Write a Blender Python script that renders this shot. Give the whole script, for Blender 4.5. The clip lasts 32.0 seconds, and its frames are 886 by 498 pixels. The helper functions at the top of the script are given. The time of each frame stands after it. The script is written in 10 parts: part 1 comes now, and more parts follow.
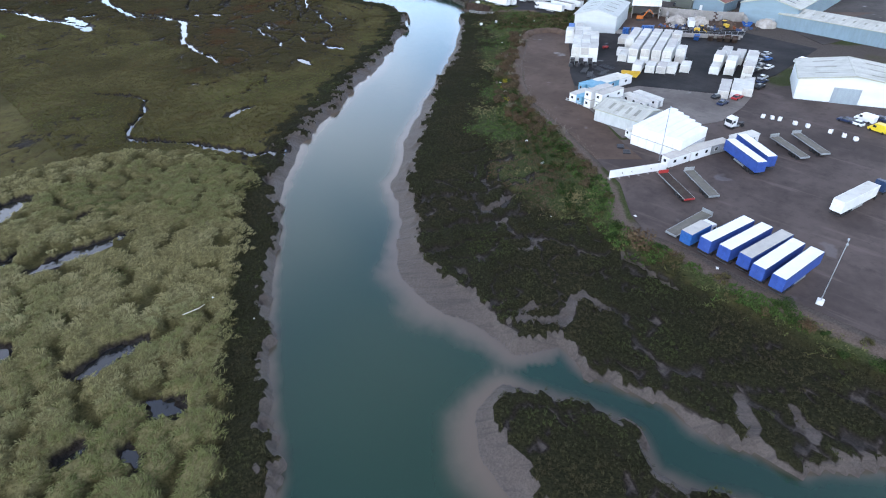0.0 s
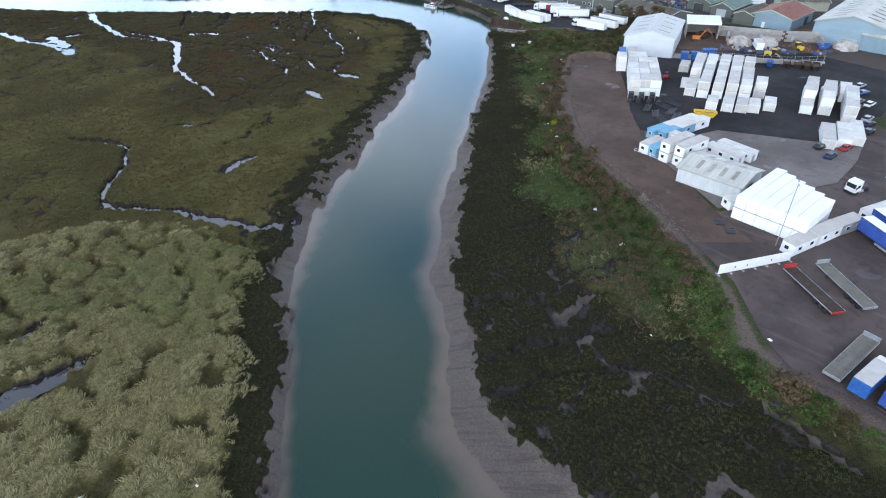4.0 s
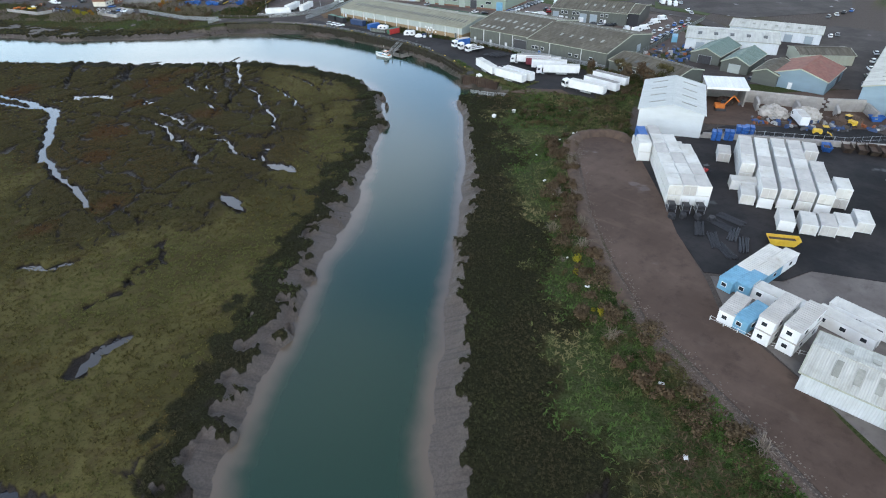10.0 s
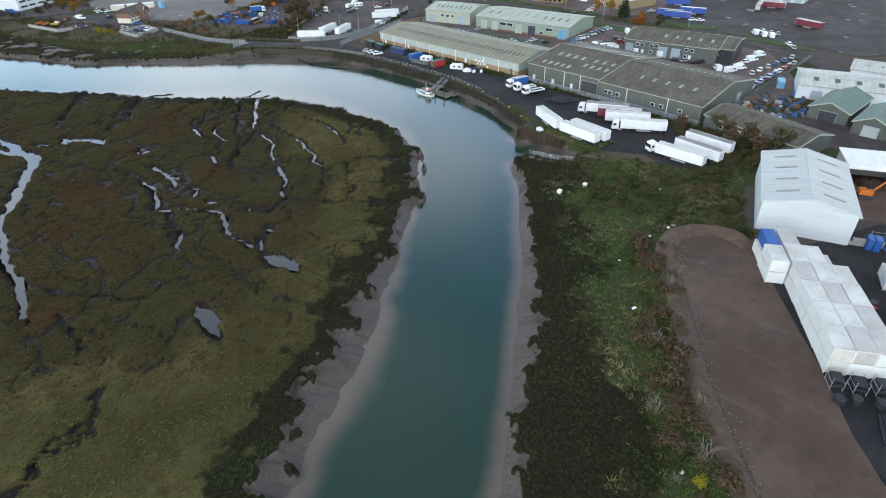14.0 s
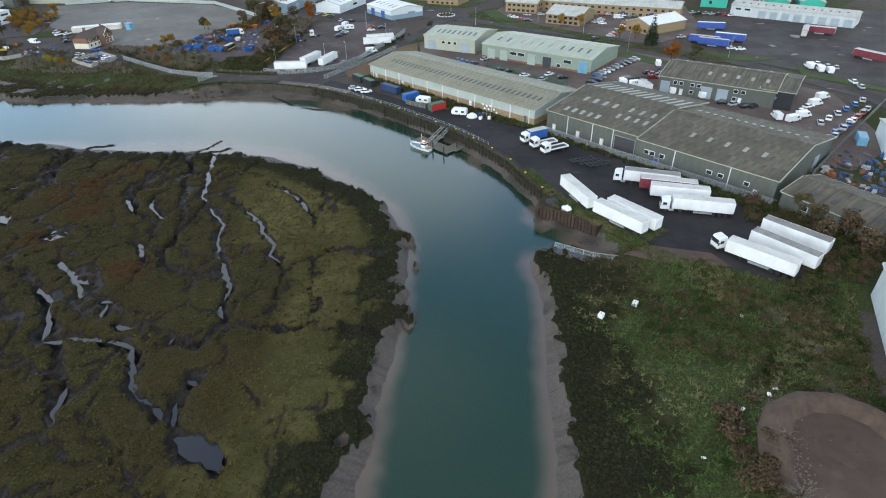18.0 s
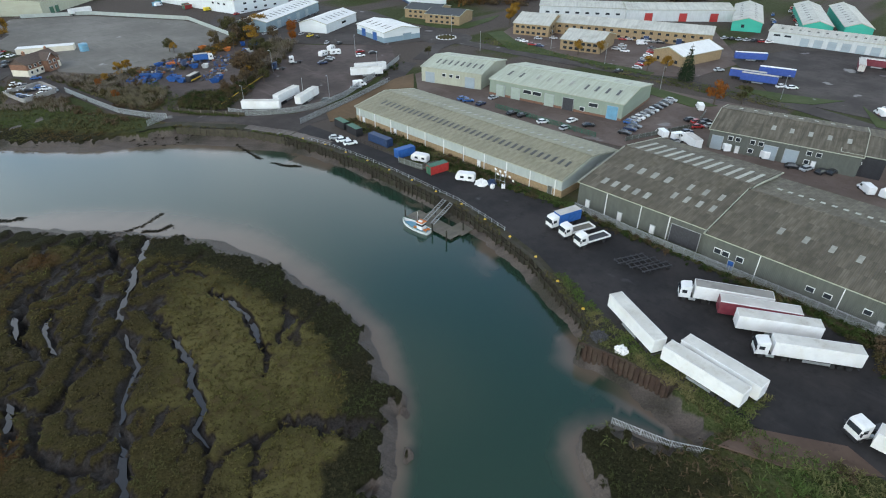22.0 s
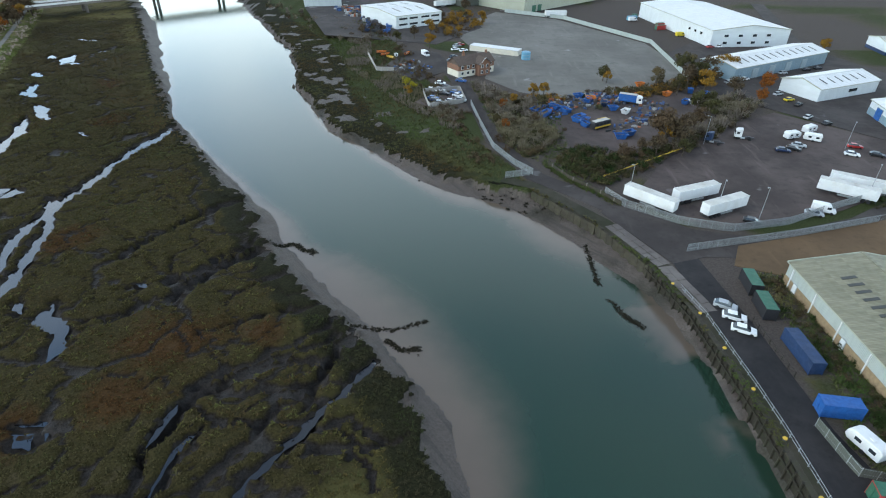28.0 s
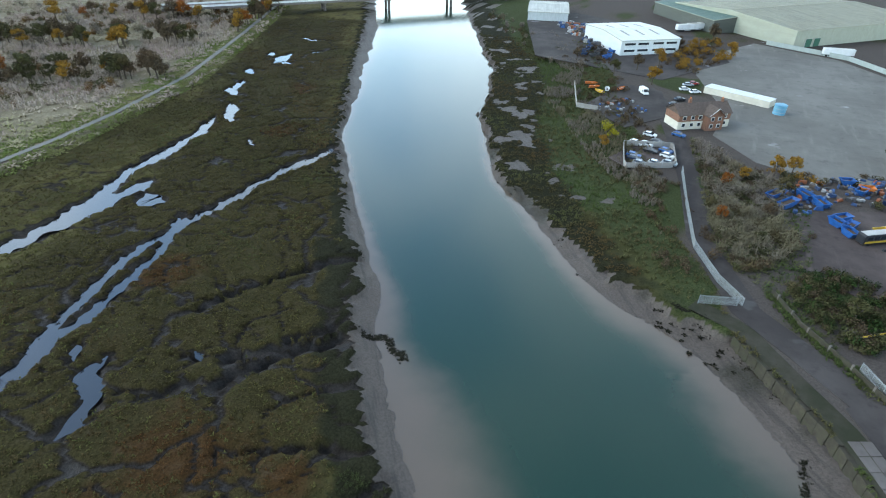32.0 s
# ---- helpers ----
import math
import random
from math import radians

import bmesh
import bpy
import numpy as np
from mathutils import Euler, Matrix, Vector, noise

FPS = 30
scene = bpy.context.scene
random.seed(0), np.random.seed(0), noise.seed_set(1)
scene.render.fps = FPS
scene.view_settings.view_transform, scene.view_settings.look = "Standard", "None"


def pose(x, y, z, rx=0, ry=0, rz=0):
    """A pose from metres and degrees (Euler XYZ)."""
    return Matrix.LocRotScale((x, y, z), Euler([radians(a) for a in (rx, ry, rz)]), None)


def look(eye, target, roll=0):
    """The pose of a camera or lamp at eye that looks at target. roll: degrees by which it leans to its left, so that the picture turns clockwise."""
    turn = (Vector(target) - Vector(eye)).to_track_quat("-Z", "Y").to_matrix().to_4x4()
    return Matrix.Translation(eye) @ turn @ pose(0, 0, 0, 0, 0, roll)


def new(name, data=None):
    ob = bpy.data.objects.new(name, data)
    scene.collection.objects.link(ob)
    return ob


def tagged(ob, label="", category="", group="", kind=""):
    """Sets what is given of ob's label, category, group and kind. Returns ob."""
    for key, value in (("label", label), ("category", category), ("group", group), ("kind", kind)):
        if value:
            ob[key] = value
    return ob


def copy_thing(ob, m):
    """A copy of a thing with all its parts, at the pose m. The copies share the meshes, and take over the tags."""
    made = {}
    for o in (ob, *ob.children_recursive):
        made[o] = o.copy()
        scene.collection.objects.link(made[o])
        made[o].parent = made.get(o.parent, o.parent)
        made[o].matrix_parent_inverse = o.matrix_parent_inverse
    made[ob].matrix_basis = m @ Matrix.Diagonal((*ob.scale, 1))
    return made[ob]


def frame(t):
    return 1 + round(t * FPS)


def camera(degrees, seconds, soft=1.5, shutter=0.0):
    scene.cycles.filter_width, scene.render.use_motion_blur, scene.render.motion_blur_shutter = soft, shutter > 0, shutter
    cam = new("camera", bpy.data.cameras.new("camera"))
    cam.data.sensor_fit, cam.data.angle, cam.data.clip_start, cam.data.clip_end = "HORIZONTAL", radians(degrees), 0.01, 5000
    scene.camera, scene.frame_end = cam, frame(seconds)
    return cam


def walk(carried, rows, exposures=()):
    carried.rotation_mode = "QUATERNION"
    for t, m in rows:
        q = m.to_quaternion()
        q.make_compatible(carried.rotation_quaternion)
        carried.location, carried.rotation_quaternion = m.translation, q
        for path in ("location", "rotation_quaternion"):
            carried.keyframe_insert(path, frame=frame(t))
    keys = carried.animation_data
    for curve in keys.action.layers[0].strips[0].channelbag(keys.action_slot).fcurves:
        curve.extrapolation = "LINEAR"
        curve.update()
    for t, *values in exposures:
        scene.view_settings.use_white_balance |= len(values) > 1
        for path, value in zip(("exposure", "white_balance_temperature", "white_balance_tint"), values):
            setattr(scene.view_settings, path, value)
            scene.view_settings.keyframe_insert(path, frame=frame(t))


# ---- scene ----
cam = camera(76.5, 32.0, 1.1)
PATH = [
    (0, (-1.796, -0.515, 66.942), (-0.688, 0.683, 65.785), -2.1),
    (0.5, (0.124, 3.923, 66.956), (1.227, 5.122, 65.796), -2.3),
    (1, (2.206, 8.388, 66.972), (3.3, 9.594, 65.81), -2.4),
    (1.5, (4.601, 12.908, 66.982), (5.693, 14.114, 65.82), -2.5),
    (2, (7.258, 17.436, 66.998), (8.347, 18.643, 65.833), -2.7),
    (2.5, (10.08, 21.881, 67.016), (11.167, 23.09, 65.852), -2.8),
    (3, (12.87, 26.159, 67.057), (13.957, 27.369, 65.893), -2.9),
    (3.5, (15.516, 30.389, 67.077), (16.607, 31.598, 65.915), -2.8),
    (5.5, (24.888, 47.809, 66.999), (26.075, 48.941, 65.856), -1.3),
    (6, (27.91, 52.262, 66.969), (29.144, 53.35, 65.831), -1.0),
    (6.5, (31.332, 56.593, 67.005), (32.568, 57.68, 65.869), -1.0),
    (7, (34.915, 60.747, 67.083), (36.152, 61.836, 65.95), -1.0),
    (7.5, (38.693, 64.776, 67.194), (39.93, 65.868, 66.063), -1.0),
    (8, (42.63, 68.653, 67.328), (43.867, 69.747, 66.2), -1.1),
    (8.5, (46.759, 72.555, 67.456), (47.995, 73.652, 66.329), -1.1),
    (9, (50.99, 76.526, 67.533), (52.225, 77.624, 66.406), -1.2),
    (9.5, (55.311, 80.637, 67.584), (56.545, 81.737, 66.458), -1.3),
    (10, (59.651, 84.699, 67.621), (60.884, 85.801, 66.495), -1.3),
    (10.5, (63.919, 88.676, 67.651), (65.152, 89.78, 66.528), -1.3),
    (11, (68.094, 92.688, 67.693), (69.327, 93.793, 66.572), -1.4),
    (11.5, (72.327, 96.887, 67.721), (73.562, 97.992, 66.603), -1.3),
    (12, (76.631, 101.277, 67.732), (77.828, 102.426, 66.615), -1.4),
    (12.5, (81.014, 105.688, 67.735), (82.159, 106.891, 66.621), -1.4),
    (13, (85.381, 109.943, 67.743), (86.525, 111.146, 66.628), -1.4),
    (13.5, (89.71, 114.069, 67.702), (90.856, 115.273, 66.59), -1.3),
    (15.5, (106.901, 130.616, 67.12), (108.051, 131.829, 66.022), -1.2),
    (16, (111.116, 134.814, 67.066), (112.268, 136.028, 65.972), -1.3),
    (16.5, (115.302, 138.997, 67.045), (116.455, 140.213, 65.953), -1.2),
    (17, (119.62, 143.222, 67.025), (120.774, 144.439, 65.934), -1.2),
    (17.5, (123.992, 147.592, 67.048), (125.145, 148.81, 65.957), -1.1),
    (18, (128.179, 151.937, 67.11), (129.33, 153.156, 66.019), -1.1),
    (18.5, (132.23, 156.247, 67.176), (133.384, 157.465, 66.087), -1.0),
    (19, (136.181, 160.546, 67.264), (137.338, 161.762, 66.176), -0.9),
    (19.5, (140.08, 164.899, 67.357), (141.239, 166.115, 66.271), -0.8),
    (20, (143.985, 169.383, 67.438), (145.147, 170.597, 66.354), -0.7),
    (20.5, (147.873, 173.867, 67.532), (149.038, 175.078, 66.447), -0.5),
    (21, (151.871, 178.43, 67.59), (153.038, 179.639, 66.505), -0.5),
    (21.5, (155.919, 182.996, 67.653), (157.088, 184.204, 66.568), -0.3),
    (22, (160.033, 187.619, 67.715), (161.202, 188.829, 66.633), -0.3),
    (22.5, (164.161, 192.236, 67.779), (165.331, 193.445, 66.698), -0.2),
    (23, (168.274, 196.807, 67.815), (169.443, 198.017, 66.735), -0.1),
    (23.5, (172.233, 201.25, 67.801), (173.403, 202.461, 66.722), -0.0),
    (24, (176.008, 205.843, 67.758), (177.182, 207.054, 66.683), 0.2),
    (24.5, (179.637, 210.781, 67.653), (180.819, 211.987, 66.581), 0.8),
    (26.5, (193.134, 231.474, 66.938), (193.896, 232.984, 65.87), 1.4),
    (27, (196.216, 236.742, 66.836), (196.732, 238.353, 65.768), 1.7),
    (27.5, (198.926, 242.371, 66.684), (198.942, 244.056, 65.607), 1.2),
    (28, (201.378, 247.658, 66.617), (201.347, 249.342, 65.54), 1.3),
    (28.5, (203.352, 252.728, 66.598), (203.321, 254.413, 65.522), 1.4),
    (29, (204.666, 257.92, 66.554), (204.455, 259.592, 65.477), 1.3),
    (29.5, (205.383, 263.281, 66.423), (205.166, 264.953, 65.347), 1.6),
    (30, (205.506, 269.155, 66.2), (204.857, 270.705, 65.116), 1.0),
    (30.5, (205.79, 274.711, 66.072), (205.102, 276.245, 64.988), 1.2),
    (31, (206.083, 280.096, 66.05), (205.394, 281.631, 64.968), 1.2),
    (31.5, (206.315, 285.409, 66.1), (205.621, 286.943, 65.02), 1.1),
    (32, (206.542, 290.678, 66.194), (205.841, 292.21, 65.116), 1.0),
]
walk(cam, [(t, look(eye, target, roll)) for t, eye, target, roll in PATH], [(0, 1.33, 6450, 12), (9, 1.17, 6850, 8), (18, 1.1, 7050, 6), (24, 0.97, 7250, 4), (28, 1.04, 6750, 1), (32, 1.35, 6500, -1)])

# ---- light ----
SUN_EL, SUN_ROT = 42.0, 256.0
world = bpy.data.worlds.new("sky")
scene.world = world
world.use_nodes = True
_n, _l = world.node_tree.nodes, world.node_tree.links
_sky = _n.new("ShaderNodeTexSky")
_sky.sky_type, _sky.sun_disc = "NISHITA", False
_sky.sun_elevation, _sky.sun_rotation = radians(SUN_EL), radians(SUN_ROT)
_sky.air_density, _sky.dust_density, _sky.ozone_density = 1.0, 0.4, 1.5
_n["Background"].inputs["Color"].default_value = (0.5, 0.55, 0.6, 1)


def _world_node(kind, **inputs):
    node = _n.new(kind)
    for key, v in inputs.items():
        sock = node.inputs[key.replace("_", " ")]
        if isinstance(v, bpy.types.NodeSocket):
            _l.new(v, sock)
        else:
            sock.default_value = v
    return node


# broken cloud: bluer gaps between pale grey cloud, flattened towards the horizon
_way = _n.new("ShaderNodeTexCoord").outputs["Generated"]
_xyz = _world_node("ShaderNodeSeparateXYZ", Vector=_way)
_up = _n.new("ShaderNodeMath")
_up.operation = "MAXIMUM"
_l.new(_xyz.outputs["Z"], _up.inputs[0])
_up.inputs[1].default_value = 0.0
_high = _n.new("ShaderNodeMath")
_high.operation = "ADD"
_l.new(_up.outputs[0], _high.inputs[0])
_high.inputs[1].default_value = 0.22
_plane = _n.new("ShaderNodeVectorMath")
_plane.operation = "DIVIDE"
_l.new(_way, _plane.inputs[0])
_l.new(_high.outputs[0], _plane.inputs[1])
_puff = _world_node("ShaderNodeTexNoise", Vector=_plane.outputs[0], Scale=1.1, Detail=5.0, Roughness=0.55)
_mask = _n.new("ShaderNodeMapRange")
_mask.interpolation_type = "SMOOTHSTEP"
_l.new(_puff.outputs["Fac"], _mask.inputs["Value"])
_mask.inputs["From Min"].default_value, _mask.inputs["From Max"].default_value = 0.36, 0.64
_gap = _world_node("ShaderNodeHueSaturation", Saturation=1.05, Value=0.9, Color=_sky.outputs["Color"])
_pale = _world_node("ShaderNodeHueSaturation", Saturation=0.5, Value=1.2, Color=_sky.outputs["Color"])
_both = _n.new("ShaderNodeMix")
_both.data_type = "RGBA"
_l.new(_mask.outputs["Result"], _both.inputs[0])
_l.new(_gap.outputs["Color"], _both.inputs[6])
_l.new(_pale.outputs["Color"], _both.inputs[7])
# sky scaled brighter low down, added to lift its reflection in the water
_low_boost = _n.new("ShaderNodeMapRange")
_low_boost.interpolation_type = "SMOOTHSTEP"
_l.new(_xyz.outputs["Z"], _low_boost.inputs["Value"])
_low_boost.inputs["From Min"].default_value, _low_boost.inputs["From Max"].default_value = 0.35, 1.0
_low_boost.inputs["To Min"].default_value, _low_boost.inputs["To Max"].default_value = 1.9, 0.78
_glow = _n.new("ShaderNodeVectorMath")
_glow.operation = "SCALE"
_l.new(_both.outputs[2], _glow.inputs[0])
_l.new(_low_boost.outputs["Result"], _glow.inputs["Scale"])
_l.new(_glow.outputs[0], _n["Background"].inputs["Color"])
_n["Background"].inputs["Strength"].default_value = 0.122
_sun = new("sun", bpy.data.lights.new("sun", "SUN"))
_sun.data.energy, _sun.data.angle, _sun.data.color = 0.45, radians(24), (1.0, 0.97, 0.93)
_az = radians(SUN_ROT)
_dir = Vector((math.sin(_az) * math.cos(radians(SUN_EL)), math.cos(_az) * math.cos(radians(SUN_EL)), math.sin(radians(SUN_EL))))
_sun.matrix_world = look(_dir * 500, (0, 0, 0))

# ---- materials ----
class Nodes:
    """A small helper that adds shader nodes to one material."""

    def __init__(self, name):
        self.m = bpy.data.materials.new(name)
        self.m.use_nodes = True
        self.t = self.m.node_tree
        self.b = self.t.nodes["Principled BSDF"]
        self.geo = self.t.nodes.new("ShaderNodeNewGeometry")

    def add(self, kind, **inputs):
        node = self.t.nodes.new(kind)
        for key, v in inputs.items():
            self.put(node.inputs[key.replace("_", " ")], v)
        return node

    def put(self, socket, v):
        if isinstance(v, bpy.types.NodeSocket):
            self.t.links.new(v, socket)
        else:
            socket.default_value = v

    def noise(self, scale, detail=4.0, rough=0.6, vec=None, stretch=None):
        v = vec or self.geo.outputs["Position"]
        if stretch:
            mp = self.add("ShaderNodeMapping", Vector=v)
            mp.inputs["Scale"].default_value = stretch
            v = mp.outputs["Vector"]
        return self.add("ShaderNodeTexNoise", Vector=v, Scale=scale, Detail=detail, Roughness=rough).outputs["Fac"]

    def ramp(self, fac, lo, hi):
        r = self.add("ShaderNodeMapRange", Value=fac)
        r.interpolation_type = "SMOOTHSTEP"
        r.inputs["From Min"].default_value, r.inputs["From Max"].default_value = lo, hi
        return r.outputs["Result"]

    def math(self, op, a, b=0.0):
        m = self.t.nodes.new("ShaderNodeMath")
        m.operation = op
        self.put(m.inputs[0], a)
        self.put(m.inputs[1], b)
        return m.outputs[0]

    def mix(self, fac, a, b, blend="MIX"):
        m = self.t.nodes.new("ShaderNodeMix")
        m.data_type, m.blend_type = "RGBA", blend
        self.put(m.inputs[0], fac)
        for s, c in ((m.inputs[6], a), (m.inputs[7], b)):
            self.put(s, c if isinstance(c, bpy.types.NodeSocket) else (*c[:3], 1))
        return m.outputs[2]

    def bump(self, height, strength=0.3, distance=0.05):
        self.put(self.b.inputs["Normal"], self.add("ShaderNodeBump", Height=height, Strength=strength, Distance=distance).outputs["Normal"])

    def done(self, color, rough=0.8, metal=0.0, spec=0.4):
        self.put(self.b.inputs["Base Color"], color if isinstance(color, bpy.types.NodeSocket) else (*color, 1))
        self.put(self.b.inputs["Roughness"], rough)
        self.put(self.b.inputs["Metallic"], metal)
        self.put(self.b.inputs["Specular IOR Level"], spec)
        return self.m


def shade(c, k):
    return tuple(min(1.0, v * k) for v in c)


def plain(name, c, rough=0.7, var=0.25, scale=1.2, metal=0.0, bump=0.0, dirt=0.0, dirt_c=(0.11, 0.10, 0.075), obj_var=0.0, spec=0.4):
    """Paint, metal, brick: a base colour with broad and fine variation, grime patches and fine relief."""
    n = Nodes(name)
    col = n.mix(n.ramp(n.noise(scale), 0.25, 0.75), shade(c, 1 - var), shade(c, 1 + var * 0.6))
    col = n.mix(n.math("MULTIPLY", n.ramp(n.noise(scale * 9, 3), 0.45, 0.8), var * 0.7), col, shade(c, 0.55))
    if obj_var:
        info = n.t.nodes.new("ShaderNodeObjectInfo")
        col = n.mix(n.math("MULTIPLY", info.outputs["Random"], obj_var), col, shade(c, 0.5))
    if dirt:
        col = n.mix(n.math("MULTIPLY", n.ramp(n.noise(scale * 0.5, 6, 0.7), 0.45, 0.72), dirt), col, dirt_c)
    if bump:
        n.bump(n.noise(scale * 12, 3), bump)
    return n.done(col, rough, metal, spec)


def island(name, a, b, c=None, rough=0.9, patch=0.06, d=None):
    """Leaves and grass: each clump its own tone, drifting over the ground in patches."""
    n = Nodes(name)
    col = n.mix(n.geo.outputs["Random Per Island"], a, b)
    col = n.mix(n.math("MULTIPLY", n.ramp(n.noise(patch, 4), 0.45, 0.68), 0.85), col, c or shade(b, 1.3))
    if d:
        far = n.add("ShaderNodeVectorMath", **{"Vector": n.geo.outputs["Position"]})
        far.inputs[1].default_value = (311.0, 57.0, 0.0)
        col = n.mix(n.math("MULTIPLY", n.ramp(n.noise(patch * 0.45, 4, 0.6, far.outputs[0]), 0.47, 0.62), 0.8), col, d)
    col = n.mix(n.math("MULTIPLY", n.ramp(n.noise(patch * 9, 3), 0.5, 0.75), 0.5), col, shade(a, 0.6))
    return n.done(col, rough, 0, 0.05)


def ribbed(name, c, pitch=0.33, var=0.2, dirt=0.35, dirt_c=(0.09, 0.085, 0.06), rough=0.6, axis=0, obj_var=0.0, metal=0.0):
    """Profiled sheet: ribs as relief in the sheet's own axes, streaks down the fall, lichen and soot."""
    n = Nodes(name)
    tc = n.t.nodes.new("ShaderNodeTexCoord").outputs["Object"]
    sep = n.add("ShaderNodeSeparateXYZ", Vector=tc)
    rib = n.math("SINE", n.math("MULTIPLY", sep.outputs[axis], 6.2832 / pitch))
    st = (1.2, 0.06, 0.3) if axis == 0 else (0.06, 1.2, 0.3)
    streak = n.noise(1.0, 5, 0.65, tc, st)
    col = n.mix(n.ramp(streak, 0.3, 0.7), shade(c, 1 - var), shade(c, 1 + var * 0.7))
    col = n.mix(n.math("MULTIPLY", n.ramp(n.noise(0.22, 6, 0.7), 0.42, 0.7), dirt), col, dirt_c)
    col = n.mix(n.math("MULTIPLY", n.ramp(rib, 0.2, 1.0), 0.16), col, shade(c, 0.45))
    if obj_var:
        info = n.t.nodes.new("ShaderNodeObjectInfo")
        col = n.mix(n.math("MULTIPLY", info.outputs["Random"], obj_var), col, shade(c, 0.45))
    n.bump(rib, 0.5, 0.04)
    return n.done(col, rough, metal)


def zone(n, name):
    a = n.t.nodes.new("ShaderNodeAttribute")
    a.attribute_name = name
    return a.outputs["Fac"]


def ground_material():
    n = Nodes("marsh_and_soil")
    big, mid, fine = n.noise(0.035, 6, 0.6), n.noise(0.35, 5, 0.65), n.noise(2.6, 4, 0.65)
    col = n.mix(n.ramp(big, 0.35, 0.65), (0.044, 0.040, 0.015), (0.092, 0.080, 0.031))
    col = n.mix(n.math("MULTIPLY", n.ramp(mid, 0.45, 0.7), 0.6), col, (0.040, 0.026, 0.012))
    col = n.mix(n.math("MULTIPLY", n.ramp(fine, 0.5, 0.75), 0.8), col, (0.010, 0.010, 0.005))
    edge = n.math("MULTIPLY", n.math("SUBTRACT", mid, 0.5), 0.9)

    def lay(attr, c1, c2, soft=0.25, amount=1.0):
        nonlocal col
        f = n.ramp(n.math("ADD", zone(n, attr), edge), 0.5 - soft, 0.5 + soft)
        if amount < 1:
            f = n.math("MULTIPLY", f, amount)
        col = n.mix(f, col, n.mix(n.ramp(fine, 0.3, 0.7), c1, c2))

    lay("brown", (0.016, 0.013, 0.006), (0.048, 0.039, 0.016), 0.4, 0.85)
    lay("rust", (0.038, 0.018, 0.008), (0.065, 0.030, 0.012), 0.5, 0.7)
    lay("reed", (0.086, 0.076, 0.033), (0.160, 0.142, 0.066), 0.3)
    # shade between the reed mounds, painted into the ground colour
    lay("hollow_shade", (0.034, 0.032, 0.013), (0.070, 0.062, 0.026), 0.3)
    lay("heath", (0.140, 0.120, 0.072), (0.250, 0.212, 0.150), 0.5)
    lay("grass", (0.024, 0.034, 0.010), (0.062, 0.070, 0.032), 0.35)
    lay("dark", (0.011, 0.011, 0.006), (0.027, 0.026, 0.014), 0.35)
    lay("paved", (0.062, 0.051, 0.045), (0.094, 0.080, 0.071), 0.4)
    lay("earth", (0.085, 0.064, 0.052), (0.135, 0.105, 0.088), 0.3)
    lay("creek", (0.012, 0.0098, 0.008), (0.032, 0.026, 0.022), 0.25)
    gut = n.ramp(zone(n, "creek"), 0.6, 0.95)
    lay("mud", (0.068, 0.055, 0.047), (0.098, 0.081, 0.070), 0.12)
    wet = n.ramp(zone(n, "mud"), 0.4, 0.6)
    turn = n.add("ShaderNodeVectorRotate", Vector=n.geo.outputs["Position"])
    turn.rotation_type = "Z_AXIS"
    turn.inputs["Angle"].default_value = -0.7
    lay("weed", (0.022, 0.021, 0.013), (0.050, 0.044, 0.034), 0.45)
    rill = n.noise(1.0, 4, 0.6, turn.outputs["Vector"], (0.9, 0.07, 0.0))
    col = n.mix(n.math("MULTIPLY", n.math("MULTIPLY", n.ramp(rill, 0.48, 0.66), wet), 0.6), col, (0.045, 0.038, 0.034))
    n.bump(n.math("ADD", n.math("ADD", n.math("MULTIPLY", mid, 1.5), fine), n.math("MULTIPLY", rill, -1.5)), 0.5, 0.25)
    return n.done(col, n.math("SUBTRACT", 0.95, n.math("MULTIPLY", n.math("MAXIMUM", wet, gut), 0.35)), 0, n.math("ADD", 0.05, n.math("MULTIPLY", n.math("MAXIMUM", wet, gut), 0.15)))


def water_material():
    n = Nodes("tidal_water")
    sh = zone(n, "shallow")
    drift = n.math("MULTIPLY", n.math("SUBTRACT", n.noise(0.09, 6, 0.65), 0.5), 0.34)
    f = n.ramp(n.math("ADD", sh, drift), 0.02, 1.05)
    deep = n.mix(n.noise(0.02, 3), (0.0055, 0.027, 0.0165), (0.008, 0.036, 0.0225))
    col = n.mix(f, deep, (0.118, 0.092, 0.071))
    rip = n.math("ADD", n.noise(0.9, 3, 0.55, None, (1, 1.8, 1)), n.math("MULTIPLY", n.noise(4.0, 2, 0.5), 0.35))
    n.bump(rip, 0.16, 0.08)
    n.b.inputs["IOR"].default_value = 1.5
    return n.done(col, 0.12, 0, 0.66)


def pool_material():
    n = Nodes("standing_water")
    n.bump(n.noise(2.0, 2), 0.02, 0.05)
    return n.done(n.mix(n.noise(0.4), (0.006, 0.008, 0.012), (0.014, 0.015, 0.018)), 0.08, 0, 0.8)


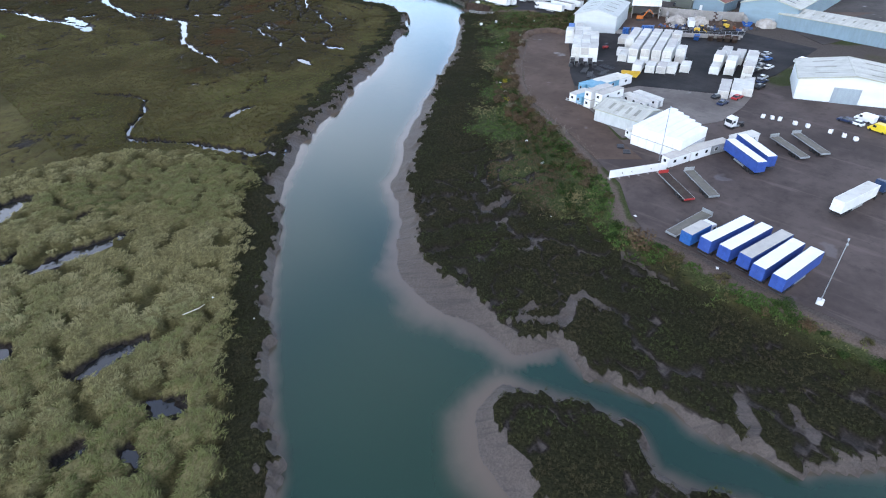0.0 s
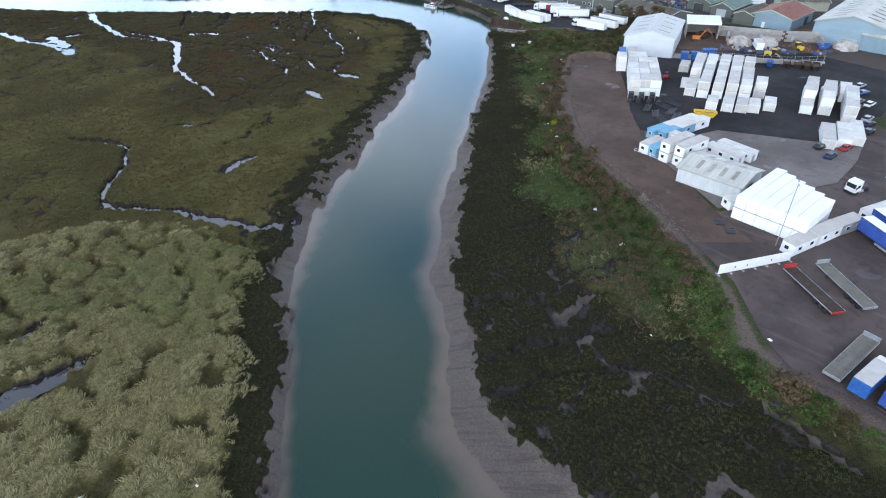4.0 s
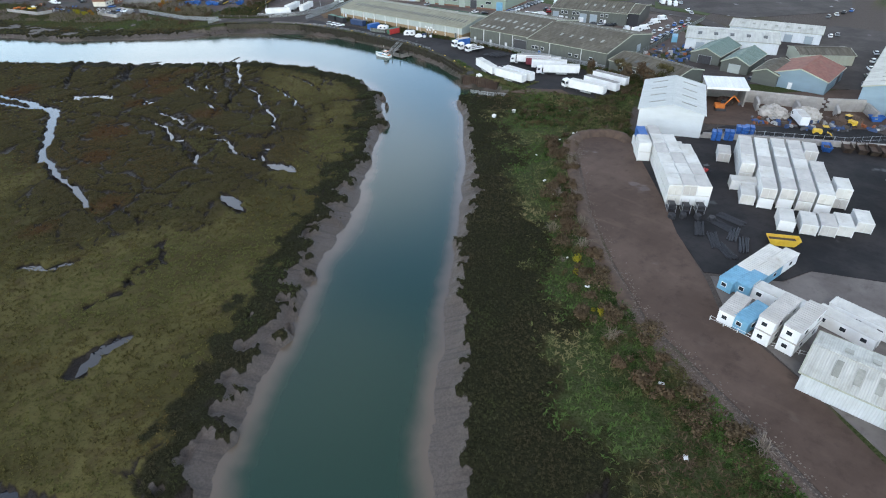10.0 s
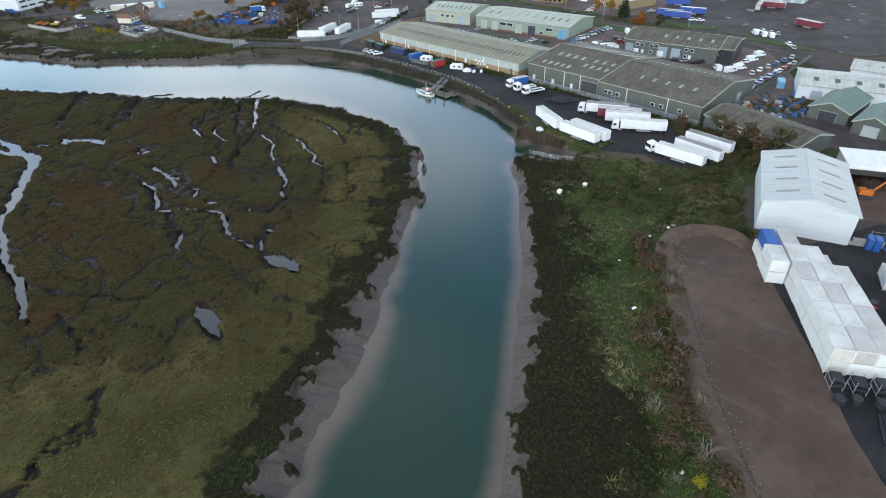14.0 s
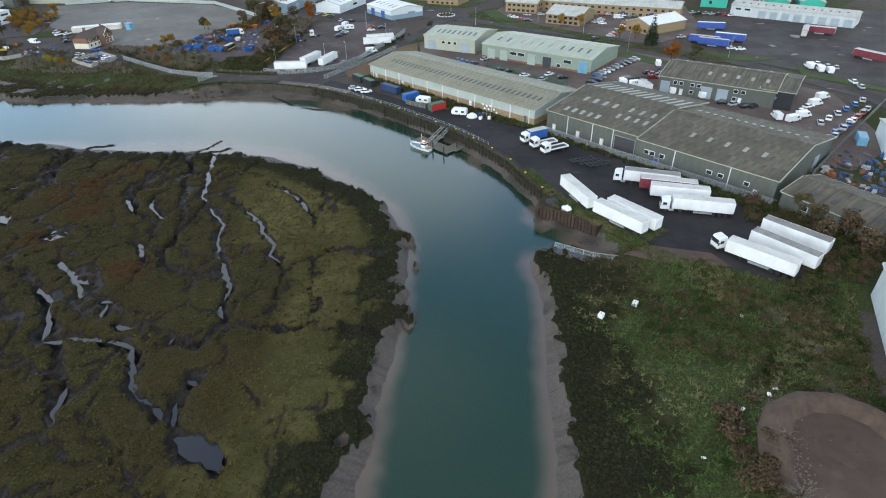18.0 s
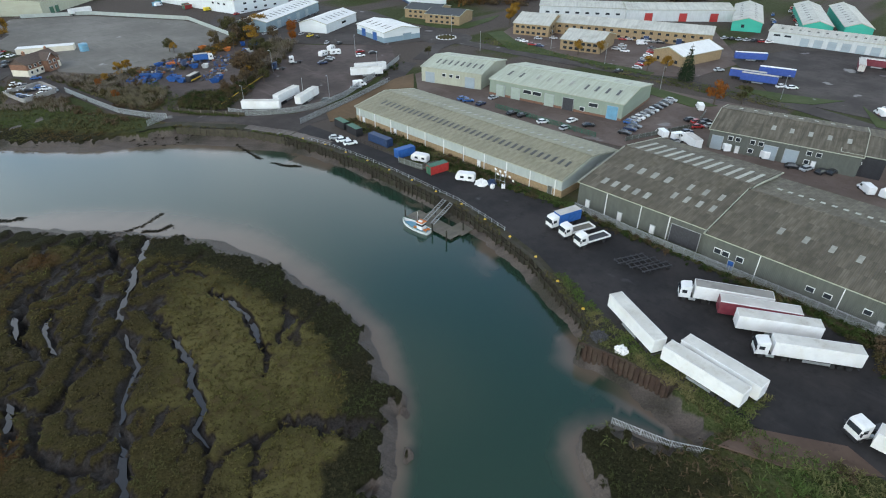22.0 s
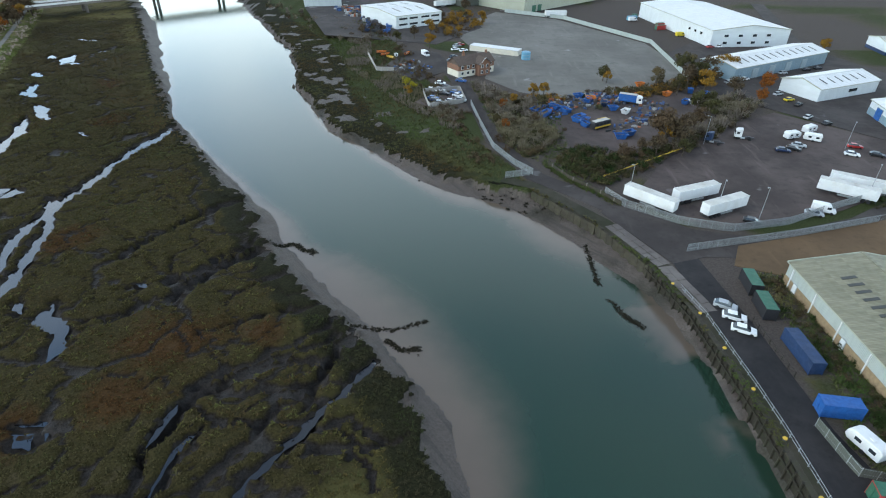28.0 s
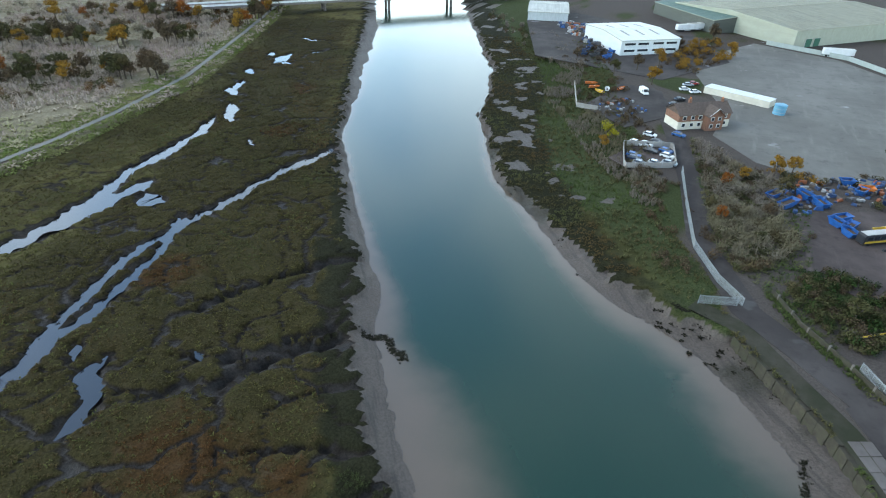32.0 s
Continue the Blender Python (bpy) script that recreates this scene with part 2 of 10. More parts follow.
def tarmac_material(name, c, tint, patch=0.06, tracks=0.35):
    n = Nodes(name)
    col = n.mix(n.ramp(n.noise(patch, 6, 0.65), 0.35, 0.68), c, tint)
    col = n.mix(n.math("MULTIPLY", n.ramp(n.noise(patch * 7, 5, 0.7), 0.5, 0.72), 0.5), col, shade(c, 0.55))
    col = n.mix(n.math("MULTIPLY", n.ramp(n.noise(0.3, 4, 0.6, None, (1, 0.14, 1)), 0.55, 0.75), tracks), col, shade(tint, 1.35))
    col = n.mix(n.math("MULTIPLY", n.noise(14, 2), 0.25), col, shade(c, 1.6))
    puddle = n.ramp(n.noise(0.11, 3, 0.5), 0.66, 0.72)
    n.bump(n.noise(9, 3), 0.25, 0.03)
    return n.done(col, n.math("SUBTRACT", 0.9, n.math("MULTIPLY", puddle, 0.55)), 0, 0.2)


M = {}
M["ground"], M["water"], M["pool"] = ground_material(), water_material(), pool_material()
M["asphalt"] = tarmac_material("asphalt", (0.038, 0.032, 0.030), (0.072, 0.062, 0.058))
M["quay_road"] = tarmac_material("quay_asphalt", (0.018, 0.017, 0.018), (0.040, 0.036, 0.036))
M["yard"] = tarmac_material("yard_hardcore", (0.048, 0.037, 0.034), (0.104, 0.081, 0.074), 0.045, 0.7)
M["black_pad"] = tarmac_material("black_planings", (0.012, 0.012, 0.013), (0.036, 0.032, 0.032))
M["concrete"] = tarmac_material("worn_concrete", (0.098, 0.085, 0.078), (0.178, 0.158, 0.146))
M["track"] = tarmac_material("red_brown_track", (0.062, 0.041, 0.031), (0.108, 0.075, 0.059), 0.05, 0.3)
M["quay_fill"] = tarmac_material("weedy_hardcore", (0.024, 0.025, 0.013), (0.056, 0.047, 0.036), 0.12, 0.2)
M["sand"] = tarmac_material("orange_sand", (0.092, 0.060, 0.034), (0.140, 0.090, 0.050))
M["lawn"] = tarmac_material("mown_grass", (0.034, 0.052, 0.014), (0.062, 0.076, 0.028), 0.1, 0.15)
M["brick_pave"] = tarmac_material("brick_paving", (0.084, 0.062, 0.053), (0.135, 0.106, 0.093))
M["lot"] = tarmac_material("grey_hardstanding", (0.115, 0.108, 0.096), (0.175, 0.166, 0.150), 0.03)
M["path"] = tarmac_material("gravel_path", (0.13, 0.125, 0.112), (0.19, 0.182, 0.165))
M["white_box"] = plain("white_steel", (0.70, 0.71, 0.71), 0.5, 0.12, 0.8, dirt=0.40, dirt_c=(0.36, 0.33, 0.28))
M["white_roof"] = plain("white_roof", (0.57, 0.56, 0.52), 0.6, 0.2, 0.5, dirt=0.75, dirt_c=(0.27, 0.24, 0.19))
M["white_wrap"] = plain("white_wrap", (0.72, 0.73, 0.74), 0.5, 0.08, 0.5, dirt=0.12, dirt_c=(0.5, 0.5, 0.47))
M["sooty_top"] = plain("sooty_trailer_top", (0.25, 0.24, 0.22), 0.8, 0.3, 0.5, dirt=0.7, dirt_c=(0.10, 0.09, 0.075))
M["grey_top"] = plain("grey_trailer_top", (0.46, 0.44, 0.41), 0.7, 0.2, 0.6, dirt=0.4, dirt_c=(0.22, 0.2, 0.17))
M["blue_curtain"] = plain("blue_curtain", (0.030, 0.075, 0.30), 0.5, 0.2, 0.9, dirt=0.15)
M["blue_paint"] = plain("blue_paint", (0.016, 0.095, 0.32), 0.5, 0.25, 1.5, dirt=0.25)
M["pale_blue"] = plain("pale_blue_steel", (0.14, 0.33, 0.46), 0.5, 0.2, 1.0, dirt=0.35)
M["maroon"] = plain("maroon_curtain", (0.16, 0.025, 0.04), 0.5, 0.2, 1.0, dirt=0.2)
M["red_paint"] = plain("red_paint", (0.36, 0.03, 0.028), 0.5, 0.25, 1.5, dirt=0.2)
M["green_paint"] = plain("green_paint", (0.03, 0.12, 0.075), 0.55, 0.25, 1.5, dirt=0.3)
M["navy"] = plain("navy_paint", (0.016, 0.040, 0.105), 0.5, 0.25, 1.0, dirt=0.25)
M["yellow"] = plain("yellow_paint", (0.62, 0.40, 0.04), 0.55, 0.2, 1.5, dirt=0.3)
M["orange"] = plain("orange_paint", (0.55, 0.16, 0.03), 0.5, 0.2, 1.5)
M["steel"] = plain("galvanised_steel", (0.36, 0.38, 0.39), 0.45, 0.2, 2.0, 0.5)
M["dark_steel"] = plain("dark_steel", (0.045, 0.045, 0.05), 0.6, 0.3, 2.0)
M["rust"] = plain("rusted_steel", (0.046, 0.027, 0.019), 0.85, 0.4, 0.9, bump=0.3, dirt=0.5, dirt_c=(0.05, 0.045, 0.03))
M["timber"] = plain("wet_timber", (0.024, 0.019, 0.012), 0.8, 0.4, 1.5, bump=0.3, dirt=0.5, dirt_c=(0.035, 0.045, 0.02), obj_var=0.4)
M["deck"] = plain("weathered_deck", (0.17, 0.155, 0.13), 0.8, 0.3, 1.0, dirt=0.45, dirt_c=(0.07, 0.075, 0.04), obj_var=0.5)
M["bare_wood"] = plain("bleached_wood", (0.48, 0.45, 0.38), 0.8, 0.2, 3.0)
M["tyre"] = plain("tyre_rubber", (0.018, 0.018, 0.019), 0.85, 0.2, 4.0)
M["plastic_black"] = plain("black_plastic", (0.022, 0.022, 0.026), 0.5, 0.2, 3.0)
M["brick"] = plain("red_brick", (0.20, 0.105, 0.070), 0.9, 0.3, 2.0, bump=0.3)
M["buff_brick"] = plain("buff_brick", (0.28, 0.20, 0.115), 0.9, 0.22, 1.5, bump=0.2)
M["cream"] = plain("cream_render", (0.60, 0.56, 0.47), 0.85, 0.12, 1.0, dirt=0.25)
M["block"] = plain("concrete_block", (0.33, 0.31, 0.29), 0.9, 0.2, 0.6, dirt=0.5, dirt_c=(0.15, 0.14, 0.12), obj_var=0.3)
M["slate"] = plain("slate_roof", (0.055, 0.060, 0.066), 0.8, 0.25, 1.5, bump=0.2)
M["tile"] = plain("brown_tile", (0.095, 0.070, 0.058), 0.85, 0.3, 1.5, bump=0.3)
M["red_tile"] = plain("red_sheet", (0.22, 0.085, 0.062), 0.8, 0.3, 0.8, dirt=0.4)
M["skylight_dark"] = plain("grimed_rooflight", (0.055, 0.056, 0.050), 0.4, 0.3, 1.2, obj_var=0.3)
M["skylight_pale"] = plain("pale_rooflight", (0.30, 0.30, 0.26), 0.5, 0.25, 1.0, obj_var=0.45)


def scrap_material():
    n = Nodes("mixed_scrap")
    ramp = n.t.nodes.new("ShaderNodeValToRGB")
    ramp.color_ramp.interpolation = "CONSTANT"
    for i, c in enumerate(((0.02, 0.08, 0.24), (0.03, 0.03, 0.033), (0.34, 0.34, 0.33), (0.018, 0.05, 0.13), (0.26, 0.075, 0.025), (0.08, 0.06, 0.045), (0.03, 0.07, 0.17), (0.10, 0.10, 0.11))):
        e = ramp.color_ramp.elements[i] if i < 2 else ramp.color_ramp.elements.new(i / 8)
        e.position, e.color = i / 8, (*c, 1)
    n.put(ramp.inputs["Fac"], n.geo.outputs["Random Per Island"])
    return n.done(n.mix(n.math("MULTIPLY", n.ramp(n.noise(1.5), 0.4, 0.7), 0.5), ramp.outputs["Color"], (0.07, 0.055, 0.045)), 0.65)


M["scrap"] = scrap_material()
M["lamp_lens"] = plain("lamp_lens", (0.7, 0.72, 0.72), 0.25, 0.1)
M["rear_light"] = plain("rear_light", (0.35, 0.02, 0.02), 0.3, 0.1)
M["spoil"] = plain("spoil_heap", (0.086, 0.057, 0.041), 0.95, 0.35, 0.5, bump=0.6)
M["rubble"] = plain("pale_rubble", (0.150, 0.122, 0.102), 0.95, 0.3, 0.8, bump=0.4)
M["paper"] = plain("pale_scrap", (0.46, 0.43, 0.39), 0.85, 0.3, 0.8, bump=0.5, dirt=0.6, dirt_c=(0.2, 0.17, 0.13), obj_var=0.3)
M["kerb"] = plain("kerb_concrete", (0.38, 0.36, 0.33), 0.85, 0.15, 2.0)
M["paint_white"] = plain("worn_road_paint", (0.62, 0.61, 0.58), 0.8, 0.25, 2.0, dirt=0.35, dirt_c=(0.2, 0.19, 0.18))
M["litter"] = plain("white_litter", (0.75, 0.75, 0.74), 0.7, 0.1, 3.0)


def glass_material():
    n = Nodes("tinted_glass")
    return n.done(n.mix(n.noise(0.6), (0.018, 0.022, 0.026), (0.035, 0.042, 0.05)), 0.06, 0, 0.6)


M["glass"] = glass_material()
M["roof_olive"] = ribbed("olive_grey_roof", (0.235, 0.22, 0.15), 0.33, 0.34, 0.55, (0.145, 0.135, 0.085), obj_var=0.16)
M["roof_fibre"] = ribbed("fibre_cement_roof", (0.128, 0.112, 0.084), 0.35, 0.5, 0.75, (0.050, 0.043, 0.026), 0.9, obj_var=0.55)
M["roof_light"] = ribbed("pale_grey_roof", (0.46, 0.46, 0.42), 0.33, 0.16, 0.4, (0.20, 0.19, 0.15))
M["roof_green"] = ribbed("pale_green_roof", (0.37, 0.40, 0.32), 0.33, 0.16, 0.3, (0.25, 0.26, 0.2))
M["roof_white"] = ribbed("white_metal_roof", (0.68, 0.69, 0.69), 0.4, 0.10, 0.2, (0.42, 0.41, 0.38))
M["roof_dkgreen"] = ribbed("dark_green_roof", (0.09, 0.145, 0.12), 0.33, 0.2, 0.3, (0.06, 0.08, 0.06))
M["roof_shed"] = ribbed("grey_shed_roof", (0.45, 0.47, 0.455), 0.4, 0.1, 0.2, (0.3, 0.3, 0.28))
M["wall_band"] = ribbed("pale_blue_grey_cladding", (0.36, 0.40, 0.38), 0.3, 0.1, 0.25, (0.28, 0.28, 0.23))
M["wall_grey"] = ribbed("grey_cladding", (0.095, 0.102, 0.088), 0.3, 0.15, 0.3, (0.08, 0.085, 0.075))
M["wall_green"] = ribbed("sage_green_cladding", (0.25, 0.30, 0.24), 0.3, 0.1, 0.2, (0.2, 0.22, 0.18))
M["wall_cream"] = ribbed("cream_cladding", (0.38, 0.39, 0.31), 0.3, 0.1, 0.25, (0.3, 0.29, 0.22))
M["wall_white"] = ribbed("white_cladding", (0.62, 0.655, 0.67), 0.4, 0.08, 0.15, (0.45, 0.46, 0.45))
M["wall_shed"] = ribbed("light_grey_cladding", (0.48, 0.51, 0.52), 0.4, 0.1, 0.15, (0.36, 0.36, 0.34))
M["wall_blue"] = ribbed("slate_blue_cladding", (0.20, 0.28, 0.33), 0.3, 0.1, 0.2, (0.14, 0.17, 0.18))
M["wall_teal"] = ribbed("teal_cladding", (0.03, 0.36, 0.27), 0.3, 0.1, 0.1, (0.1, 0.2, 0.16))
M["wall_black"] = ribbed("black_cladding", (0.022, 0.022, 0.026), 0.3, 0.2, 0.1, (0.05, 0.05, 0.05))
M["roller"] = ribbed("roller_shutter", (0.30, 0.36, 0.40), 0.12, 0.1, 0.15, (0.2, 0.2, 0.2), 0.5, 2)
M["roller_green"] = ribbed("green_roller_shutter", (0.36, 0.42, 0.36), 0.12, 0.1, 0.15, (0.2, 0.2, 0.18), 0.5, 2)
M["container"] = ribbed("white_container_side", (0.63, 0.64, 0.635), 0.28, 0.05, 0.22, (0.42, 0.39, 0.33), 0.5)
M["leaf_scrub"] = island("scrub_leaf", (0.026, 0.028, 0.011), (0.086, 0.080, 0.036), (0.096, 0.070, 0.036))
M["leaf_brown"] = island("brown_twigs", (0.040, 0.029, 0.018), (0.118, 0.088, 0.054), (0.084, 0.054, 0.032))
M["leaf_green"] = island("bramble_leaf", (0.010, 0.020, 0.006), (0.044, 0.066, 0.020), (0.028, 0.048, 0.014))
M["leaf_gold"] = island("golden_leaf", (0.16, 0.085, 0.014), (0.26, 0.15, 0.03), (0.20, 0.11, 0.02))
M["leaf_rust"] = island("rust_leaf", (0.15, 0.05, 0.012), (0.25, 0.09, 0.02), (0.18, 0.07, 0.02))
M["leaf_rust_dull"] = island("dull_rust_leaf", (0.085, 0.045, 0.018), (0.150, 0.080, 0.030), (0.120, 0.075, 0.025))
M["leaf_yellow"] = island("yellow_leaf", (0.17, 0.15, 0.012), (0.30, 0.26, 0.03), (0.22, 0.2, 0.02))
M["leaf_fir"] = island("conifer_leaf", (0.012, 0.024, 0.012), (0.026, 0.042, 0.02))
M["bark"] = plain("bark", (0.085, 0.066, 0.050), 0.95, 0.3, 2.0, bump=0.4)
M["reed"] = island("pale_reed", (0.140, 0.122, 0.054), (0.250, 0.222, 0.108), (0.285, 0.256, 0.138), patch=0.06, d=(0.118, 0.128, 0.046))
# darker copy of the reed, with the shade of the gaps in its colour
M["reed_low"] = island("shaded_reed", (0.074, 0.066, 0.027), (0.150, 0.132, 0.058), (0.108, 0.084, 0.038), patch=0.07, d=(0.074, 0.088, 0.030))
M["heath"] = island("heath_grass", (0.240, 0.192, 0.138), (0.430, 0.352, 0.270), (0.215, 0.215, 0.085), patch=0.02, d=(0.300, 0.236, 0.192))
M["upper_grass"] = island("olive_bank_grass", (0.040, 0.040, 0.016), (0.112, 0.104, 0.046), (0.096, 0.074, 0.036), patch=0.07, d=(0.062, 0.086, 0.026))
M["verge"] = island("green_verge", (0.085, 0.100, 0.026), (0.190, 0.196, 0.070), (0.215, 0.190, 0.085), patch=0.05, d=(0.110, 0.140, 0.036))
M["stalks"] = island("dry_grey_stalks", (0.260, 0.208, 0.176), (0.500, 0.415, 0.350), (0.380, 0.305, 0.240), patch=0.04, d=(0.360, 0.265, 0.228))
M["thicket"] = island("grey_thicket", (0.115, 0.094, 0.076), (0.215, 0.182, 0.152), (0.135, 0.118, 0.066), patch=0.03)
M["quay_cap"] = plain("mossy_quay_cap", (0.052, 0.044, 0.030), 0.9, 0.4, 0.9, bump=0.4, dirt=0.8, dirt_c=(0.030, 0.034, 0.014), obj_var=0.4)
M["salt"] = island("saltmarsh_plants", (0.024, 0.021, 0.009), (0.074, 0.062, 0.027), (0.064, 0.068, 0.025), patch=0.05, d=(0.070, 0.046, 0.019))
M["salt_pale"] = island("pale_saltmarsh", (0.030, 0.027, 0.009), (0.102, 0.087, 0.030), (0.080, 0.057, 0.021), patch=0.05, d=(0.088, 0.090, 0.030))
M["salt_rust"] = island("rusty_saltmarsh", (0.036, 0.021, 0.009), (0.092, 0.043, 0.016), (0.062, 0.046, 0.018), patch=0.12)
M["wrack"] = island("wrack_weed", (0.010, 0.010, 0.007), (0.030, 0.028, 0.018), (0.022, 0.018, 0.012))
M["purslane"] = island("sea_purslane", (0.012, 0.013, 0.006), (0.044, 0.044, 0.022), (0.044, 0.052, 0.019), patch=0.10, d=(0.044, 0.036, 0.020))
M["meadow"] = island("rough_grass", (0.026, 0.040, 0.012), (0.124, 0.130, 0.054), (0.196, 0.158, 0.080), patch=0.09, d=(0.054, 0.092, 0.025))
M["lush"] = island("lush_grass", (0.026, 0.054, 0.013), (0.082, 0.124, 0.038), (0.056, 0.086, 0.024))

# ---- plan of the river ----
WATER_Z, MARSH_Z = -4.0, -2.0
# edges of the saltings: x, y and the width of bare mud in front of them
WEST_LOWER = [(-60, -80, 1), (-22, -5, 1), (12.3, 53.5, 1), (20, 68.5, 1), (32, 88.5, 1), (41, 102.3, 1.2), (48, 114.5, 1.5), (56, 126.8, 3), (64.4, 135.5, 4), (71.8, 144.9, 5), (83.9, 154.2, 6), (97.1, 163.3, 6), (111.3, 173.5, 6), (121.5, 180.3, 7), (138.1, 190.2, 6), (155.3, 201.6, 3), (179.5, 220.6, 2), (193, 234, 2)]
WEST_UPPER = [(199.2, 242.9, 3), (204.9, 256.2, 4), (205, 271.5, 6), (202.6, 289.5, 9), (197.5, 306, 12), (189, 319.5, 13), (181, 328.7, 13), (172, 339, 12), (160.7, 353.2, 8), (147.4, 374, 5), (136.2, 386.5, 3), (123.2, 405.3, 2), (112.2, 421, 1.5), (106, 428, 1.5), (99.2, 436.5, 1.5), (81.1, 471.3, 2), (55.8, 515.7, 4), (27, 569.2, 5), (-1.2, 620.8, 4), (-60, 720, 4), (-260, 1050, 4)]
EAST_LOWER = [(-12, -80, 6), (25, 0, 7), (35.6, 20.4, 8), (36.6, 29, 8), (39.8, 33.9, 7), (45.6, 37.3, 4), (49.7, 29.9, 1.5), (52.4, 22.7, 1.5), (52.1, 18.7, 1.5), (48, 13.7, 2), (49.7, 7.4, 2), (62, -20, 2), (78, -20, 2), (73, -7.7, 2), (64.1, 0, 1.5), (63.2, 4.8, 1.5), (60.3, 12.5, 1.5), (61.8, 17.7, 1.5), (60.6, 23.7, 1.5), (59.3, 30.2, 2), (61.5, 37.5, 3), (55, 42.2, 5)]
EAST_MIDDLE = [(59.1, 55.3, 11), (59.1, 62.9, 9), (59.8, 70.3, 7), (64.1, 79.6, 4), (70.2, 85.8, 4), (74.4, 93.1, 4), (80.9, 100.5, 5), (91, 109, 5), (102, 119.9, 5), (119.8, 133.3, 4), (132.1, 145, 3), (144.3, 152.9, 3), (160.7, 164.1, 3), (178, 177.9, 3), (200.8, 198, 3), (210, 206.5, 4), (213.6, 212.5, 5), (218.6, 212.2, 4), (220.4, 204.5, 3), (222.8, 200.5, 2), (228, 199, 2)]
QUAY_LINE = [(230.8, 208.6, 9), (230.7, 216.4, 9), (229.1, 224.1, 4), (234.7, 225.6, 8), (239.9, 237.3, 9), (244.4, 247.2, 9), (247.2, 258.4, 8), (250, 274.6, 6), (250.2, 290.6, 5), (249.9, 308.6, 6), (247.7, 332.5, 9), (243.7, 348, 13), (236.2, 364.3, 15), (229.4, 372.9, 14), (222, 382.8, 11)]
EAST_UPPER = [(213.3, 386.6, 10), (204, 390.5, 9), (195, 396, 7), (185.6, 406.5, 6), (172.2, 421.1, 5), (161.5, 431.3, 4), (148.6, 453.6, 3), (137, 478.3, 2), (130.3, 501.4, 2), (118.9, 538.5, 2), (91.8, 589.1, 3), (63.1, 646.7, 3), (10, 750, 3), (-180, 1080, 3)]
WEST = np.array(WEST_LOWER + WEST_UPPER, float)
EAST = np.array(EAST_LOWER + EAST_MIDDLE + QUAY_LINE + EAST_UPPER, float)
RIVER = np.vstack([WEST, EAST[::-1]])
# the made ground: yards, quay and town
YARD_EDGE = [(86, -400), (91, -2.5), (91.2, 7.2), (92, 14.8), (91.4, 21.5), (94.1, 35.2), (93.4, 42.3), (97.3, 49.4), (108.1, 58.4), (115.8, 70), (126.3, 86.8), (137.9, 108.7), (150, 121), (164.8, 134), (185, 149), (205, 159.7), (212.3, 154), (222, 160), (232, 180), (231.5, 197), (231.5, 208)]
QUAY_EDGE = [(x, y) for x, y, _ in QUAY_LINE]
BANK_TOP = [(218, 398), (208, 415), (203, 440), (194, 470), (180, 500), (172, 540), (150, 590), (120, 650), (60, 760), (-120, 1100)]
MADE = np.array(YARD_EDGE + QUAY_EDGE + BANK_TOP + [(-120, 4500), (4500, 4500), (4500, -400)], float)
REED_EDGE = [(-300, -100), (-62, -80), (-18, -8), (14, 50), (22, 66), (34, 86), (43, 100), (49, 113), (52, 124), (54, 135), (46, 152), (40, 164), (32, 176), (10, 178), (-30, 172), (-300, 200)]
PATH_LINE = [(32, 355, 1.6), (31.6, 370.9, 1.6), (29.7, 389, 1.6), (25.1, 412.6, 1.6), (12, 457.9, 1.6), (-23.5, 531.1, 1.6), (-55.4, 592.8, 1.6), (-110, 690, 1.6), (-250, 930, 1.6)]
# brown interior of the saltings, and its rusty patches (x, y, radius)
BROWN = [(80, 222), (91, 212), (104, 208), (117, 208), (128, 210), (143, 216), (161, 229), (172, 242), (174, 258), (178, 278), (184, 297), (190, 318), (178, 326), (160, 348), (140, 376), (110, 415), (60, 500), (0, 600), (-40, 590), (20, 470), (60, 410), (86, 350), (90, 300), (86, 255)]
RUST_SPOTS = [(152, 322, 12), (118, 282, 9), (106, 264, 6), (81, 232, 5), (147, 272, 6), (148, 309, 7), (113, 353, 7), (83, 431, 8), (169, 325, 4), (138, 302, 6), (97, 232, 6), (60, 470, 8)]
WET, DRY, POOLS = [], [], []


def creek(kind, line):
    kind.append(np.array(line, float))


creek(WET, [(108.0,426.6,2.8), (102.6,405.9,2.4), (102.3,387.9,2.0), (100.8,372.0,1.7), (100.6,359.1,1.9), (103.3,347.0,2.0), (107.3,336.6,1.8), (110.8,327.7,1.7), (113.7,320.1,1.7)])
creek(WET, [(52.7,431.2,1.4), (59.7,416.4,2.7), (63.0,399.5,3.4), (64.2,386.4,2.7), (71.1,370.4,3.4), (74.3,358.8,4.1), (74.8,350.3,3.4), (73.1,340.2,3.4)])
creek(WET, [(68.3,138.6,2.9), (58.8,146.4,2.0), (54.3,155.9,1.6), (50.8,165.9,1.2), (44.3,175.1,1.0), (38.7,180.4,1.0), (40.7,190.7,1.0), (48.0,199.8,0.8), (55.8,213.9,0.8), (51.7,223.7,0.6), (44.4,235.0,0.6)])
creek(WET, [(97.7,372.3,1.7), (105.8,359.4,1.7), (111.5,337.7,1.7), (114.7,320.1,2.0), (102.4,292.2,2.0), (96.7,279.3,2.0), (95.7,264.0,1.4), (95.1,247.0,1.0), (92.9,234.2,0.7)])
creek(WET, [(193.0,325.7,0.81), (182.6,309.1,0.81), (176.1,298.0,0.81), (172.0,289.7,0.81)])
creek(WET, [(173.1,287.2,0.37), (171.1,276.7,0.37), (166.3,269.3,0.37), (163.2,261.4,0.37)])
creek(WET, [(163.2,261.4,0.62), (161.1,253.7,0.62), (158.6,249.1,0.62), (155.4,245.6,0.62), (155.0,242.9,0.62)])
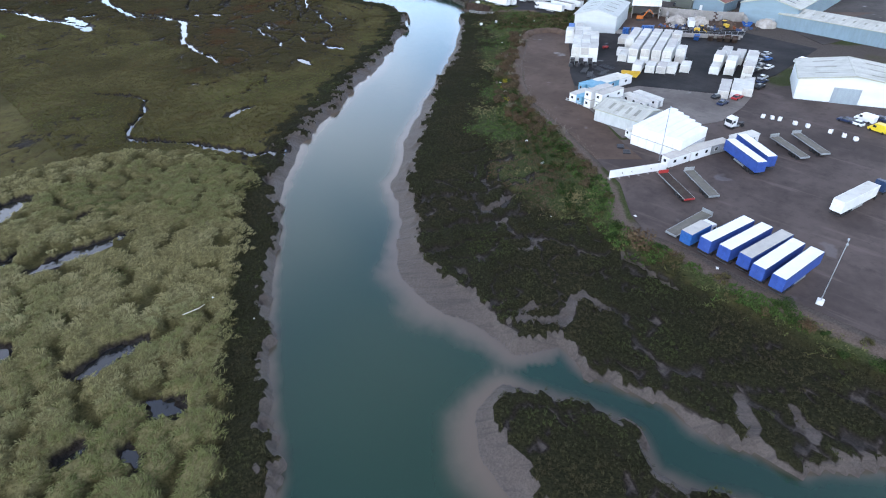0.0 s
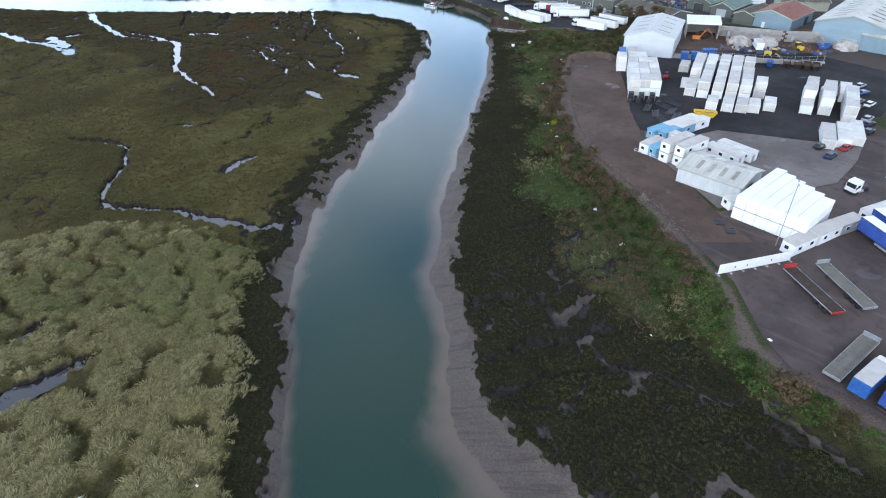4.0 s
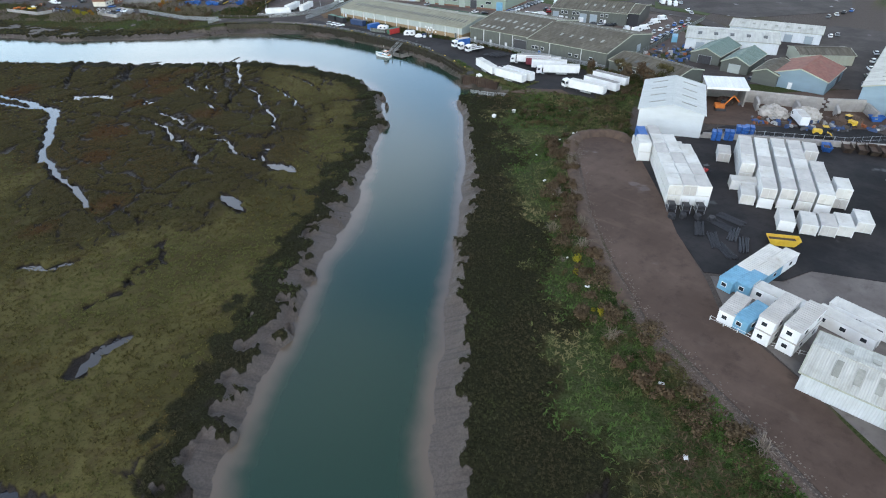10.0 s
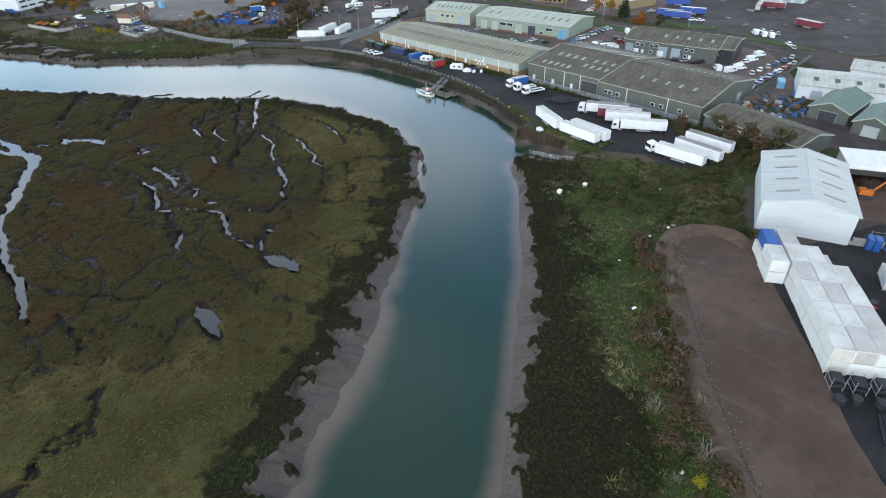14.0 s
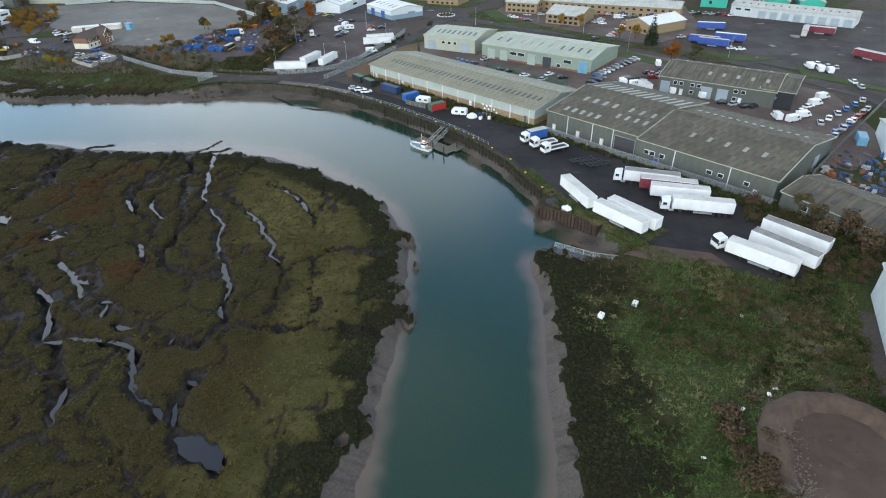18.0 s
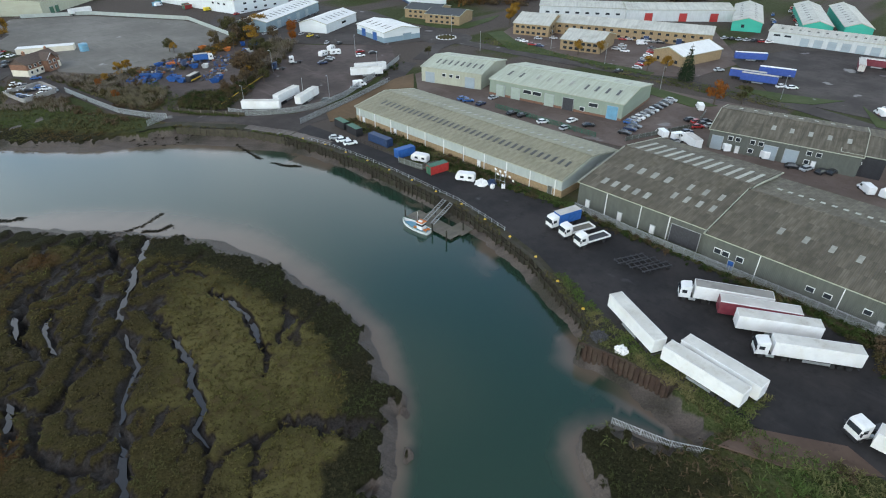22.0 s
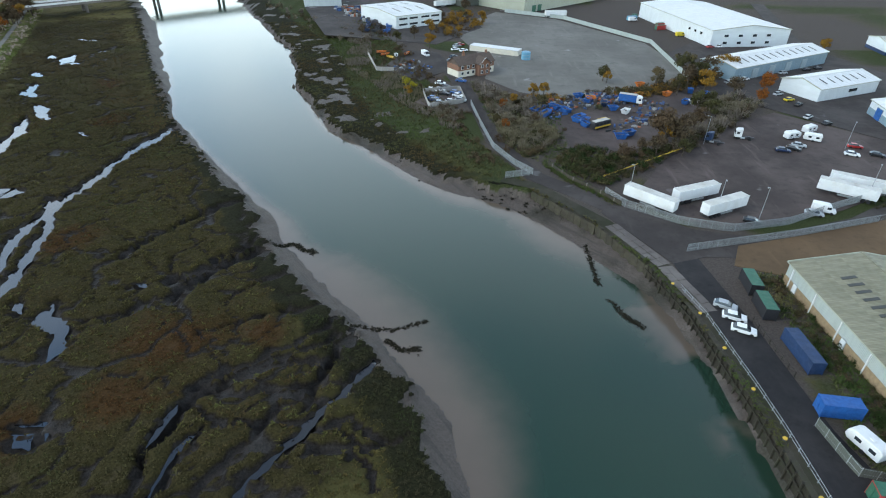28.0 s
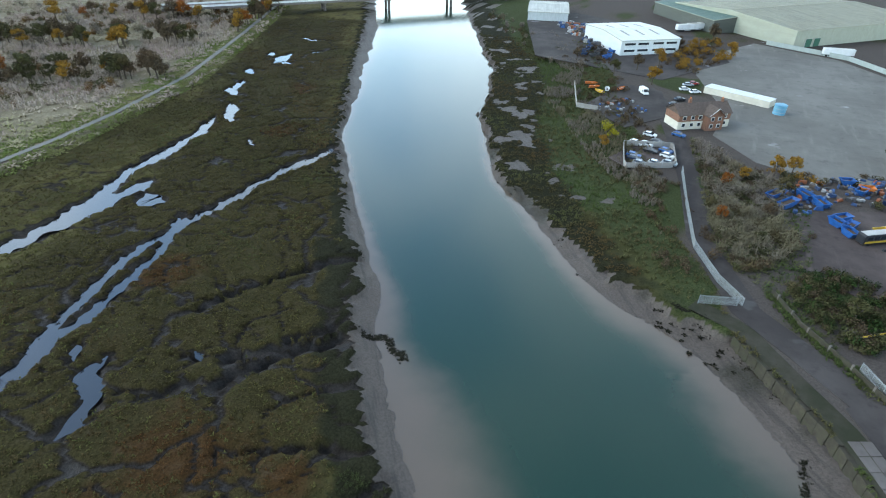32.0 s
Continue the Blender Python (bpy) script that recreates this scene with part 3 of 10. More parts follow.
creek(WET, [(178.8,279.3,0.5), (177.9,269.9,0.5), (176.0,264.3,0.5), (176.0,259.5,0.5), (172.7,256.2,0.5), (172.8,251.8,0.5)])
creek(WET, [(191.0,287.9,0.62), (192.0,278.6,0.62), (191.6,272.8,0.62), (189.5,266.3,0.62)])
creek(WET, [(138.0,287.7,0.81), (138.0,278.7,0.81), (140.0,272.9,0.81)])
creek(WET, [(138.0,278.7,0.56), (136.9,269.0,0.56)])
creek(WET, [(138.9,265.3,0.68), (141.2,263.1,0.68)])
creek(WET, [(139.9,263.5,0.5), (138.4,259.4,0.5)])
creek(WET, [(139.1,255.7,0.62), (141.3,252.1,0.62)])
creek(WET, [(128.3,260.0,0.56), (132.6,256.4,0.56), (136.7,251.7,0.56), (138.8,246.3,0.56), (136.9,240.7,0.56), (136.1,234.8,0.56), (136.7,230.0,0.56), (136.8,225.1,0.56)])
creek(WET, [(131.9,279.3,0.56), (132.2,272.0,0.56), (129.6,263.7,0.56), (128.4,260.6,0.56)])
creek(WET, [(158.5,307.9,0.56), (157.6,299.9,0.56)])
creek(WET, [(164.4,303.5,0.5), (161.7,298.6,0.5)])
creek(WET, [(162.2,299.6,0.43), (161.8,290.1,0.43)])
creek(WET, [(152.9,280.5,0.56), (151.4,275.4,0.56)])
creek(WET, [(137.8,223.1,0.5), (140.1,227.7,0.5)])
creek(WET, [(143.4,231.4,0.62), (143.9,228.7,0.62)])
creek(WET, [(124.2,237.5,0.5), (127.6,244.2,0.5)])
creek(WET, [(136.2,303.0,0.43), (141.3,302.9,0.43), (142.5,300.4,0.43)])
creek(WET, [(144.5,242.7,0.5), (145.8,243.4,0.5)])
creek(WET, [(147.8,237.4,0.5), (148.9,238.3,0.5)])
creek(WET, [(153.1,282.6,0.5), (153.3,279.6,0.5)])
creek(DRY, [(182.2,320.4,2), (179.5,310.5,1.5)])
creek(DRY, [(181.3,319.7,2), (170.6,315.7,1.5), (161.1,310.8,1.5), (159.1,304.9,2.5), (157.4,297.7,1.2)])
creek(DRY, [(162.9,354.6,2), (150.6,345.9,1.5), (147.0,332.1,1.2)])
creek(DRY, [(147.3,376.6,2), (139.1,369.1,1.5), (132.8,355.2,1.3), (124.5,346.6,1)])
creek(DRY, [(147.3,377.1,1.5), (138.5,366.6,1.5), (132.3,354.8,1.3), (128.3,346.9,1)])
creek(DRY, [(159.9,355.1,1.8), (152.5,346.5,1.5), (146.3,336.7,1.2), (140.4,330.3,1), (133.3,325.6,1)])
creek(DRY, [(194.3,236.1,1.5), (184.8,247.1,1.2), (171.9,247.8,1)])
creek(DRY, [(165.6,229.1,1.2), (159.7,233.9,1.2), (153.8,240.8,1)])
creek(DRY, [(97.4,205.0,1), (94.9,199.4,1), (87.2,198.1,1.2), (85.3,193.2,1), (75.4,194.2,1)])
creek(DRY, [(88.7,41.7,1.6), (87.6,36.0,1.6), (85.8,30.3,1.3)])
creek(DRY, [(73.0,76.9,1.8), (77.3,73.9,1.8)])
creek(DRY, [(83.3,70.8,1.8), (87.4,68.3,1.8)])
creek(DRY, [(83.7,76.8,2), (89.1,74.8,3), (92.7,76.2,3)])
creek(DRY, [(99.6,100.9,1.2), (103.8,99.1,1.6), (107.0,98.6,1.2)])
creek(DRY, [(172.0,289.7,1.5), (167.2,283.3,1.5), (160.1,277.8,1.5), (154.4,274.5,1.5), (153.1,269.5,1.5), (156.8,262.2,1.5), (159.6,256.2,1.5)])
creek(DRY, [(179.4,291.4,1.4), (178.9,278.4,1.4)])
creek(DRY, [(189.5,266.3,1.2), (186.6,258.5,1.2)])
creek(DRY, [(159.3,232.8,1.3), (164.8,229.4,1.3), (166.1,226.0,1.3), (173.4,217.3,1.3)])
creek(DRY, [(178.2,246.4,1.3), (183.9,247.1,1.3), (187.1,242.1,1.3), (191.2,237.1,1.3)])
creek(DRY, [(151.4,275.4,1.2), (148.0,270.6,1.2)])
creek(DRY, [(139.3,244.5,1.3), (145.2,241.9,1.3), (148.9,238.3,1.3), (151.9,240.2,1.3), (155.0,242.9,1.3)])
creek(DRY, [(140.1,227.7,1.2), (143.4,229.7,1.2)])
creek(DRY, [(158.4,361.2,1.4), (151.1,349.1,1.4), (143.1,340.1,1.4)])
creek(DRY, [(180.9,331.3,1.4), (171.4,320.5,1.4), (160.0,312.7,1.4)])
creek(DRY, [(179.2,312.6,1.3), (166.9,310.7,1.3), (160.0,312.7,1.3), (158.9,307.5,1.3)])
creek(DRY, [(194.2,301.1,1.4), (186.0,305.6,1.4), (180.4,304.0,1.4)])
creek(DRY, [(127.6,244.2,1.2), (129.9,253.8,1.2), (129.3,258.4,1.2)])
creek(DRY, [(172.8,251.8,1.1), (166.4,241.3,1.1), (162.1,237.4,1.1)])
creek(DRY, [(157.6,299.9,1.1), (159.3,288.6,1.1), (156.7,281.2,1.1), (152.6,280.3,1.1)])
creek(DRY, [(135.8,250.6,1.2), (141.6,243.5,1.2)])
creek(DRY, [(200.9,276.2,1.1), (196.6,267.8,1.1), (191.8,265.3,1.1)])
creek(DRY, [(143.1,374.5,1.6), (139.4,371.4,1.3), (137.7,365.8,1.3), (134,359.5,1.2), (130.9,354.7,1.1), (131.2,349.8,1), (128.7,346.6,0.8)])
creek(DRY, [(130.9,354.7,1), (123.4,356.4,0.7)])
creek(DRY, [(158.2,353.9,1.6), (154.5,347.1,1.4), (150.6,342.9,1.3), (146.8,340.3,1.3), (146.6,336.5,1.2), (144.7,332.1,1.2), (139.6,329,1), (137,325.8,0.8)])
creek(DRY, [(166.8,344.2,1.4), (160.2,339.6,1.1), (158.4,334.8,1), (156.7,331.6,0.8)])
creek(DRY, [(176.1,334.2,1.4), (168.3,331.4,1.1), (163.9,329.3,1), (159.4,326.1,0.8)])
creek(DRY, [(146.8,340.3,1), (141.5,344,1), (140.5,348.8,0.8)])
creek(DRY, [(181.3,325.3,2), (177.9,322.1,1.6), (172.7,318.9,1.4), (167.7,315.9,1.3), (163.5,311.9,1.2), (159.9,309.2,1.2), (159.2,304.7,1.2), (157.4,299.4,1), (157.8,293.9,0.8)])
creek(DRY, [(181.6,301.5,1.4), (186.7,300.8,1.2), (190.4,298,1.2), (191.4,293.7,1)])
creek(DRY, [(171,333,1.2), (166.4,330.2,1), (160.1,326.5,0.9), (154.8,323.9,0.8)])
creek(DRY, [(155.1,354.9,1.4), (151.7,350,1.2), (148.1,343.2,1.1), (143.1,340.9,1), (139.5,338.7,0.9), (133.7,336.4,0.7)])
creek(DRY, [(179.8,305.6,1.2), (172.2,304.7,1.1), (165.9,305.5,1.1), (159.9,309.2,1)])
creek(DRY, [(182.1,320.8,1.4), (179.4,315.2,1.3), (179.6,310.2,1.2), (179.2,307.8,1.2)])
creek(DRY, [(165.3,300.3,1.2), (163.5,296.8,1.2), (163.1,293.3,1)])
creek(DRY, [(184.2,327.1,1.6), (180.8,316.3,1.4), (174.2,306.3,1.3), (166.8,289.4,1.2), (162.2,279.6,1.2), (155,274.2,1.2), (152.7,269.7,1.1), (156,262.2,1), (159.7,258.6,1)])
creek(DRY, [(182.9,248.8,0.9), (185.8,243.5,1.1), (189.2,239.1,1.2)])
creek(DRY, [(159,233.1,0.9), (162.1,230.1,1), (165.4,229.1,1), (168.7,231.3,0.9), (172.6,239.8,0.8), (178.7,246,0.7)])
creek(DRY, [(134,255,1.2), (137.4,250.2,1.2), (138.9,244.6,1.2), (138.3,239.1,1)])
creek(DRY, [(184.6,303.9,1), (189.3,301.2,1), (194.6,302.4,0.9)])
creek(DRY, [(95.7,200.1,0.9), (93.9,196.2,0.9), (86.4,196.7,0.9), (82.8,192.4,0.8)])
creek(DRY, [(94.9,262.4,1.8), (94.2,247.4,1.5), (93.5,235.9,1.2)])
creek(DRY, [(117.1,313.1,1.6), (124.4,298.9,1.4), (131,288.7,1.4), (132.5,275.4,1.2), (127.8,262,1)])
creek(DRY, [(94,261.4,1.8), (96.9,244.6,1.6), (103.3,234.7,1.4), (111.7,224.5,1.2), (117.6,226.3,1), (122.3,224.8,0.9)])
creek(DRY, [(97.7,231.5,1.2), (98.3,222.7,1.2), (97.9,216.7,1)])
creek(DRY, [(124.3,241.3,1), (129.8,257.4,1.2), (132.5,275.4,1.2)])
creek(DRY, [(75.5,92.4,1.1), (80.8,86.8,1), (85.4,79.8,0.9)])
creek(DRY, [(64.6,80.2,1.3), (72.7,76.7,1.1), (79.7,72.8,1), (87.3,67.3,0.9)])
creek(DRY, [(62.8,72.7,1.2), (70.5,69.2,1), (75.5,65.5,1), (83.9,59.8,0.8)])
creek(POOLS, [(124.2,330.8,1.3), (125.3,326.8,1.6), (130.5,323.9,1.3), (132.2,319.7,1.6), (132.9,316.6,1.4)])
creek(POOLS, [(117.3,331.8,1.0), (120.1,328.5,1.0)])
creek(POOLS, [(78.3,419.5,1.0), (83.1,416.6,1.0)])
creek(POOLS, [(137.4,338.8,0.9), (139.4,337.4,0.9)])
creek(POOLS, [(137.7,300.5,1.2), (141,298.7,1.2)])
creek(POOLS, [(73.1,219.5,0.8), (76.6,214,0.9), (81.5,211.9,0.9)])
creek(POOLS, [(68.8,176.3,1.7), (72.7,178.8,2.3), (78.5,178.6,1.3)])
creek(POOLS, [(-2.4,88.8,2.0), (0.3,88.8,3.0), (3.3,89.8,2.3), (7.0,89.5,2.0)])
creek(POOLS, [(3.9,74.7,1.7), (6.5,70.0,1.7)])
creek(POOLS, [(-0.2,127.5,2.0), (7.3,127.0,3.0), (14.4,127.3,2.0), (20.6,127.4,1.0)])
creek(POOLS, [(-4.1,157.0,4.0), (1.2,160.6,4.0), (6.1,163.3,2.6)])
creek(POOLS, [(8.4,141.9,1.0), (14.2,143.0,2.0)])
creek(POOLS, [(-9.2,72.6,1.7), (-6.9,72.9,1.7)])
creek(POOLS, [(-2.1,68.6,1.2), (-1.9,65.0,1.3)])
creek(POOLS, [(-11.3,106.2,2.0), (-10.1,101.2,1.3)])
creek(POOLS, [(-7.9,135.6,2.0), (-0.2,137.0,1.3)])
creek(POOLS, [(75.4,383.1,2.6), (75.6,353.6,2.6)])
creek(POOLS, [(137.1,220.1,1.7), (138.6,214.9,2.6), (139.3,211.2,1.3)])
creek(POOLS, [(118.4,214.2,1.3), (117.7,207.2,1.7), (117.4,203.5,1.0)])
creek(POOLS, [(30.5,470.0,1.0), (35.0,462.0,2.0), (36.0,457.5,2.8), (42.0,453.5,1.2)])
creek(POOLS, [(48.0,444.5,1.2), (53.5,439.0,2.4), (56.5,434.0,1.6), (62.0,430.0,1.6)])
creek(POOLS, [(10.5,513.0,1.6), (13.0,510.0,2.0), (15.5,508.0,1.2)])
creek(POOLS, [(20.5,515.0,2.0), (22.0,507.0,3.2), (25.5,500.0,2.8), (31.0,500.5,2.0)])
creek(POOLS, [(21.5,484.5,1.6), (24.0,481.0,2.4), (27.5,479.5,1.6)])
creek(POOLS, [(28.5,522.0,2.0), (31.5,525.5,1.6), (34.5,532.0,1.6)])
creek(POOLS, [(3.0,546.0,1.2), (12.0,544.5,1.6), (21.0,546.5,1.2)])
creek(POOLS, [(81.0,377.5,2.0), (84.5,375.5,3.3), (87.5,376.5,2.0)])


# ---- ground sheet ----
def lattice(ix, iy, seed):
    h = (ix * 374761393 + iy * 668265263 + seed * 974634777) & 0x7FFFFFFF
    h = ((h ^ (h >> 13)) * 1274126177) & 0x7FFFFFFF
    return ((h ^ (h >> 16)) & 0xFFFF) / 65535.0


def vnoise(p, scale, seed=0, octaves=3):
    """Smooth value noise in 0..1 over the plan."""
    total, amp, norm = 0.0, 1.0, 0.0
    for o in range(octaves):
        q = p * (scale * 2 ** o)
        i = np.floor(q).astype(np.int64)
        f = q - i
        f = f * f * (3 - 2 * f)
        x, y = i[:, 0], i[:, 1]
        s = seed + o * 17
        a = lattice(x, y, s) * (1 - f[:, 0]) + lattice(x + 1, y, s) * f[:, 0]
        b = lattice(x, y + 1, s) * (1 - f[:, 0]) + lattice(x + 1, y + 1, s) * f[:, 0]
        total, norm, amp = total + amp * (a * (1 - f[:, 1]) + b * f[:, 1]), norm + amp, amp * 0.5
    return total / norm


def smooth(x, lo, hi):
    t = np.clip((x - lo) / (hi - lo), 0, 1)
    return t * t * (3 - 2 * t)


def line_dist(p, line):
    """Distance to a line, and the line's own width there."""
    best, width = np.full(len(p), 1e9), np.zeros(len(p))
    for a, b in zip(line[:-1], line[1:]):
        d = b[:2] - a[:2]
        k = np.clip(((p - a[:2]) @ d) / max(d @ d, 1e-9), 0, 1)
        r = np.hypot(*(p - a[:2] - k[:, None] * d).T)
        near = r < best
        best = np.where(near, r, best)
        if len(a) > 2:
            width = np.where(near, a[2] + k * (b[2] - a[2]), width)
    return best, width


def near_line(p, line, reach):
    """line_dist, worked out only for the points near the line's box."""
    lo, hi = line[:, :2].min(0) - reach, line[:, :2].max(0) + reach
    ok = np.all((p > lo) & (p < hi), axis=1)
    d, w = np.full(len(p), 1e9), np.ones(len(p))
    if ok.any():
        d[ok], w[ok] = line_dist(p[ok], line)
    return d, w


def inside(p, poly):
    n, odd = len(poly), np.zeros(len(p), bool)
    for i in range(n):
        (x1, y1), (x2, y2) = poly[i - 1][:2], poly[i][:2]
        if y1 == y2:
            continue
        hit = (p[:, 1] > min(y1, y2)) & (p[:, 1] <= max(y1, y2))
        odd ^= hit & (p[:, 0] < x1 + (p[:, 1] - y1) * (x2 - x1) / (y2 - y1))
    return odd


def cells(p, size, seed):
    """Twice the distance to the nearest edge between cells round scattered seeds."""
    q = p / size
    i = np.floor(q).astype(np.int64)
    f1, f2 = np.full(len(p), 9.0), np.full(len(p), 9.0)
    s1, s2 = np.zeros((len(p), 2)), np.ones((len(p), 2))
    for dx in (-1, 0, 1):
        for dy in (-1, 0, 1):
            c = i + (dx, dy)
            s = c + np.stack([lattice(c[:, 0], c[:, 1], seed), lattice(c[:, 0], c[:, 1], seed + 5)], 1)
            d = np.hypot(*(q - s).T)
            first, second = d < f1, (d >= f1) & (d < f2)
            s2 = np.where(first[:, None], s1, np.where(second[:, None], s, s2))
            f2 = np.where(first, f1, np.where(second, d, f2))
            s1 = np.where(first[:, None], s, s1)
            f1 = np.where(first, d, f1)
    return (f2 ** 2 - f1 ** 2) / np.maximum(np.hypot(*(s2 - s1).T), 0.05) * size


def tussock(p, size, seed):
    """Distance to the nearest scattered seed, in cell sizes, and the way out from it."""
    q = p / size
    i = np.floor(q).astype(np.int64)
    best, out = np.full(len(p), 9.0), np.zeros((len(p), 2))
    for dx in (-1, 0, 1):
        for dy in (-1, 0, 1):
            c = i + (dx, dy)
            v = q - c - np.stack([lattice(c[:, 0], c[:, 1], seed), lattice(c[:, 0], c[:, 1], seed + 5)], 1)
            d = np.hypot(*v.T)
            near = d < best
            best = np.where(near, d, best)
            out = np.where(near[:, None], v, out)
    return best / 0.72, out


# bare pale mud pans and runs on the eastern saltings: x, y, half width
PANS = [[(87.9, 42.5, 0.9), (87.2, 36, 1.2), (85, 29, 0.9)], [(84, 76.8, 1.2), (88, 76.2, 0.9), (92, 75.4, 1.7)], [(61.5, 47, 1.8), (63.5, 46.2, 1.8)], [(68.7, 10.4, 1.6), (65.2, 7.3, 2.0), (62, 4.5, 1.6)], [(72.4, 4.4, 0.9), (67.9, -0.1, 1.2)], [(58.5, 47, 1.0), (61, 43.5, 1.2), (64.9, 39.9, 1.8), (70, 41.5, 1.5), (73, 40.6, 1.4), (72.4, 35.4, 0.8)], [(79.5, 70.5, 0.8), (82.5, 69, 1.1)], [(76, 59, 0.9), (78, 58, 0.7)]]
PANS = [np.array(line, float) for line in PANS]
ROUGH_MADE = np.array([(204, 160), (210, 158.8), (213.8, 153), (213.8, 146), (217.6, 147.6), (218.6, 149.8), (243.8, 159.4), (262, 158), (262, 171), (238, 168), (232, 197), (231, 208), (226, 190), (219, 165)], float)
RIVER_P, MADE_P, REED_P, BROWN_P = RIVER[:, :2], MADE, np.array(REED_EDGE, float), np.array(BROWN + BROWN[:1], float)


def survey(p):
    """Height and soils of the ground at the points p."""
    wob = np.stack([vnoise(p, 0.22, 3, 3), vnoise(p, 0.22, 8, 3)], 1) - 0.5
    rag = np.stack([vnoise(p, 0.7, 13, 2), vnoise(p, 0.7, 18, 2)], 1) - 0.5
    made_d = line_dist(p, MADE)[0]
    calm = smooth(made_d, 1.0, 9.0)[:, None]
    coarse = np.stack([vnoise(p, 0.33, 113, 2), vnoise(p, 0.33, 118, 2)], 1) - 0.5
    slump = (line_dist(p, WEST)[0] < 16) * smooth(p[:, 1], 105, 135) * (1 - smooth(p[:, 1], 225, 250))
    q = p + (wob * 5.0 + rag * 3.2 + coarse * (slump * 11.0)[:, None]) * calm
    wet = inside(q, RIVER_P)
    made = inside(p + wob * 0.8 * calm, MADE_P) & ~wet
    edge = made & (made_d < 1.4) & (p[:, 1] > 207) & (p[:, 1] < 384) & (p[:, 0] < 260)
    wet, made = wet | edge, made & ~edge
    dw, mw = line_dist(q, WEST)
    de, me = line_dist(q, EAST)
    bank, mud_w = np.minimum(dw, de), np.where(dw < de, mw, me)
    shore = np.minimum(line_dist(p + wob * 1.5, WEST)[0], line_dist(p + wob * 1.5, EAST)[0])
    east = de < dw
    z = np.full(len(p), MARSH_Z)
    z += (vnoise(p, 0.5, 21, 3) - 0.5) * 0.5
    slow = np.stack([vnoise(p, 0.06, 33, 2), vnoise(p, 0.06, 38, 2)], 1) - 0.5
    reed = inside(p + wob * 4 + slow * 14, REED_P) & ~wet & ~made & (bank > 4.5)
    reed_d = smooth(line_dist(p + wob * 4 + slow * 14, REED_P)[0], 0, 3) * reed * smooth(bank, 4.5, 8)
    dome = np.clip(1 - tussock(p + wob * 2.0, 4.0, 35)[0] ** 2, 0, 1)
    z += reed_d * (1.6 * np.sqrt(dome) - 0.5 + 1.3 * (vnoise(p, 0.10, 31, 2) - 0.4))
    # west heath behind the path
    path_d, _ = line_dist(p, np.array(PATH_LINE))
    west_land = (~wet) & (~made) & (~east)
    heath = west_land * smooth(-(p[:, 0] - np.interp(p[:, 1], [-400, 200, 330, 357, 390, 458, 531, 593, 930], [-90, -60, 25, 45, 42, 25, -10, -42, -230])), 0, 14)
    z += heath * 1.3
    z = np.where(path_d < 6, z + (-0.5 - z) * (1 - smooth(path_d, 2.0, 6.0)), z)
    # banks rising to the made ground
    rise = smooth(made_d, np.where(p[:, 1] > 380, 26.0, np.where(p[:, 1] > 165, 22.0, 9.0)), 0.0) * (~made) * east
    z = np.where(wet, z, z + rise * 1.9)
    z = np.where(made, 0.0, z)
    # veins of the saltings
    r = p + (np.stack([vnoise(p, 0.09, 41, 2), vnoise(p, 0.09, 47, 2)], 1) - 0.5) * 16 + wob * 6.0
    low = (~wet) & (~made) & (reed_d < 0.3) & (heath < 0.2) & (rise < 0.2)
    in_brown = inside(p + slow * 20 + wob * 4, BROWN_P)
    brown_d = line_dist(p + slow * 20 + wob * 4, BROWN_P)[0]
    brown = np.where(in_brown, 0.5 + np.clip(brown_d / 12, 0, 0.5), 0.5 - np.clip(brown_d / 12, 0, 0.5)) * low * ~east
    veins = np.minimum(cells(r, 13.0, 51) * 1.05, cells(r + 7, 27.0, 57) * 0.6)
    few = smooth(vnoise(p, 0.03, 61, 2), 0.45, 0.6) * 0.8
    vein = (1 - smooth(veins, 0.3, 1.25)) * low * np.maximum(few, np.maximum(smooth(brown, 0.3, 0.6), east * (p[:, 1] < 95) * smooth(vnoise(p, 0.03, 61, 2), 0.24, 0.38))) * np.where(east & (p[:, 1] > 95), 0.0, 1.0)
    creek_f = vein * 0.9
    z -= vein * 0.55
    pool_f = np.zeros(len(p))
    for line in WET:
        d, w = near_line(q * 0.6 + p * 0.4, line, 12)
        w = np.maximum(w, 1.0)
        f = (1 - smooth(d / w, 0.75, 1.3)) * ~made
        z = np.where(wet, z, np.minimum(z, MARSH_Z - f * 1.25 + (1 - f) * 3))
        creek_f = np.maximum(creek_f, 1 - smooth(d / w, 0.85, 1.2))
    for line in POOLS:
        d, w = near_line(q * 0.6 + p * 0.4, line, 12)
        f = 1 - smooth(d / w, 0.95, 1.3)
        z = np.where(f > 0.01, np.minimum(z, MARSH_Z - f * 1.1 + (1 - f) * 1.0), z)
        creek_f = np.maximum(creek_f, (1 - smooth(d / w, 1.0, 1.3)))
    for line in DRY:
        d, w = near_line(q * 0.6 + p * 0.4, line, 10)
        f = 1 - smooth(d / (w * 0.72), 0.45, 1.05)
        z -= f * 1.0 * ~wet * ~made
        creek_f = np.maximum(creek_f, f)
    # river bed: a low cliff, a mud slope, then the channel; runnels across the mud
    run = 1 - smooth(cells(p + wob * 4, 5.5, 71), 0.1, 0.8)
    east_mud = np.interp(p[:, 1], [44, 62, 196, 216, 335, 370, 420], [0.42, 0.95, 0.95, 0.15, 0.15, 0.5, 0.5])
    west_mud = np.interp(p[:, 1], [210, 260, 340, 400], [0.8, 0.4, 0.32, 1.4])
    mw2 = np.where(east, east_mud, west_mud) * mud_w * (0.5 + 0.95 * vnoise(p, 0.05, 77, 2))
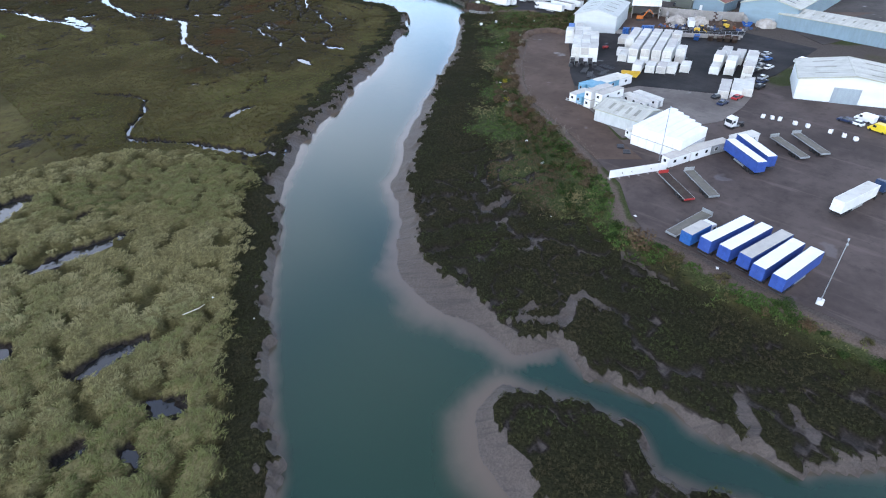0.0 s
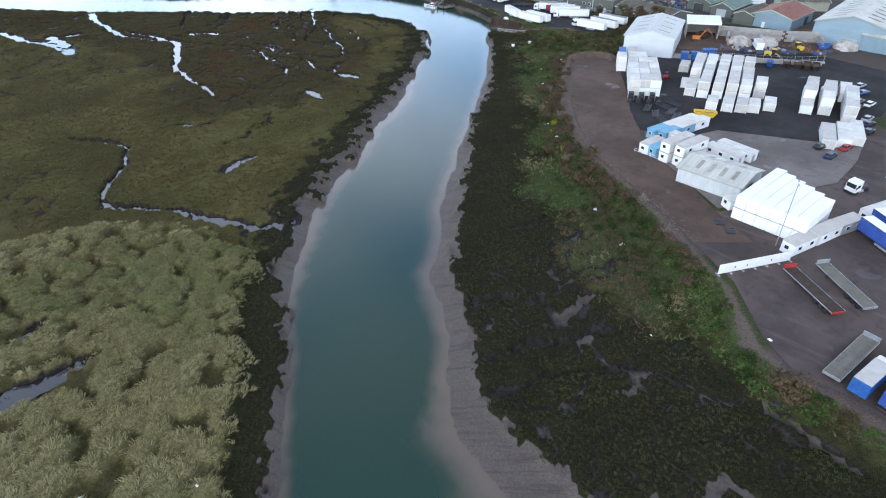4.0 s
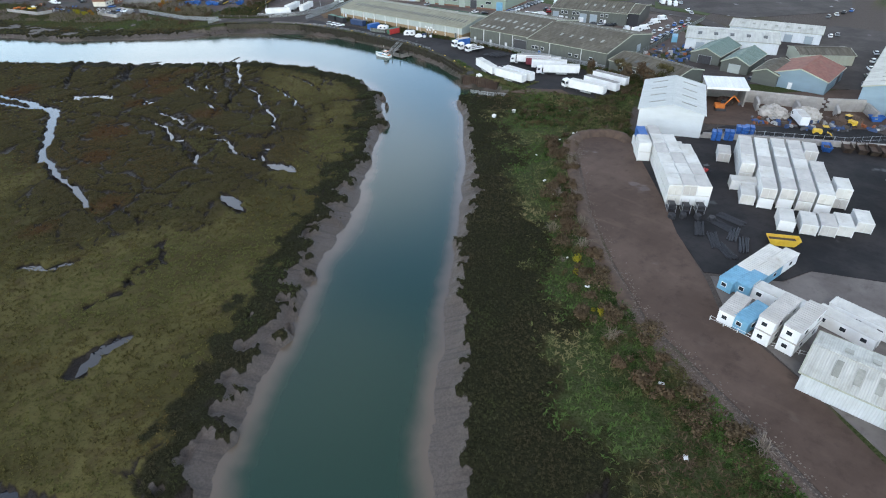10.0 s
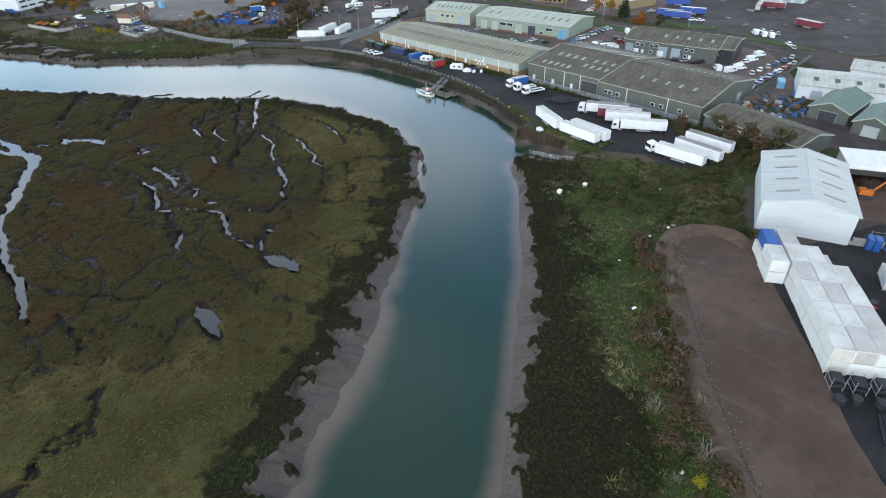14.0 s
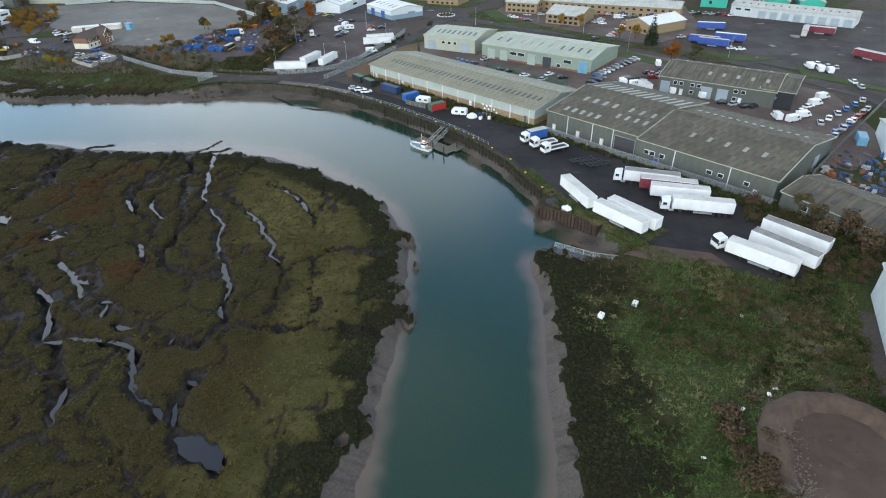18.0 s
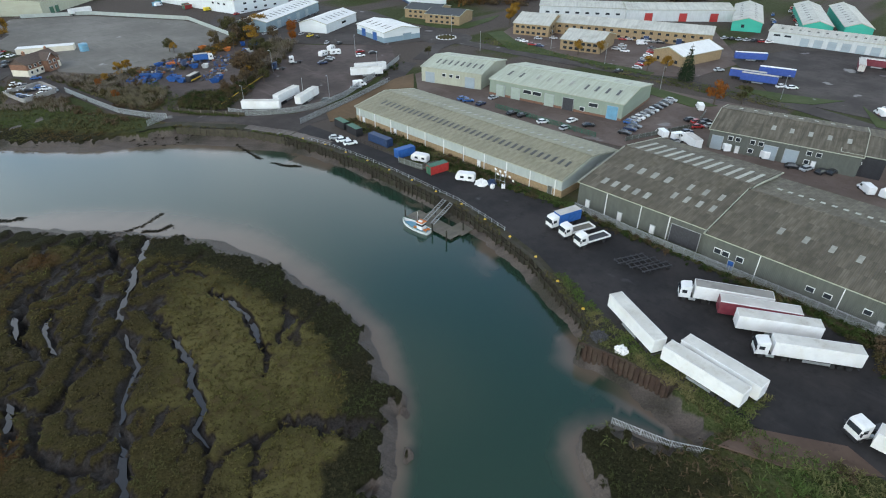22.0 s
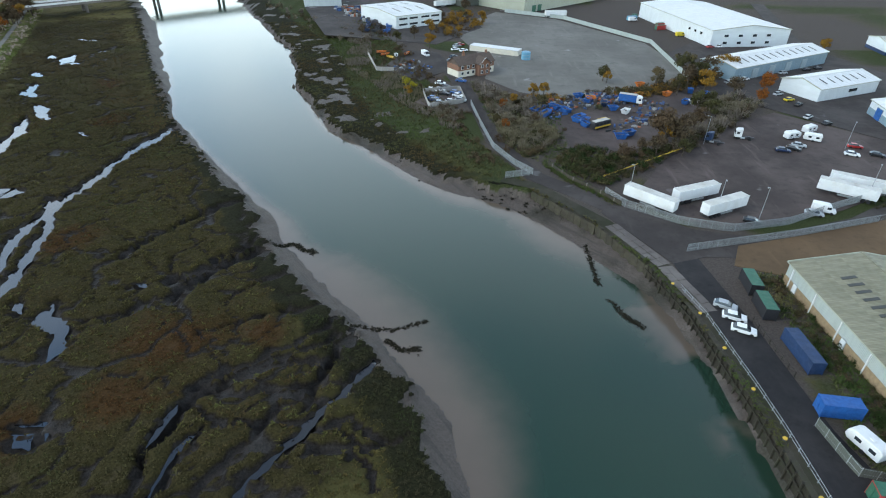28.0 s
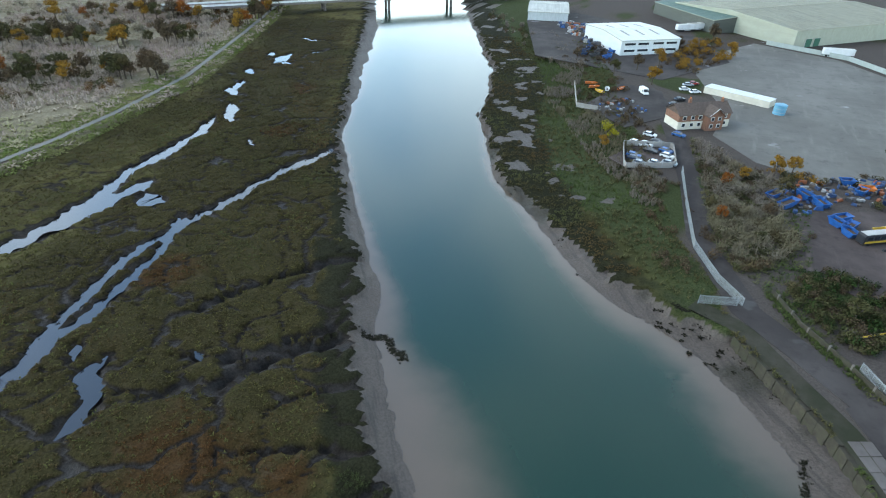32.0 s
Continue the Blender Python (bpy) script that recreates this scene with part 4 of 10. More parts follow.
    bed = MARSH_Z - 0.75 - 1.25 * np.clip(shore / mw2, 0, 1) - np.clip((shore - mw2) * 0.16, 0, 3.0) - 0.16 * run
    z = np.where(wet, np.where(bank < 0.5, MARSH_Z - bank * 1.5, bed), z)
    mud = np.maximum(wet * 1.0, vein * east * (bank < 30) * (p[:, 1] < 90) * 0.45)
    mud = np.maximum(mud, east * (p[:, 1] > 425) * (bank > 2) * (bank < 20) * ~wet * ~made * smooth(vnoise(p, 0.16, 141, 3), 0.6, 0.66))
    for line in PANS:
        d, w = near_line(q * 0.5 + p * 0.5, line, 8)
        f = (1 - smooth(d / w, 0.45, 0.9)) * ~made * ~wet
        mud = np.maximum(mud, f)
        creek_f = creek_f * (1 - f)
        z -= f * 0.5
    reach = np.interp(p[:, 1], [200, 250, 330, 375], [0.9, 1.35, 1.35, 0.9])
    shallow = 1 - smooth(shore - mw2, -0.8, 2.0 + reach * mud_w)
    shoal = 0.22 + 0.78 * smooth(vnoise(p + wob * 6, 0.085, 91, 3), 0.44, 0.6)
    shallow = shallow * np.where(east, 1 + (shoal - 1) * smooth(p[:, 1], 208, 222) * (1 - smooth(p[:, 1], 345, 365)), 1.0)
    wide = np.interp(p[:, 1], [40, 70, 110, 200], [40, 30, 15, 9]) + slow[:, 0] * 16 + wob[:, 1] * 5
    dark = np.where(east, 1 - smooth(bank, wide - 5, wide + 6), (1 - smooth(bank + wob[:, 0] * 5, 3.5, 10.0))) * (p[:, 1] < 380)
    dark = np.where(p[:, 1] >= 380, 1 - smooth(bank, np.where(east, np.interp(p[:, 1], [400, 450, 500, 620], [4, 12, 17, 12]), 1.5), np.where(east, np.interp(p[:, 1], [400, 450, 500, 620], [9, 19, 25, 20]), 4)), dark) * ~made * (1 - 0.9 * rise)
    grass = np.where(east, smooth(bank, wide - 5, wide + 5), 0.0) * ~wet * ~made
    grass = np.maximum(grass, rise * 0.9)
    grass = np.where(made, smooth(vnoise(p, 0.035, 83, 3), 0.5, 0.62), grass)
    grass = np.where(inside(p + wob * 2, ROUGH_MADE) & made, 1.0, grass)
    rust = np.zeros(len(p))
    for sx, sy, sr in RUST_SPOTS:
        rust = np.maximum(rust, 1 - np.hypot(p[:, 0] - sx, p[:, 1] - sy) / (sr * 1.5))
    rust = smooth(rust + (vnoise(p, 0.12, 87, 4) - 0.5) * 0.9, 0.05, 0.95) * low * ~east
    earth = (1 - smooth(made_d, 0.0, 3.0)) * east * (p[:, 1] < 175) * ~wet 
    earth = np.maximum(earth, 1 - smooth(path_d, 1.2, 2.4))
    # the reed gap mask carries painted shade, strongest between the mounds
    return dict(z=z, hollow_shade=reed_d * (1 - np.sqrt(dome)), brown=brown, mud=mud, shallow=shallow, dark=dark, grass=grass, rust=rust, earth=earth, creek=creek_f * ~wet * ~made, reed=reed_d, dome=dome, path=path_d, paved=made * (1 - grass), weed=wet * east * (p[:, 1] > 200) * (1 - smooth(bank, 2, 9)) * (0.9 * smooth(vnoise(p, 0.12, 66, 3), 0.4, 0.75)), slow=slow[:, 0], heathy=heath, wet=wet, made=made, bank=bank, east=east, heath=heath, rise=rise)


def spread(spans, far):
    """Grid lines: even within each span of (from, to, step), then wider and wider out to far."""
    mid = np.concatenate([np.arange(lo, hi - step * 0.4, step) for lo, hi, step in spans])
    out, s, x = [], spans[0][2], 0.0
    while x < far:
        s *= 1.22
        x += s
        out.append(x)
    out = np.array(out)
    return np.concatenate([(mid[0] - out)[::-1], mid, mid[-1] + out])


def sheet(name, verts, faces, material, smooth_it=True):
    me = bpy.data.meshes.new(name)
    verts, faces = np.asarray(verts, np.float32), np.asarray(faces, np.int32)
    k = faces.shape[1]
    me.vertices.add(len(verts))
    me.vertices.foreach_set("co", verts.ravel())
    me.loops.add(faces.size)
    me.loops.foreach_set("vertex_index", faces.ravel())
    me.polygons.add(len(faces))
    me.polygons.foreach_set("loop_start", np.arange(0, faces.size, k, dtype=np.int32))
    me.polygons.foreach_set("use_smooth", np.full(len(faces), smooth_it))
    me.update(calc_edges=True)
    me.materials.append(material)
    return new(name, me)


GX = spread([(-70, -30, 1.4), (-30, 212, 0.8), (212, 264, 1.2)], 4000)
GY = spread([(-60, 30, 1.3), (30, 392, 0.8), (392, 480, 1.2), (480, 600, 1.8)], 4000)
gx, gy = np.meshgrid(GX, GY, indexing="ij")
GP = np.stack([gx.ravel(), gy.ravel()], 1)
SOIL = survey(GP)
ids = np.arange(len(GX) * len(GY)).reshape(len(GX), len(GY))
QUADS = np.stack([ids[:-1, :-1], ids[1:, :-1], ids[1:, 1:], ids[:-1, 1:]], -1).reshape(-1, 4)
ground = sheet("ground", np.column_stack([GP, SOIL["z"] - 0.06 * SOIL["made"]]), QUADS, M["ground"])
for key in ("mud", "dark", "grass", "rust", "brown", "earth", "creek", "reed", "hollow_shade", "heath", "paved", "weed"):
    ground.data.attributes.new(key, "FLOAT", "POINT").data.foreach_set("value", SOIL[key].astype(np.float32))
tagged(ground, "green and brown saltmarsh cut by muddy creeks beside yards", "ground", kind="structure")

# the river's surface, over every cell that lies below it
low_cell = (SOIL["wet"] & (SOIL["z"] < WATER_Z + 0.5))[QUADS].any(1)
used = np.unique(QUADS[low_cell])
renum = np.full(len(GP), -1)
renum[used] = np.arange(len(used))
river = sheet("water", np.column_stack([GP[used], np.full(len(used), WATER_Z)]), renum[QUADS[low_cell]], M["water"])
river.data.attributes.new("shallow", "FLOAT", "POINT").data.foreach_set("value", SOIL["shallow"][used].astype(np.float32))
tagged(river, "calm turbid teal tidal river with muddy shallows", "river", kind="structure")


def ribbon(line, z, spread_by=1.1, step=1.5):
    """A strip of still water along a creek or a pool, a little wider than its bed."""
    pts, wid = [], []
    for a, b in zip(line[:-1], line[1:]):
        k = max(1, int(np.hypot(*(b - a)[:2]) / step))
        for s in range(k):
            c = a + (b - a) * s / k
            pts.append(c[:2]); wid.append(c[2])
    pts.append(line[-1][:2]); wid.append(line[-1][2])
    pts, wid = np.array(pts), np.array(wid) * spread_by
    d = np.gradient(pts, axis=0)
    d /= np.maximum(np.hypot(*d.T), 1e-6)[:, None]
    nrm = np.stack([-d[:, 1], d[:, 0]], 1)
    pts[0] -= d[0] * wid[0] * 0.5
    pts[-1] += d[-1] * wid[-1] * 0.5
    wl = wid * (0.2 + 1.6 * vnoise(pts + 50, 0.28, 97, 2))
    wr = wid * (0.2 + 1.6 * vnoise(pts - 50, 0.28, 98, 2))
    pts = pts + nrm * ((vnoise(pts, 0.3, 99, 2) - 0.5) * 1.5)[:, None]
    ends = np.minimum(1, np.minimum(np.arange(len(pts)), np.arange(len(pts))[::-1]) / 3 + 0.12)
    left, right = pts + nrm * (wl * ends)[:, None], pts - nrm * (wr * ends)[:, None]
    v = np.vstack([np.column_stack([left, np.full(len(left), z)]), np.column_stack([right, np.full(len(right), z)])])
    k = len(left)
    f = [(i, i + k, i + k + 1, i + 1) for i in range(k - 1)]
    return v, np.array(f)


for number, line in enumerate(WET):
    v, f = ribbon(line, MARSH_Z - 0.85 + 0.002 * number, 1.0, 0.5)
    v[inside(v[:, :2], RIVER_P), 2] = WATER_Z - 0.6
    tagged(sheet("creek_water", v, f, M["pool"]), "sky-bright water lying in a muddy marsh creek", "creek", kind="structure")
for number, line in enumerate(POOLS):
    v, f = ribbon(line, MARSH_Z - 0.60 + 0.002 * number, 1.0, 0.6)
    tagged(sheet("marsh_pool", v, f, M["pool"]), "still dark pool among the marsh tussocks", "pool", kind="structure")


# ---- building tools ----
def box(bm, x, y, z, sx, sy, sz, turn=0.0, taper=0.0):
    """A box with its base's centre at x, y, z; taper narrows the top."""
    c, s = math.cos(radians(turn)), math.sin(radians(turn))
    vs = []
    for zz, k in ((0, 1.0), (sz, 1.0 - taper)):
        for ux, uy in ((-1, -1), (1, -1), (1, 1), (-1, 1)):
            px, py = ux * sx / 2 * k, uy * sy / 2 * k
            vs.append(bm.verts.new((x + px * c - py * s, y + px * s + py * c, z + zz)))
    for f in ((3, 2, 1, 0), (4, 5, 6, 7), (0, 1, 5, 4), (1, 2, 6, 5), (2, 3, 7, 6), (3, 0, 4, 7)):
        bm.faces.new([vs[i] for i in f])
    return bm


def prism(bm, pts, z0, z1):
    """An upright block over a plan outline."""
    lo = [bm.verts.new((x, y, z0)) for x, y in pts]
    hi = [bm.verts.new((x, y, z1)) for x, y in pts]
    bm.faces.new(hi)
    bm.faces.new(lo[::-1])
    for i in range(len(pts)):
        j = (i + 1) % len(pts)
        bm.faces.new((lo[i], lo[j], hi[j], hi[i]))
    return bm


def extrude_profile(bm, prof, y0, y1, inset=0.0):
    """A side outline in x, z drawn out across y."""
    a = [bm.verts.new((x, y0, z)) for x, z in prof]
    b = [bm.verts.new((x, y1, z)) for x, z in prof]
    bm.faces.new(a)
    bm.faces.new(b[::-1])
    for i in range(len(prof)):
        j = (i + 1) % len(prof)
        bm.faces.new((a[j], a[i], b[i], b[j]))
    return bm


def drum(bm, x, y, z, r, length, axis="y", n=12, r2=None):
    """A closed cylinder or cone centred at x, y, z."""
    m = {"x": Matrix.Rotation(radians(90), 4, "Y"), "y": Matrix.Rotation(radians(90), 4, "X"), "z": Matrix.Identity(4)}[axis]
    bmesh.ops.create_cone(bm, cap_ends=True, segments=n, radius1=r, radius2=r if r2 is None else r2, depth=length, matrix=Matrix.Translation((x, y, z)) @ m)
    return bm


def tube(bm, a, b, r=0.05, n=5):
    """A straight bar from a to b."""
    a, b = Vector(a), Vector(b)
    d = b - a
    bmesh.ops.create_cone(bm, cap_ends=True, segments=n, radius1=r, radius2=r, depth=d.length, matrix=Matrix.Translation((a + b) / 2) @ d.to_track_quat("Z", "Y").to_matrix().to_4x4())
    return bm


def mesh_of(bm, name, material):
    bmesh.ops.recalc_face_normals(bm, faces=bm.faces[:])
    me = bpy.data.meshes.new(name)
    bm.to_mesh(me)
    bm.free()
    me.materials.append(material)
    return me


def part(name, bm, material, parent, label="", at=None):
    """One mesh object under a thing or a part."""
    ob = new(name, bm if isinstance(bm, bpy.types.Mesh) else mesh_of(bm, name, material))
    ob.parent = parent
    if at is not None:
        ob.matrix_basis = at
    if label:
        ob["label"] = label
    return ob


def thing(name, m, label, category, group="", kind=""):
    ob = new(name)
    ob.matrix_basis = m
    return tagged(ob, label, category, group, kind)


def whole(name, bm, material, m, label, category, group="", kind=""):
    """A thing that is one mesh."""
    ob = new(name, mesh_of(bm, name, material))
    ob.matrix_basis = m
    return tagged(ob, label, category, group, kind)


B = bmesh.new


def softened(bm, width=0.05):
    bmesh.ops.bevel(bm, geom=bm.edges[:], offset=width, segments=1, affect="EDGES")
    return bm


def ground_z(x, y):
    return float(survey(np.array([[x, y]], float))["z"][0])


def ground_zs(pts):
    return survey(np.array(pts, float))["z"]


# ---- made surfaces ----
SLABS = []


def slab(name, pts, material, top, label, category="yard", thick=0.25):
    SLABS.append(name)
    top += 0.0047 * len(SLABS)
    bm = prism(B(), pts, top - thick, top)
    return whole(name, bm, material, Matrix.Identity(4), label, category, kind="structure")


def strip(line, width, wobble=0.0):
    """The outline of a road of that width along a line."""
    line = [Vector(p) for p in line]
    left, right = [], []
    for i, p in enumerate(line):
        d = (line[min(i + 1, len(line) - 1)] - line[max(i - 1, 0)]).normalized()
        n = Vector((-d.y, d.x)) * width / 2
        left.append(tuple(p + n)); right.append(tuple(p - n))
    return left + right[::-1]


slab("yard", [(95, -60), (94, 0), (94.5, 20), (96.5, 34), (96, 42), (100, 48), (111, 57.5), (118, 69), (128.5, 86), (133, 70), (150, 63), (163, 56), (178, 56), (186, 64), (230, 40), (245, 10), (230, -60)], M["yard"], 0.03, "brown hardcore lorry yard with tyre tracks")
slab("track", [(118, 69), (128.5, 86.5), (140, 108), (152, 120.5), (167, 134), (187, 148), (196, 155), (203, 158.5), (210, 157), (214.5, 151), (211, 144), (182.5, 123), (171, 115), (158, 104), (150.5, 99), (142, 84), (130.5, 68), (126, 60)], M["track"], 0.05, "reddish brown hardcore track above the river bank", "track")
slab("black_pad", [(207, 142), (182.5, 123), (171, 115.2), (160.5, 105.5), (167, 93), (174, 89.6), (183.7, 67.6), (214, 60), (255, 60), (262, 95), (240, 128), (226, 134)], M["black_pad"], 0.07, "black planings storage pad")
slab("concrete_pad", [(151, 98), (160, 104), (167, 92.6), (174, 89.4), (183.4, 67.5), (190, 58), (178, 56.2), (163, 56.2), (150, 63.5), (134, 71), (142.5, 84)], M["concrete"], 0.06, "pale worn concrete pad", "yard")
slab("quay_road", [(232, 196), (238, 168), (262, 170), (264, 190), (268, 221), (268, 262), (264, 285), (259, 305), (257.5, 330), (255, 352), (249, 349), (250.5, 332), (252, 308), (252.3, 290), (252, 274), (249, 257), (246.5, 247), (242, 237), (236.5, 226), (233, 222), (233.5, 208)], M["quay_road"], 0.04, "dark asphalt quay road")
slab("river_road", strip([(253, 357), (243.7, 371), (233, 382), (224, 390.5), (219.5, 401), (214, 416), (210.5, 440), (206, 463), (200, 488), (195, 510), (186, 530)], 6.0), M["asphalt"], 0.05, "narrow asphalt road along the bank", "road")
slab("gate_apron", [(249, 349), (257, 352), (270, 352), (300, 362), (335, 385), (330, 392), (300, 372), (272, 361), (258, 364), (244, 377), (238, 371)], M["asphalt"], 0.045, "worn asphalt approach to the quay gates", "road")
slab("trailer_park", [(247, 378), (258, 368), (272, 365), (300, 376), (330, 394), (348, 420), (318, 452), (286, 430), (262, 402)], M["yard"], 0.055, "fenced brown lorry park")
slab("roundabout_road", strip([(345, 150), (378, 190), (392, 240), (392, 290), (385, 340), (382, 370), (378, 405), (390, 430), (420, 470), (470, 520), (560, 600)], 9.0), M["asphalt"], 0.05, "asphalt estate road", "road")
slab("estate_road", strip([(378, 405), (360, 400), (340, 388)], 8.0), M["asphalt"], 0.07, "asphalt side road", "road")
slab("estate_road", strip([(378, 405), (385, 450), (395, 500), (380, 560), (420, 700)], 9.0), M["asphalt"], 0.06, "asphalt road past the white warehouses", "road")
slab("brick_court", [(300, 215), (314, 262), (300, 345), (322, 372), (352, 376), (372, 330), (380, 250), (372, 200), (330, 172), (304, 176)], M["brick_pave"], 0.04, "brick-paved business estate court")
slab("office_court", [(392, 300), (390, 345), (398, 395), (440, 410), (500, 380), (500, 320), (440, 280), (400, 285)], M["brick_pave"], 0.042, "brick-paved office car park")
slab("haulage_yard", [(396, 250), (440, 285), (520, 262), (560, 230), (540, 150), (440, 130), (392, 170), (396, 210)], M["asphalt"], 0.046, "haulage yard behind a grass verge")
slab("scrap_yard", [(238, 133), (262, 95), (300, 70), (330, 60), (300, 105), (275, 130), (262, 146), (246, 150)], M["track"], 0.06, "muddy scrap metal yard")
slab("works_road", [(262, 60), (330, 40), (400, 60), (400, 130), (345, 150), (300, 165), (278, 150), (300, 105)], M["asphalt"], 0.035, "asphalt works road")
slab("hardstanding", [(213, 486), (226, 468), (240, 462), (272, 470), (306, 496), (300, 560), (262, 620), (225, 640), (205, 600), (202, 562), (208, 540), (216, 512)], M["lot"], 0.03, "wide empty grey hardstanding")
slab("vehicle_yard", [(232, 412), (252, 400), (286, 432), (300, 466), (286, 476), (260, 452), (238, 440)], M["yard"], 0.032, "muddy breakers yard")
slab("estate_yard", [(300, 480), (318, 456), (345, 424), (378, 410), (384, 455), (392, 500), (376, 560), (330, 570), (306, 540)], M["asphalt"], 0.03, "asphalt yards between white warehouses")
slab("car_compound", [(186, 452), (196, 444), (203, 460), (193, 470)], M["yard"], 0.05, "fenced gravel car compound")
slab("boat_yard", [(168, 496), (186, 480), (198, 498), (192, 528), (176, 532)], M["asphalt"], 0.05, "small yard by the house")
slab("far_yard", [(130, 560), (190, 545), (215, 590), (200, 640), (120, 680), (100, 640)], M["asphalt"], 0.03, "yard of dark scrap and skips")
slab("sand_strip", [(271, 345.5), (298, 346), (322, 373), (312, 373), (283, 362.5), (266, 357), (262, 349)], M["sand"], 0.02, "strip of orange sandy ground behind the long warehouse")
slab("earth_ramp", [(225, 198), (231.5, 196), (238, 185), (236, 180), (228, 190)], M["track"], 0.0, "brown earth ramp at the head of the inlet")
for outline, lab in (([(393, 467), (406, 476), (404, 447), (411, 433), (420, 431), (449, 434), (432, 426), (406, 420.5), (394, 434)], "mown lawn round the brick offices"), ([(399.5, 267), (404, 250), (408, 236), (411, 231), (398, 238), (392.5, 248)], "grass verge of the haulage yard"), ([(409, 225), (396, 216), (395, 199), (392, 187), (387.5, 187), (388, 202), (388, 216)], "grass verge beside the bend"), ([(384, 372), (392, 385), (404, 404), (414, 402), (400, 380), (394, 345), (396, 300), (391, 300), (388.5, 345)], "grass verge in front of the offices"), ([(372, 262), (378, 300), (374, 330), (371, 328), (369, 296), (364, 268)], "grass bank beside the estate road")):
    slab("grass_verge", outline, M["lawn"], 0.10, lab, "grass")
# west path
_p = np.array(PATH_LINE)
bm = B()
_l, _r = [], []
for a in strip([(x, y) for x, y, _ in PATH_LINE], 2.2):
    _l.append(a)
_n = len(PATH_LINE)
for i in range(_n - 1):
    a, b, c, d = _l[i], _l[i + 1], _l[2 * _n - 2 - i], _l[2 * _n - 1 - i]
    bm.faces.new([bm.verts.new((*q, -0.30)) for q in (a, b, c, d)])
whole("footpath", bm, M["path"], Matrix.Identity(4), "pale gravel footpath on the flood bank", "path", kind="structure")


def ridge(name, line, width, height, material, label, seed):
    """A low rounded bund of tipped earth along a line."""
    pts = np.array([c for a, b in zip(line[:-1], line[1:]) for c in np.linspace(a, b, 7)[:-1]] + [line[-1]], float)
    d = np.gradient(pts, axis=0)
    nrm = np.stack([-d[:, 1], d[:, 0]], 1) / np.maximum(np.hypot(*d.T), 1e-6)[:, None]
    prof = ((-1.0, -0.15), (-0.7, 0.35), (-0.3, 0.9), (0.0, 1.0), (0.35, 0.8), (0.75, 0.3), (1.0, -0.15))
    V, F, k = [], [], len(prof)
    for i, (p, m) in enumerate(zip(pts, nrm)):
        end = min(1.0, 0.15 + min(i, len(pts) - 1 - i) / 5)
        for u, h in prof:
            q = p + m * u * width / 2
            lump = 0.7 + 0.6 * float(vnoise(q[None], 0.8, seed, 2)[0])
            V.append((q[0], q[1], 0.02 + h * height * end * lump))
    for i in range(len(pts) - 1):
        F += [(i * k + j, i * k + j + 1, (i + 1) * k + j + 1, (i + 1) * k + j) for j in range(k - 1)]
    return tagged(sheet(name, V, F, M[material]), label, "earth bund", kind="structure")


ridge("earth_bund", [(193, 155.3), (199, 158), (203.5, 158.7), (208, 157), (211.3, 153), (211.8, 148.5), (209.8, 144.8)], 4.6, 1.7, "spoil", "low brown earth bund round the end of the track", 151)
ridge("earth_bund", [(141, 111.5), (151, 122.5), (160, 130.5), (166, 135.8), (176, 143), (186, 150), (194, 155.8)], 3.2, 0.7, "spoil", "ragged bank of stony soil along the track", 152)


# ---- buildings ----
# local axes: x along the ridge, y across, the wall at -y faces the river; z up from the yard
def roof_slope(L, half, rise, side, over=0.35, thick=0.09):
    """One slope as a thin slab from the ridge to past the wall head."""
    bm = B()
    ln = math.hypot(half, rise)
    drop = rise / half
    y1 = side * (half + over)
    z1 = -drop * (half + over) + rise
    top = [(-L / 2 - over, 0, rise), (L / 2 + over, 0, rise), (L / 2 + over, y1, z1), (-L / 2 - over, y1, z1)]
    a = [bm.verts.new((x, y, z + thick)) for x, y, z in top]
    b = [bm.verts.new((x, y, z)) for x, y, z in top]
    bm.faces.new(a)
    bm.faces.new(b[::-1])
    for i in range(4):
        bm.faces.new((a[i], b[i], b[(i + 1) % 4], a[(i + 1) % 4]))
    return bm


SIDE = {"n": (0, -1), "f": (0, 1), "a": (-1, 0), "b": (1, 0)}


def on_wall(L, W, side, pos, z, w, h, depth=0.12):
    """A shallow box on a wall: side n, f (long) or a, b (gable); pos along it."""
    sx, sy = SIDE[side]
    if sx:
        return box(B(), sx * (L / 2 + depth / 2 - 0.02), pos, z, depth, w, h)
    return box(B(), pos, sy * (W / 2 + depth / 2 - 0.02), z, w, depth, h)


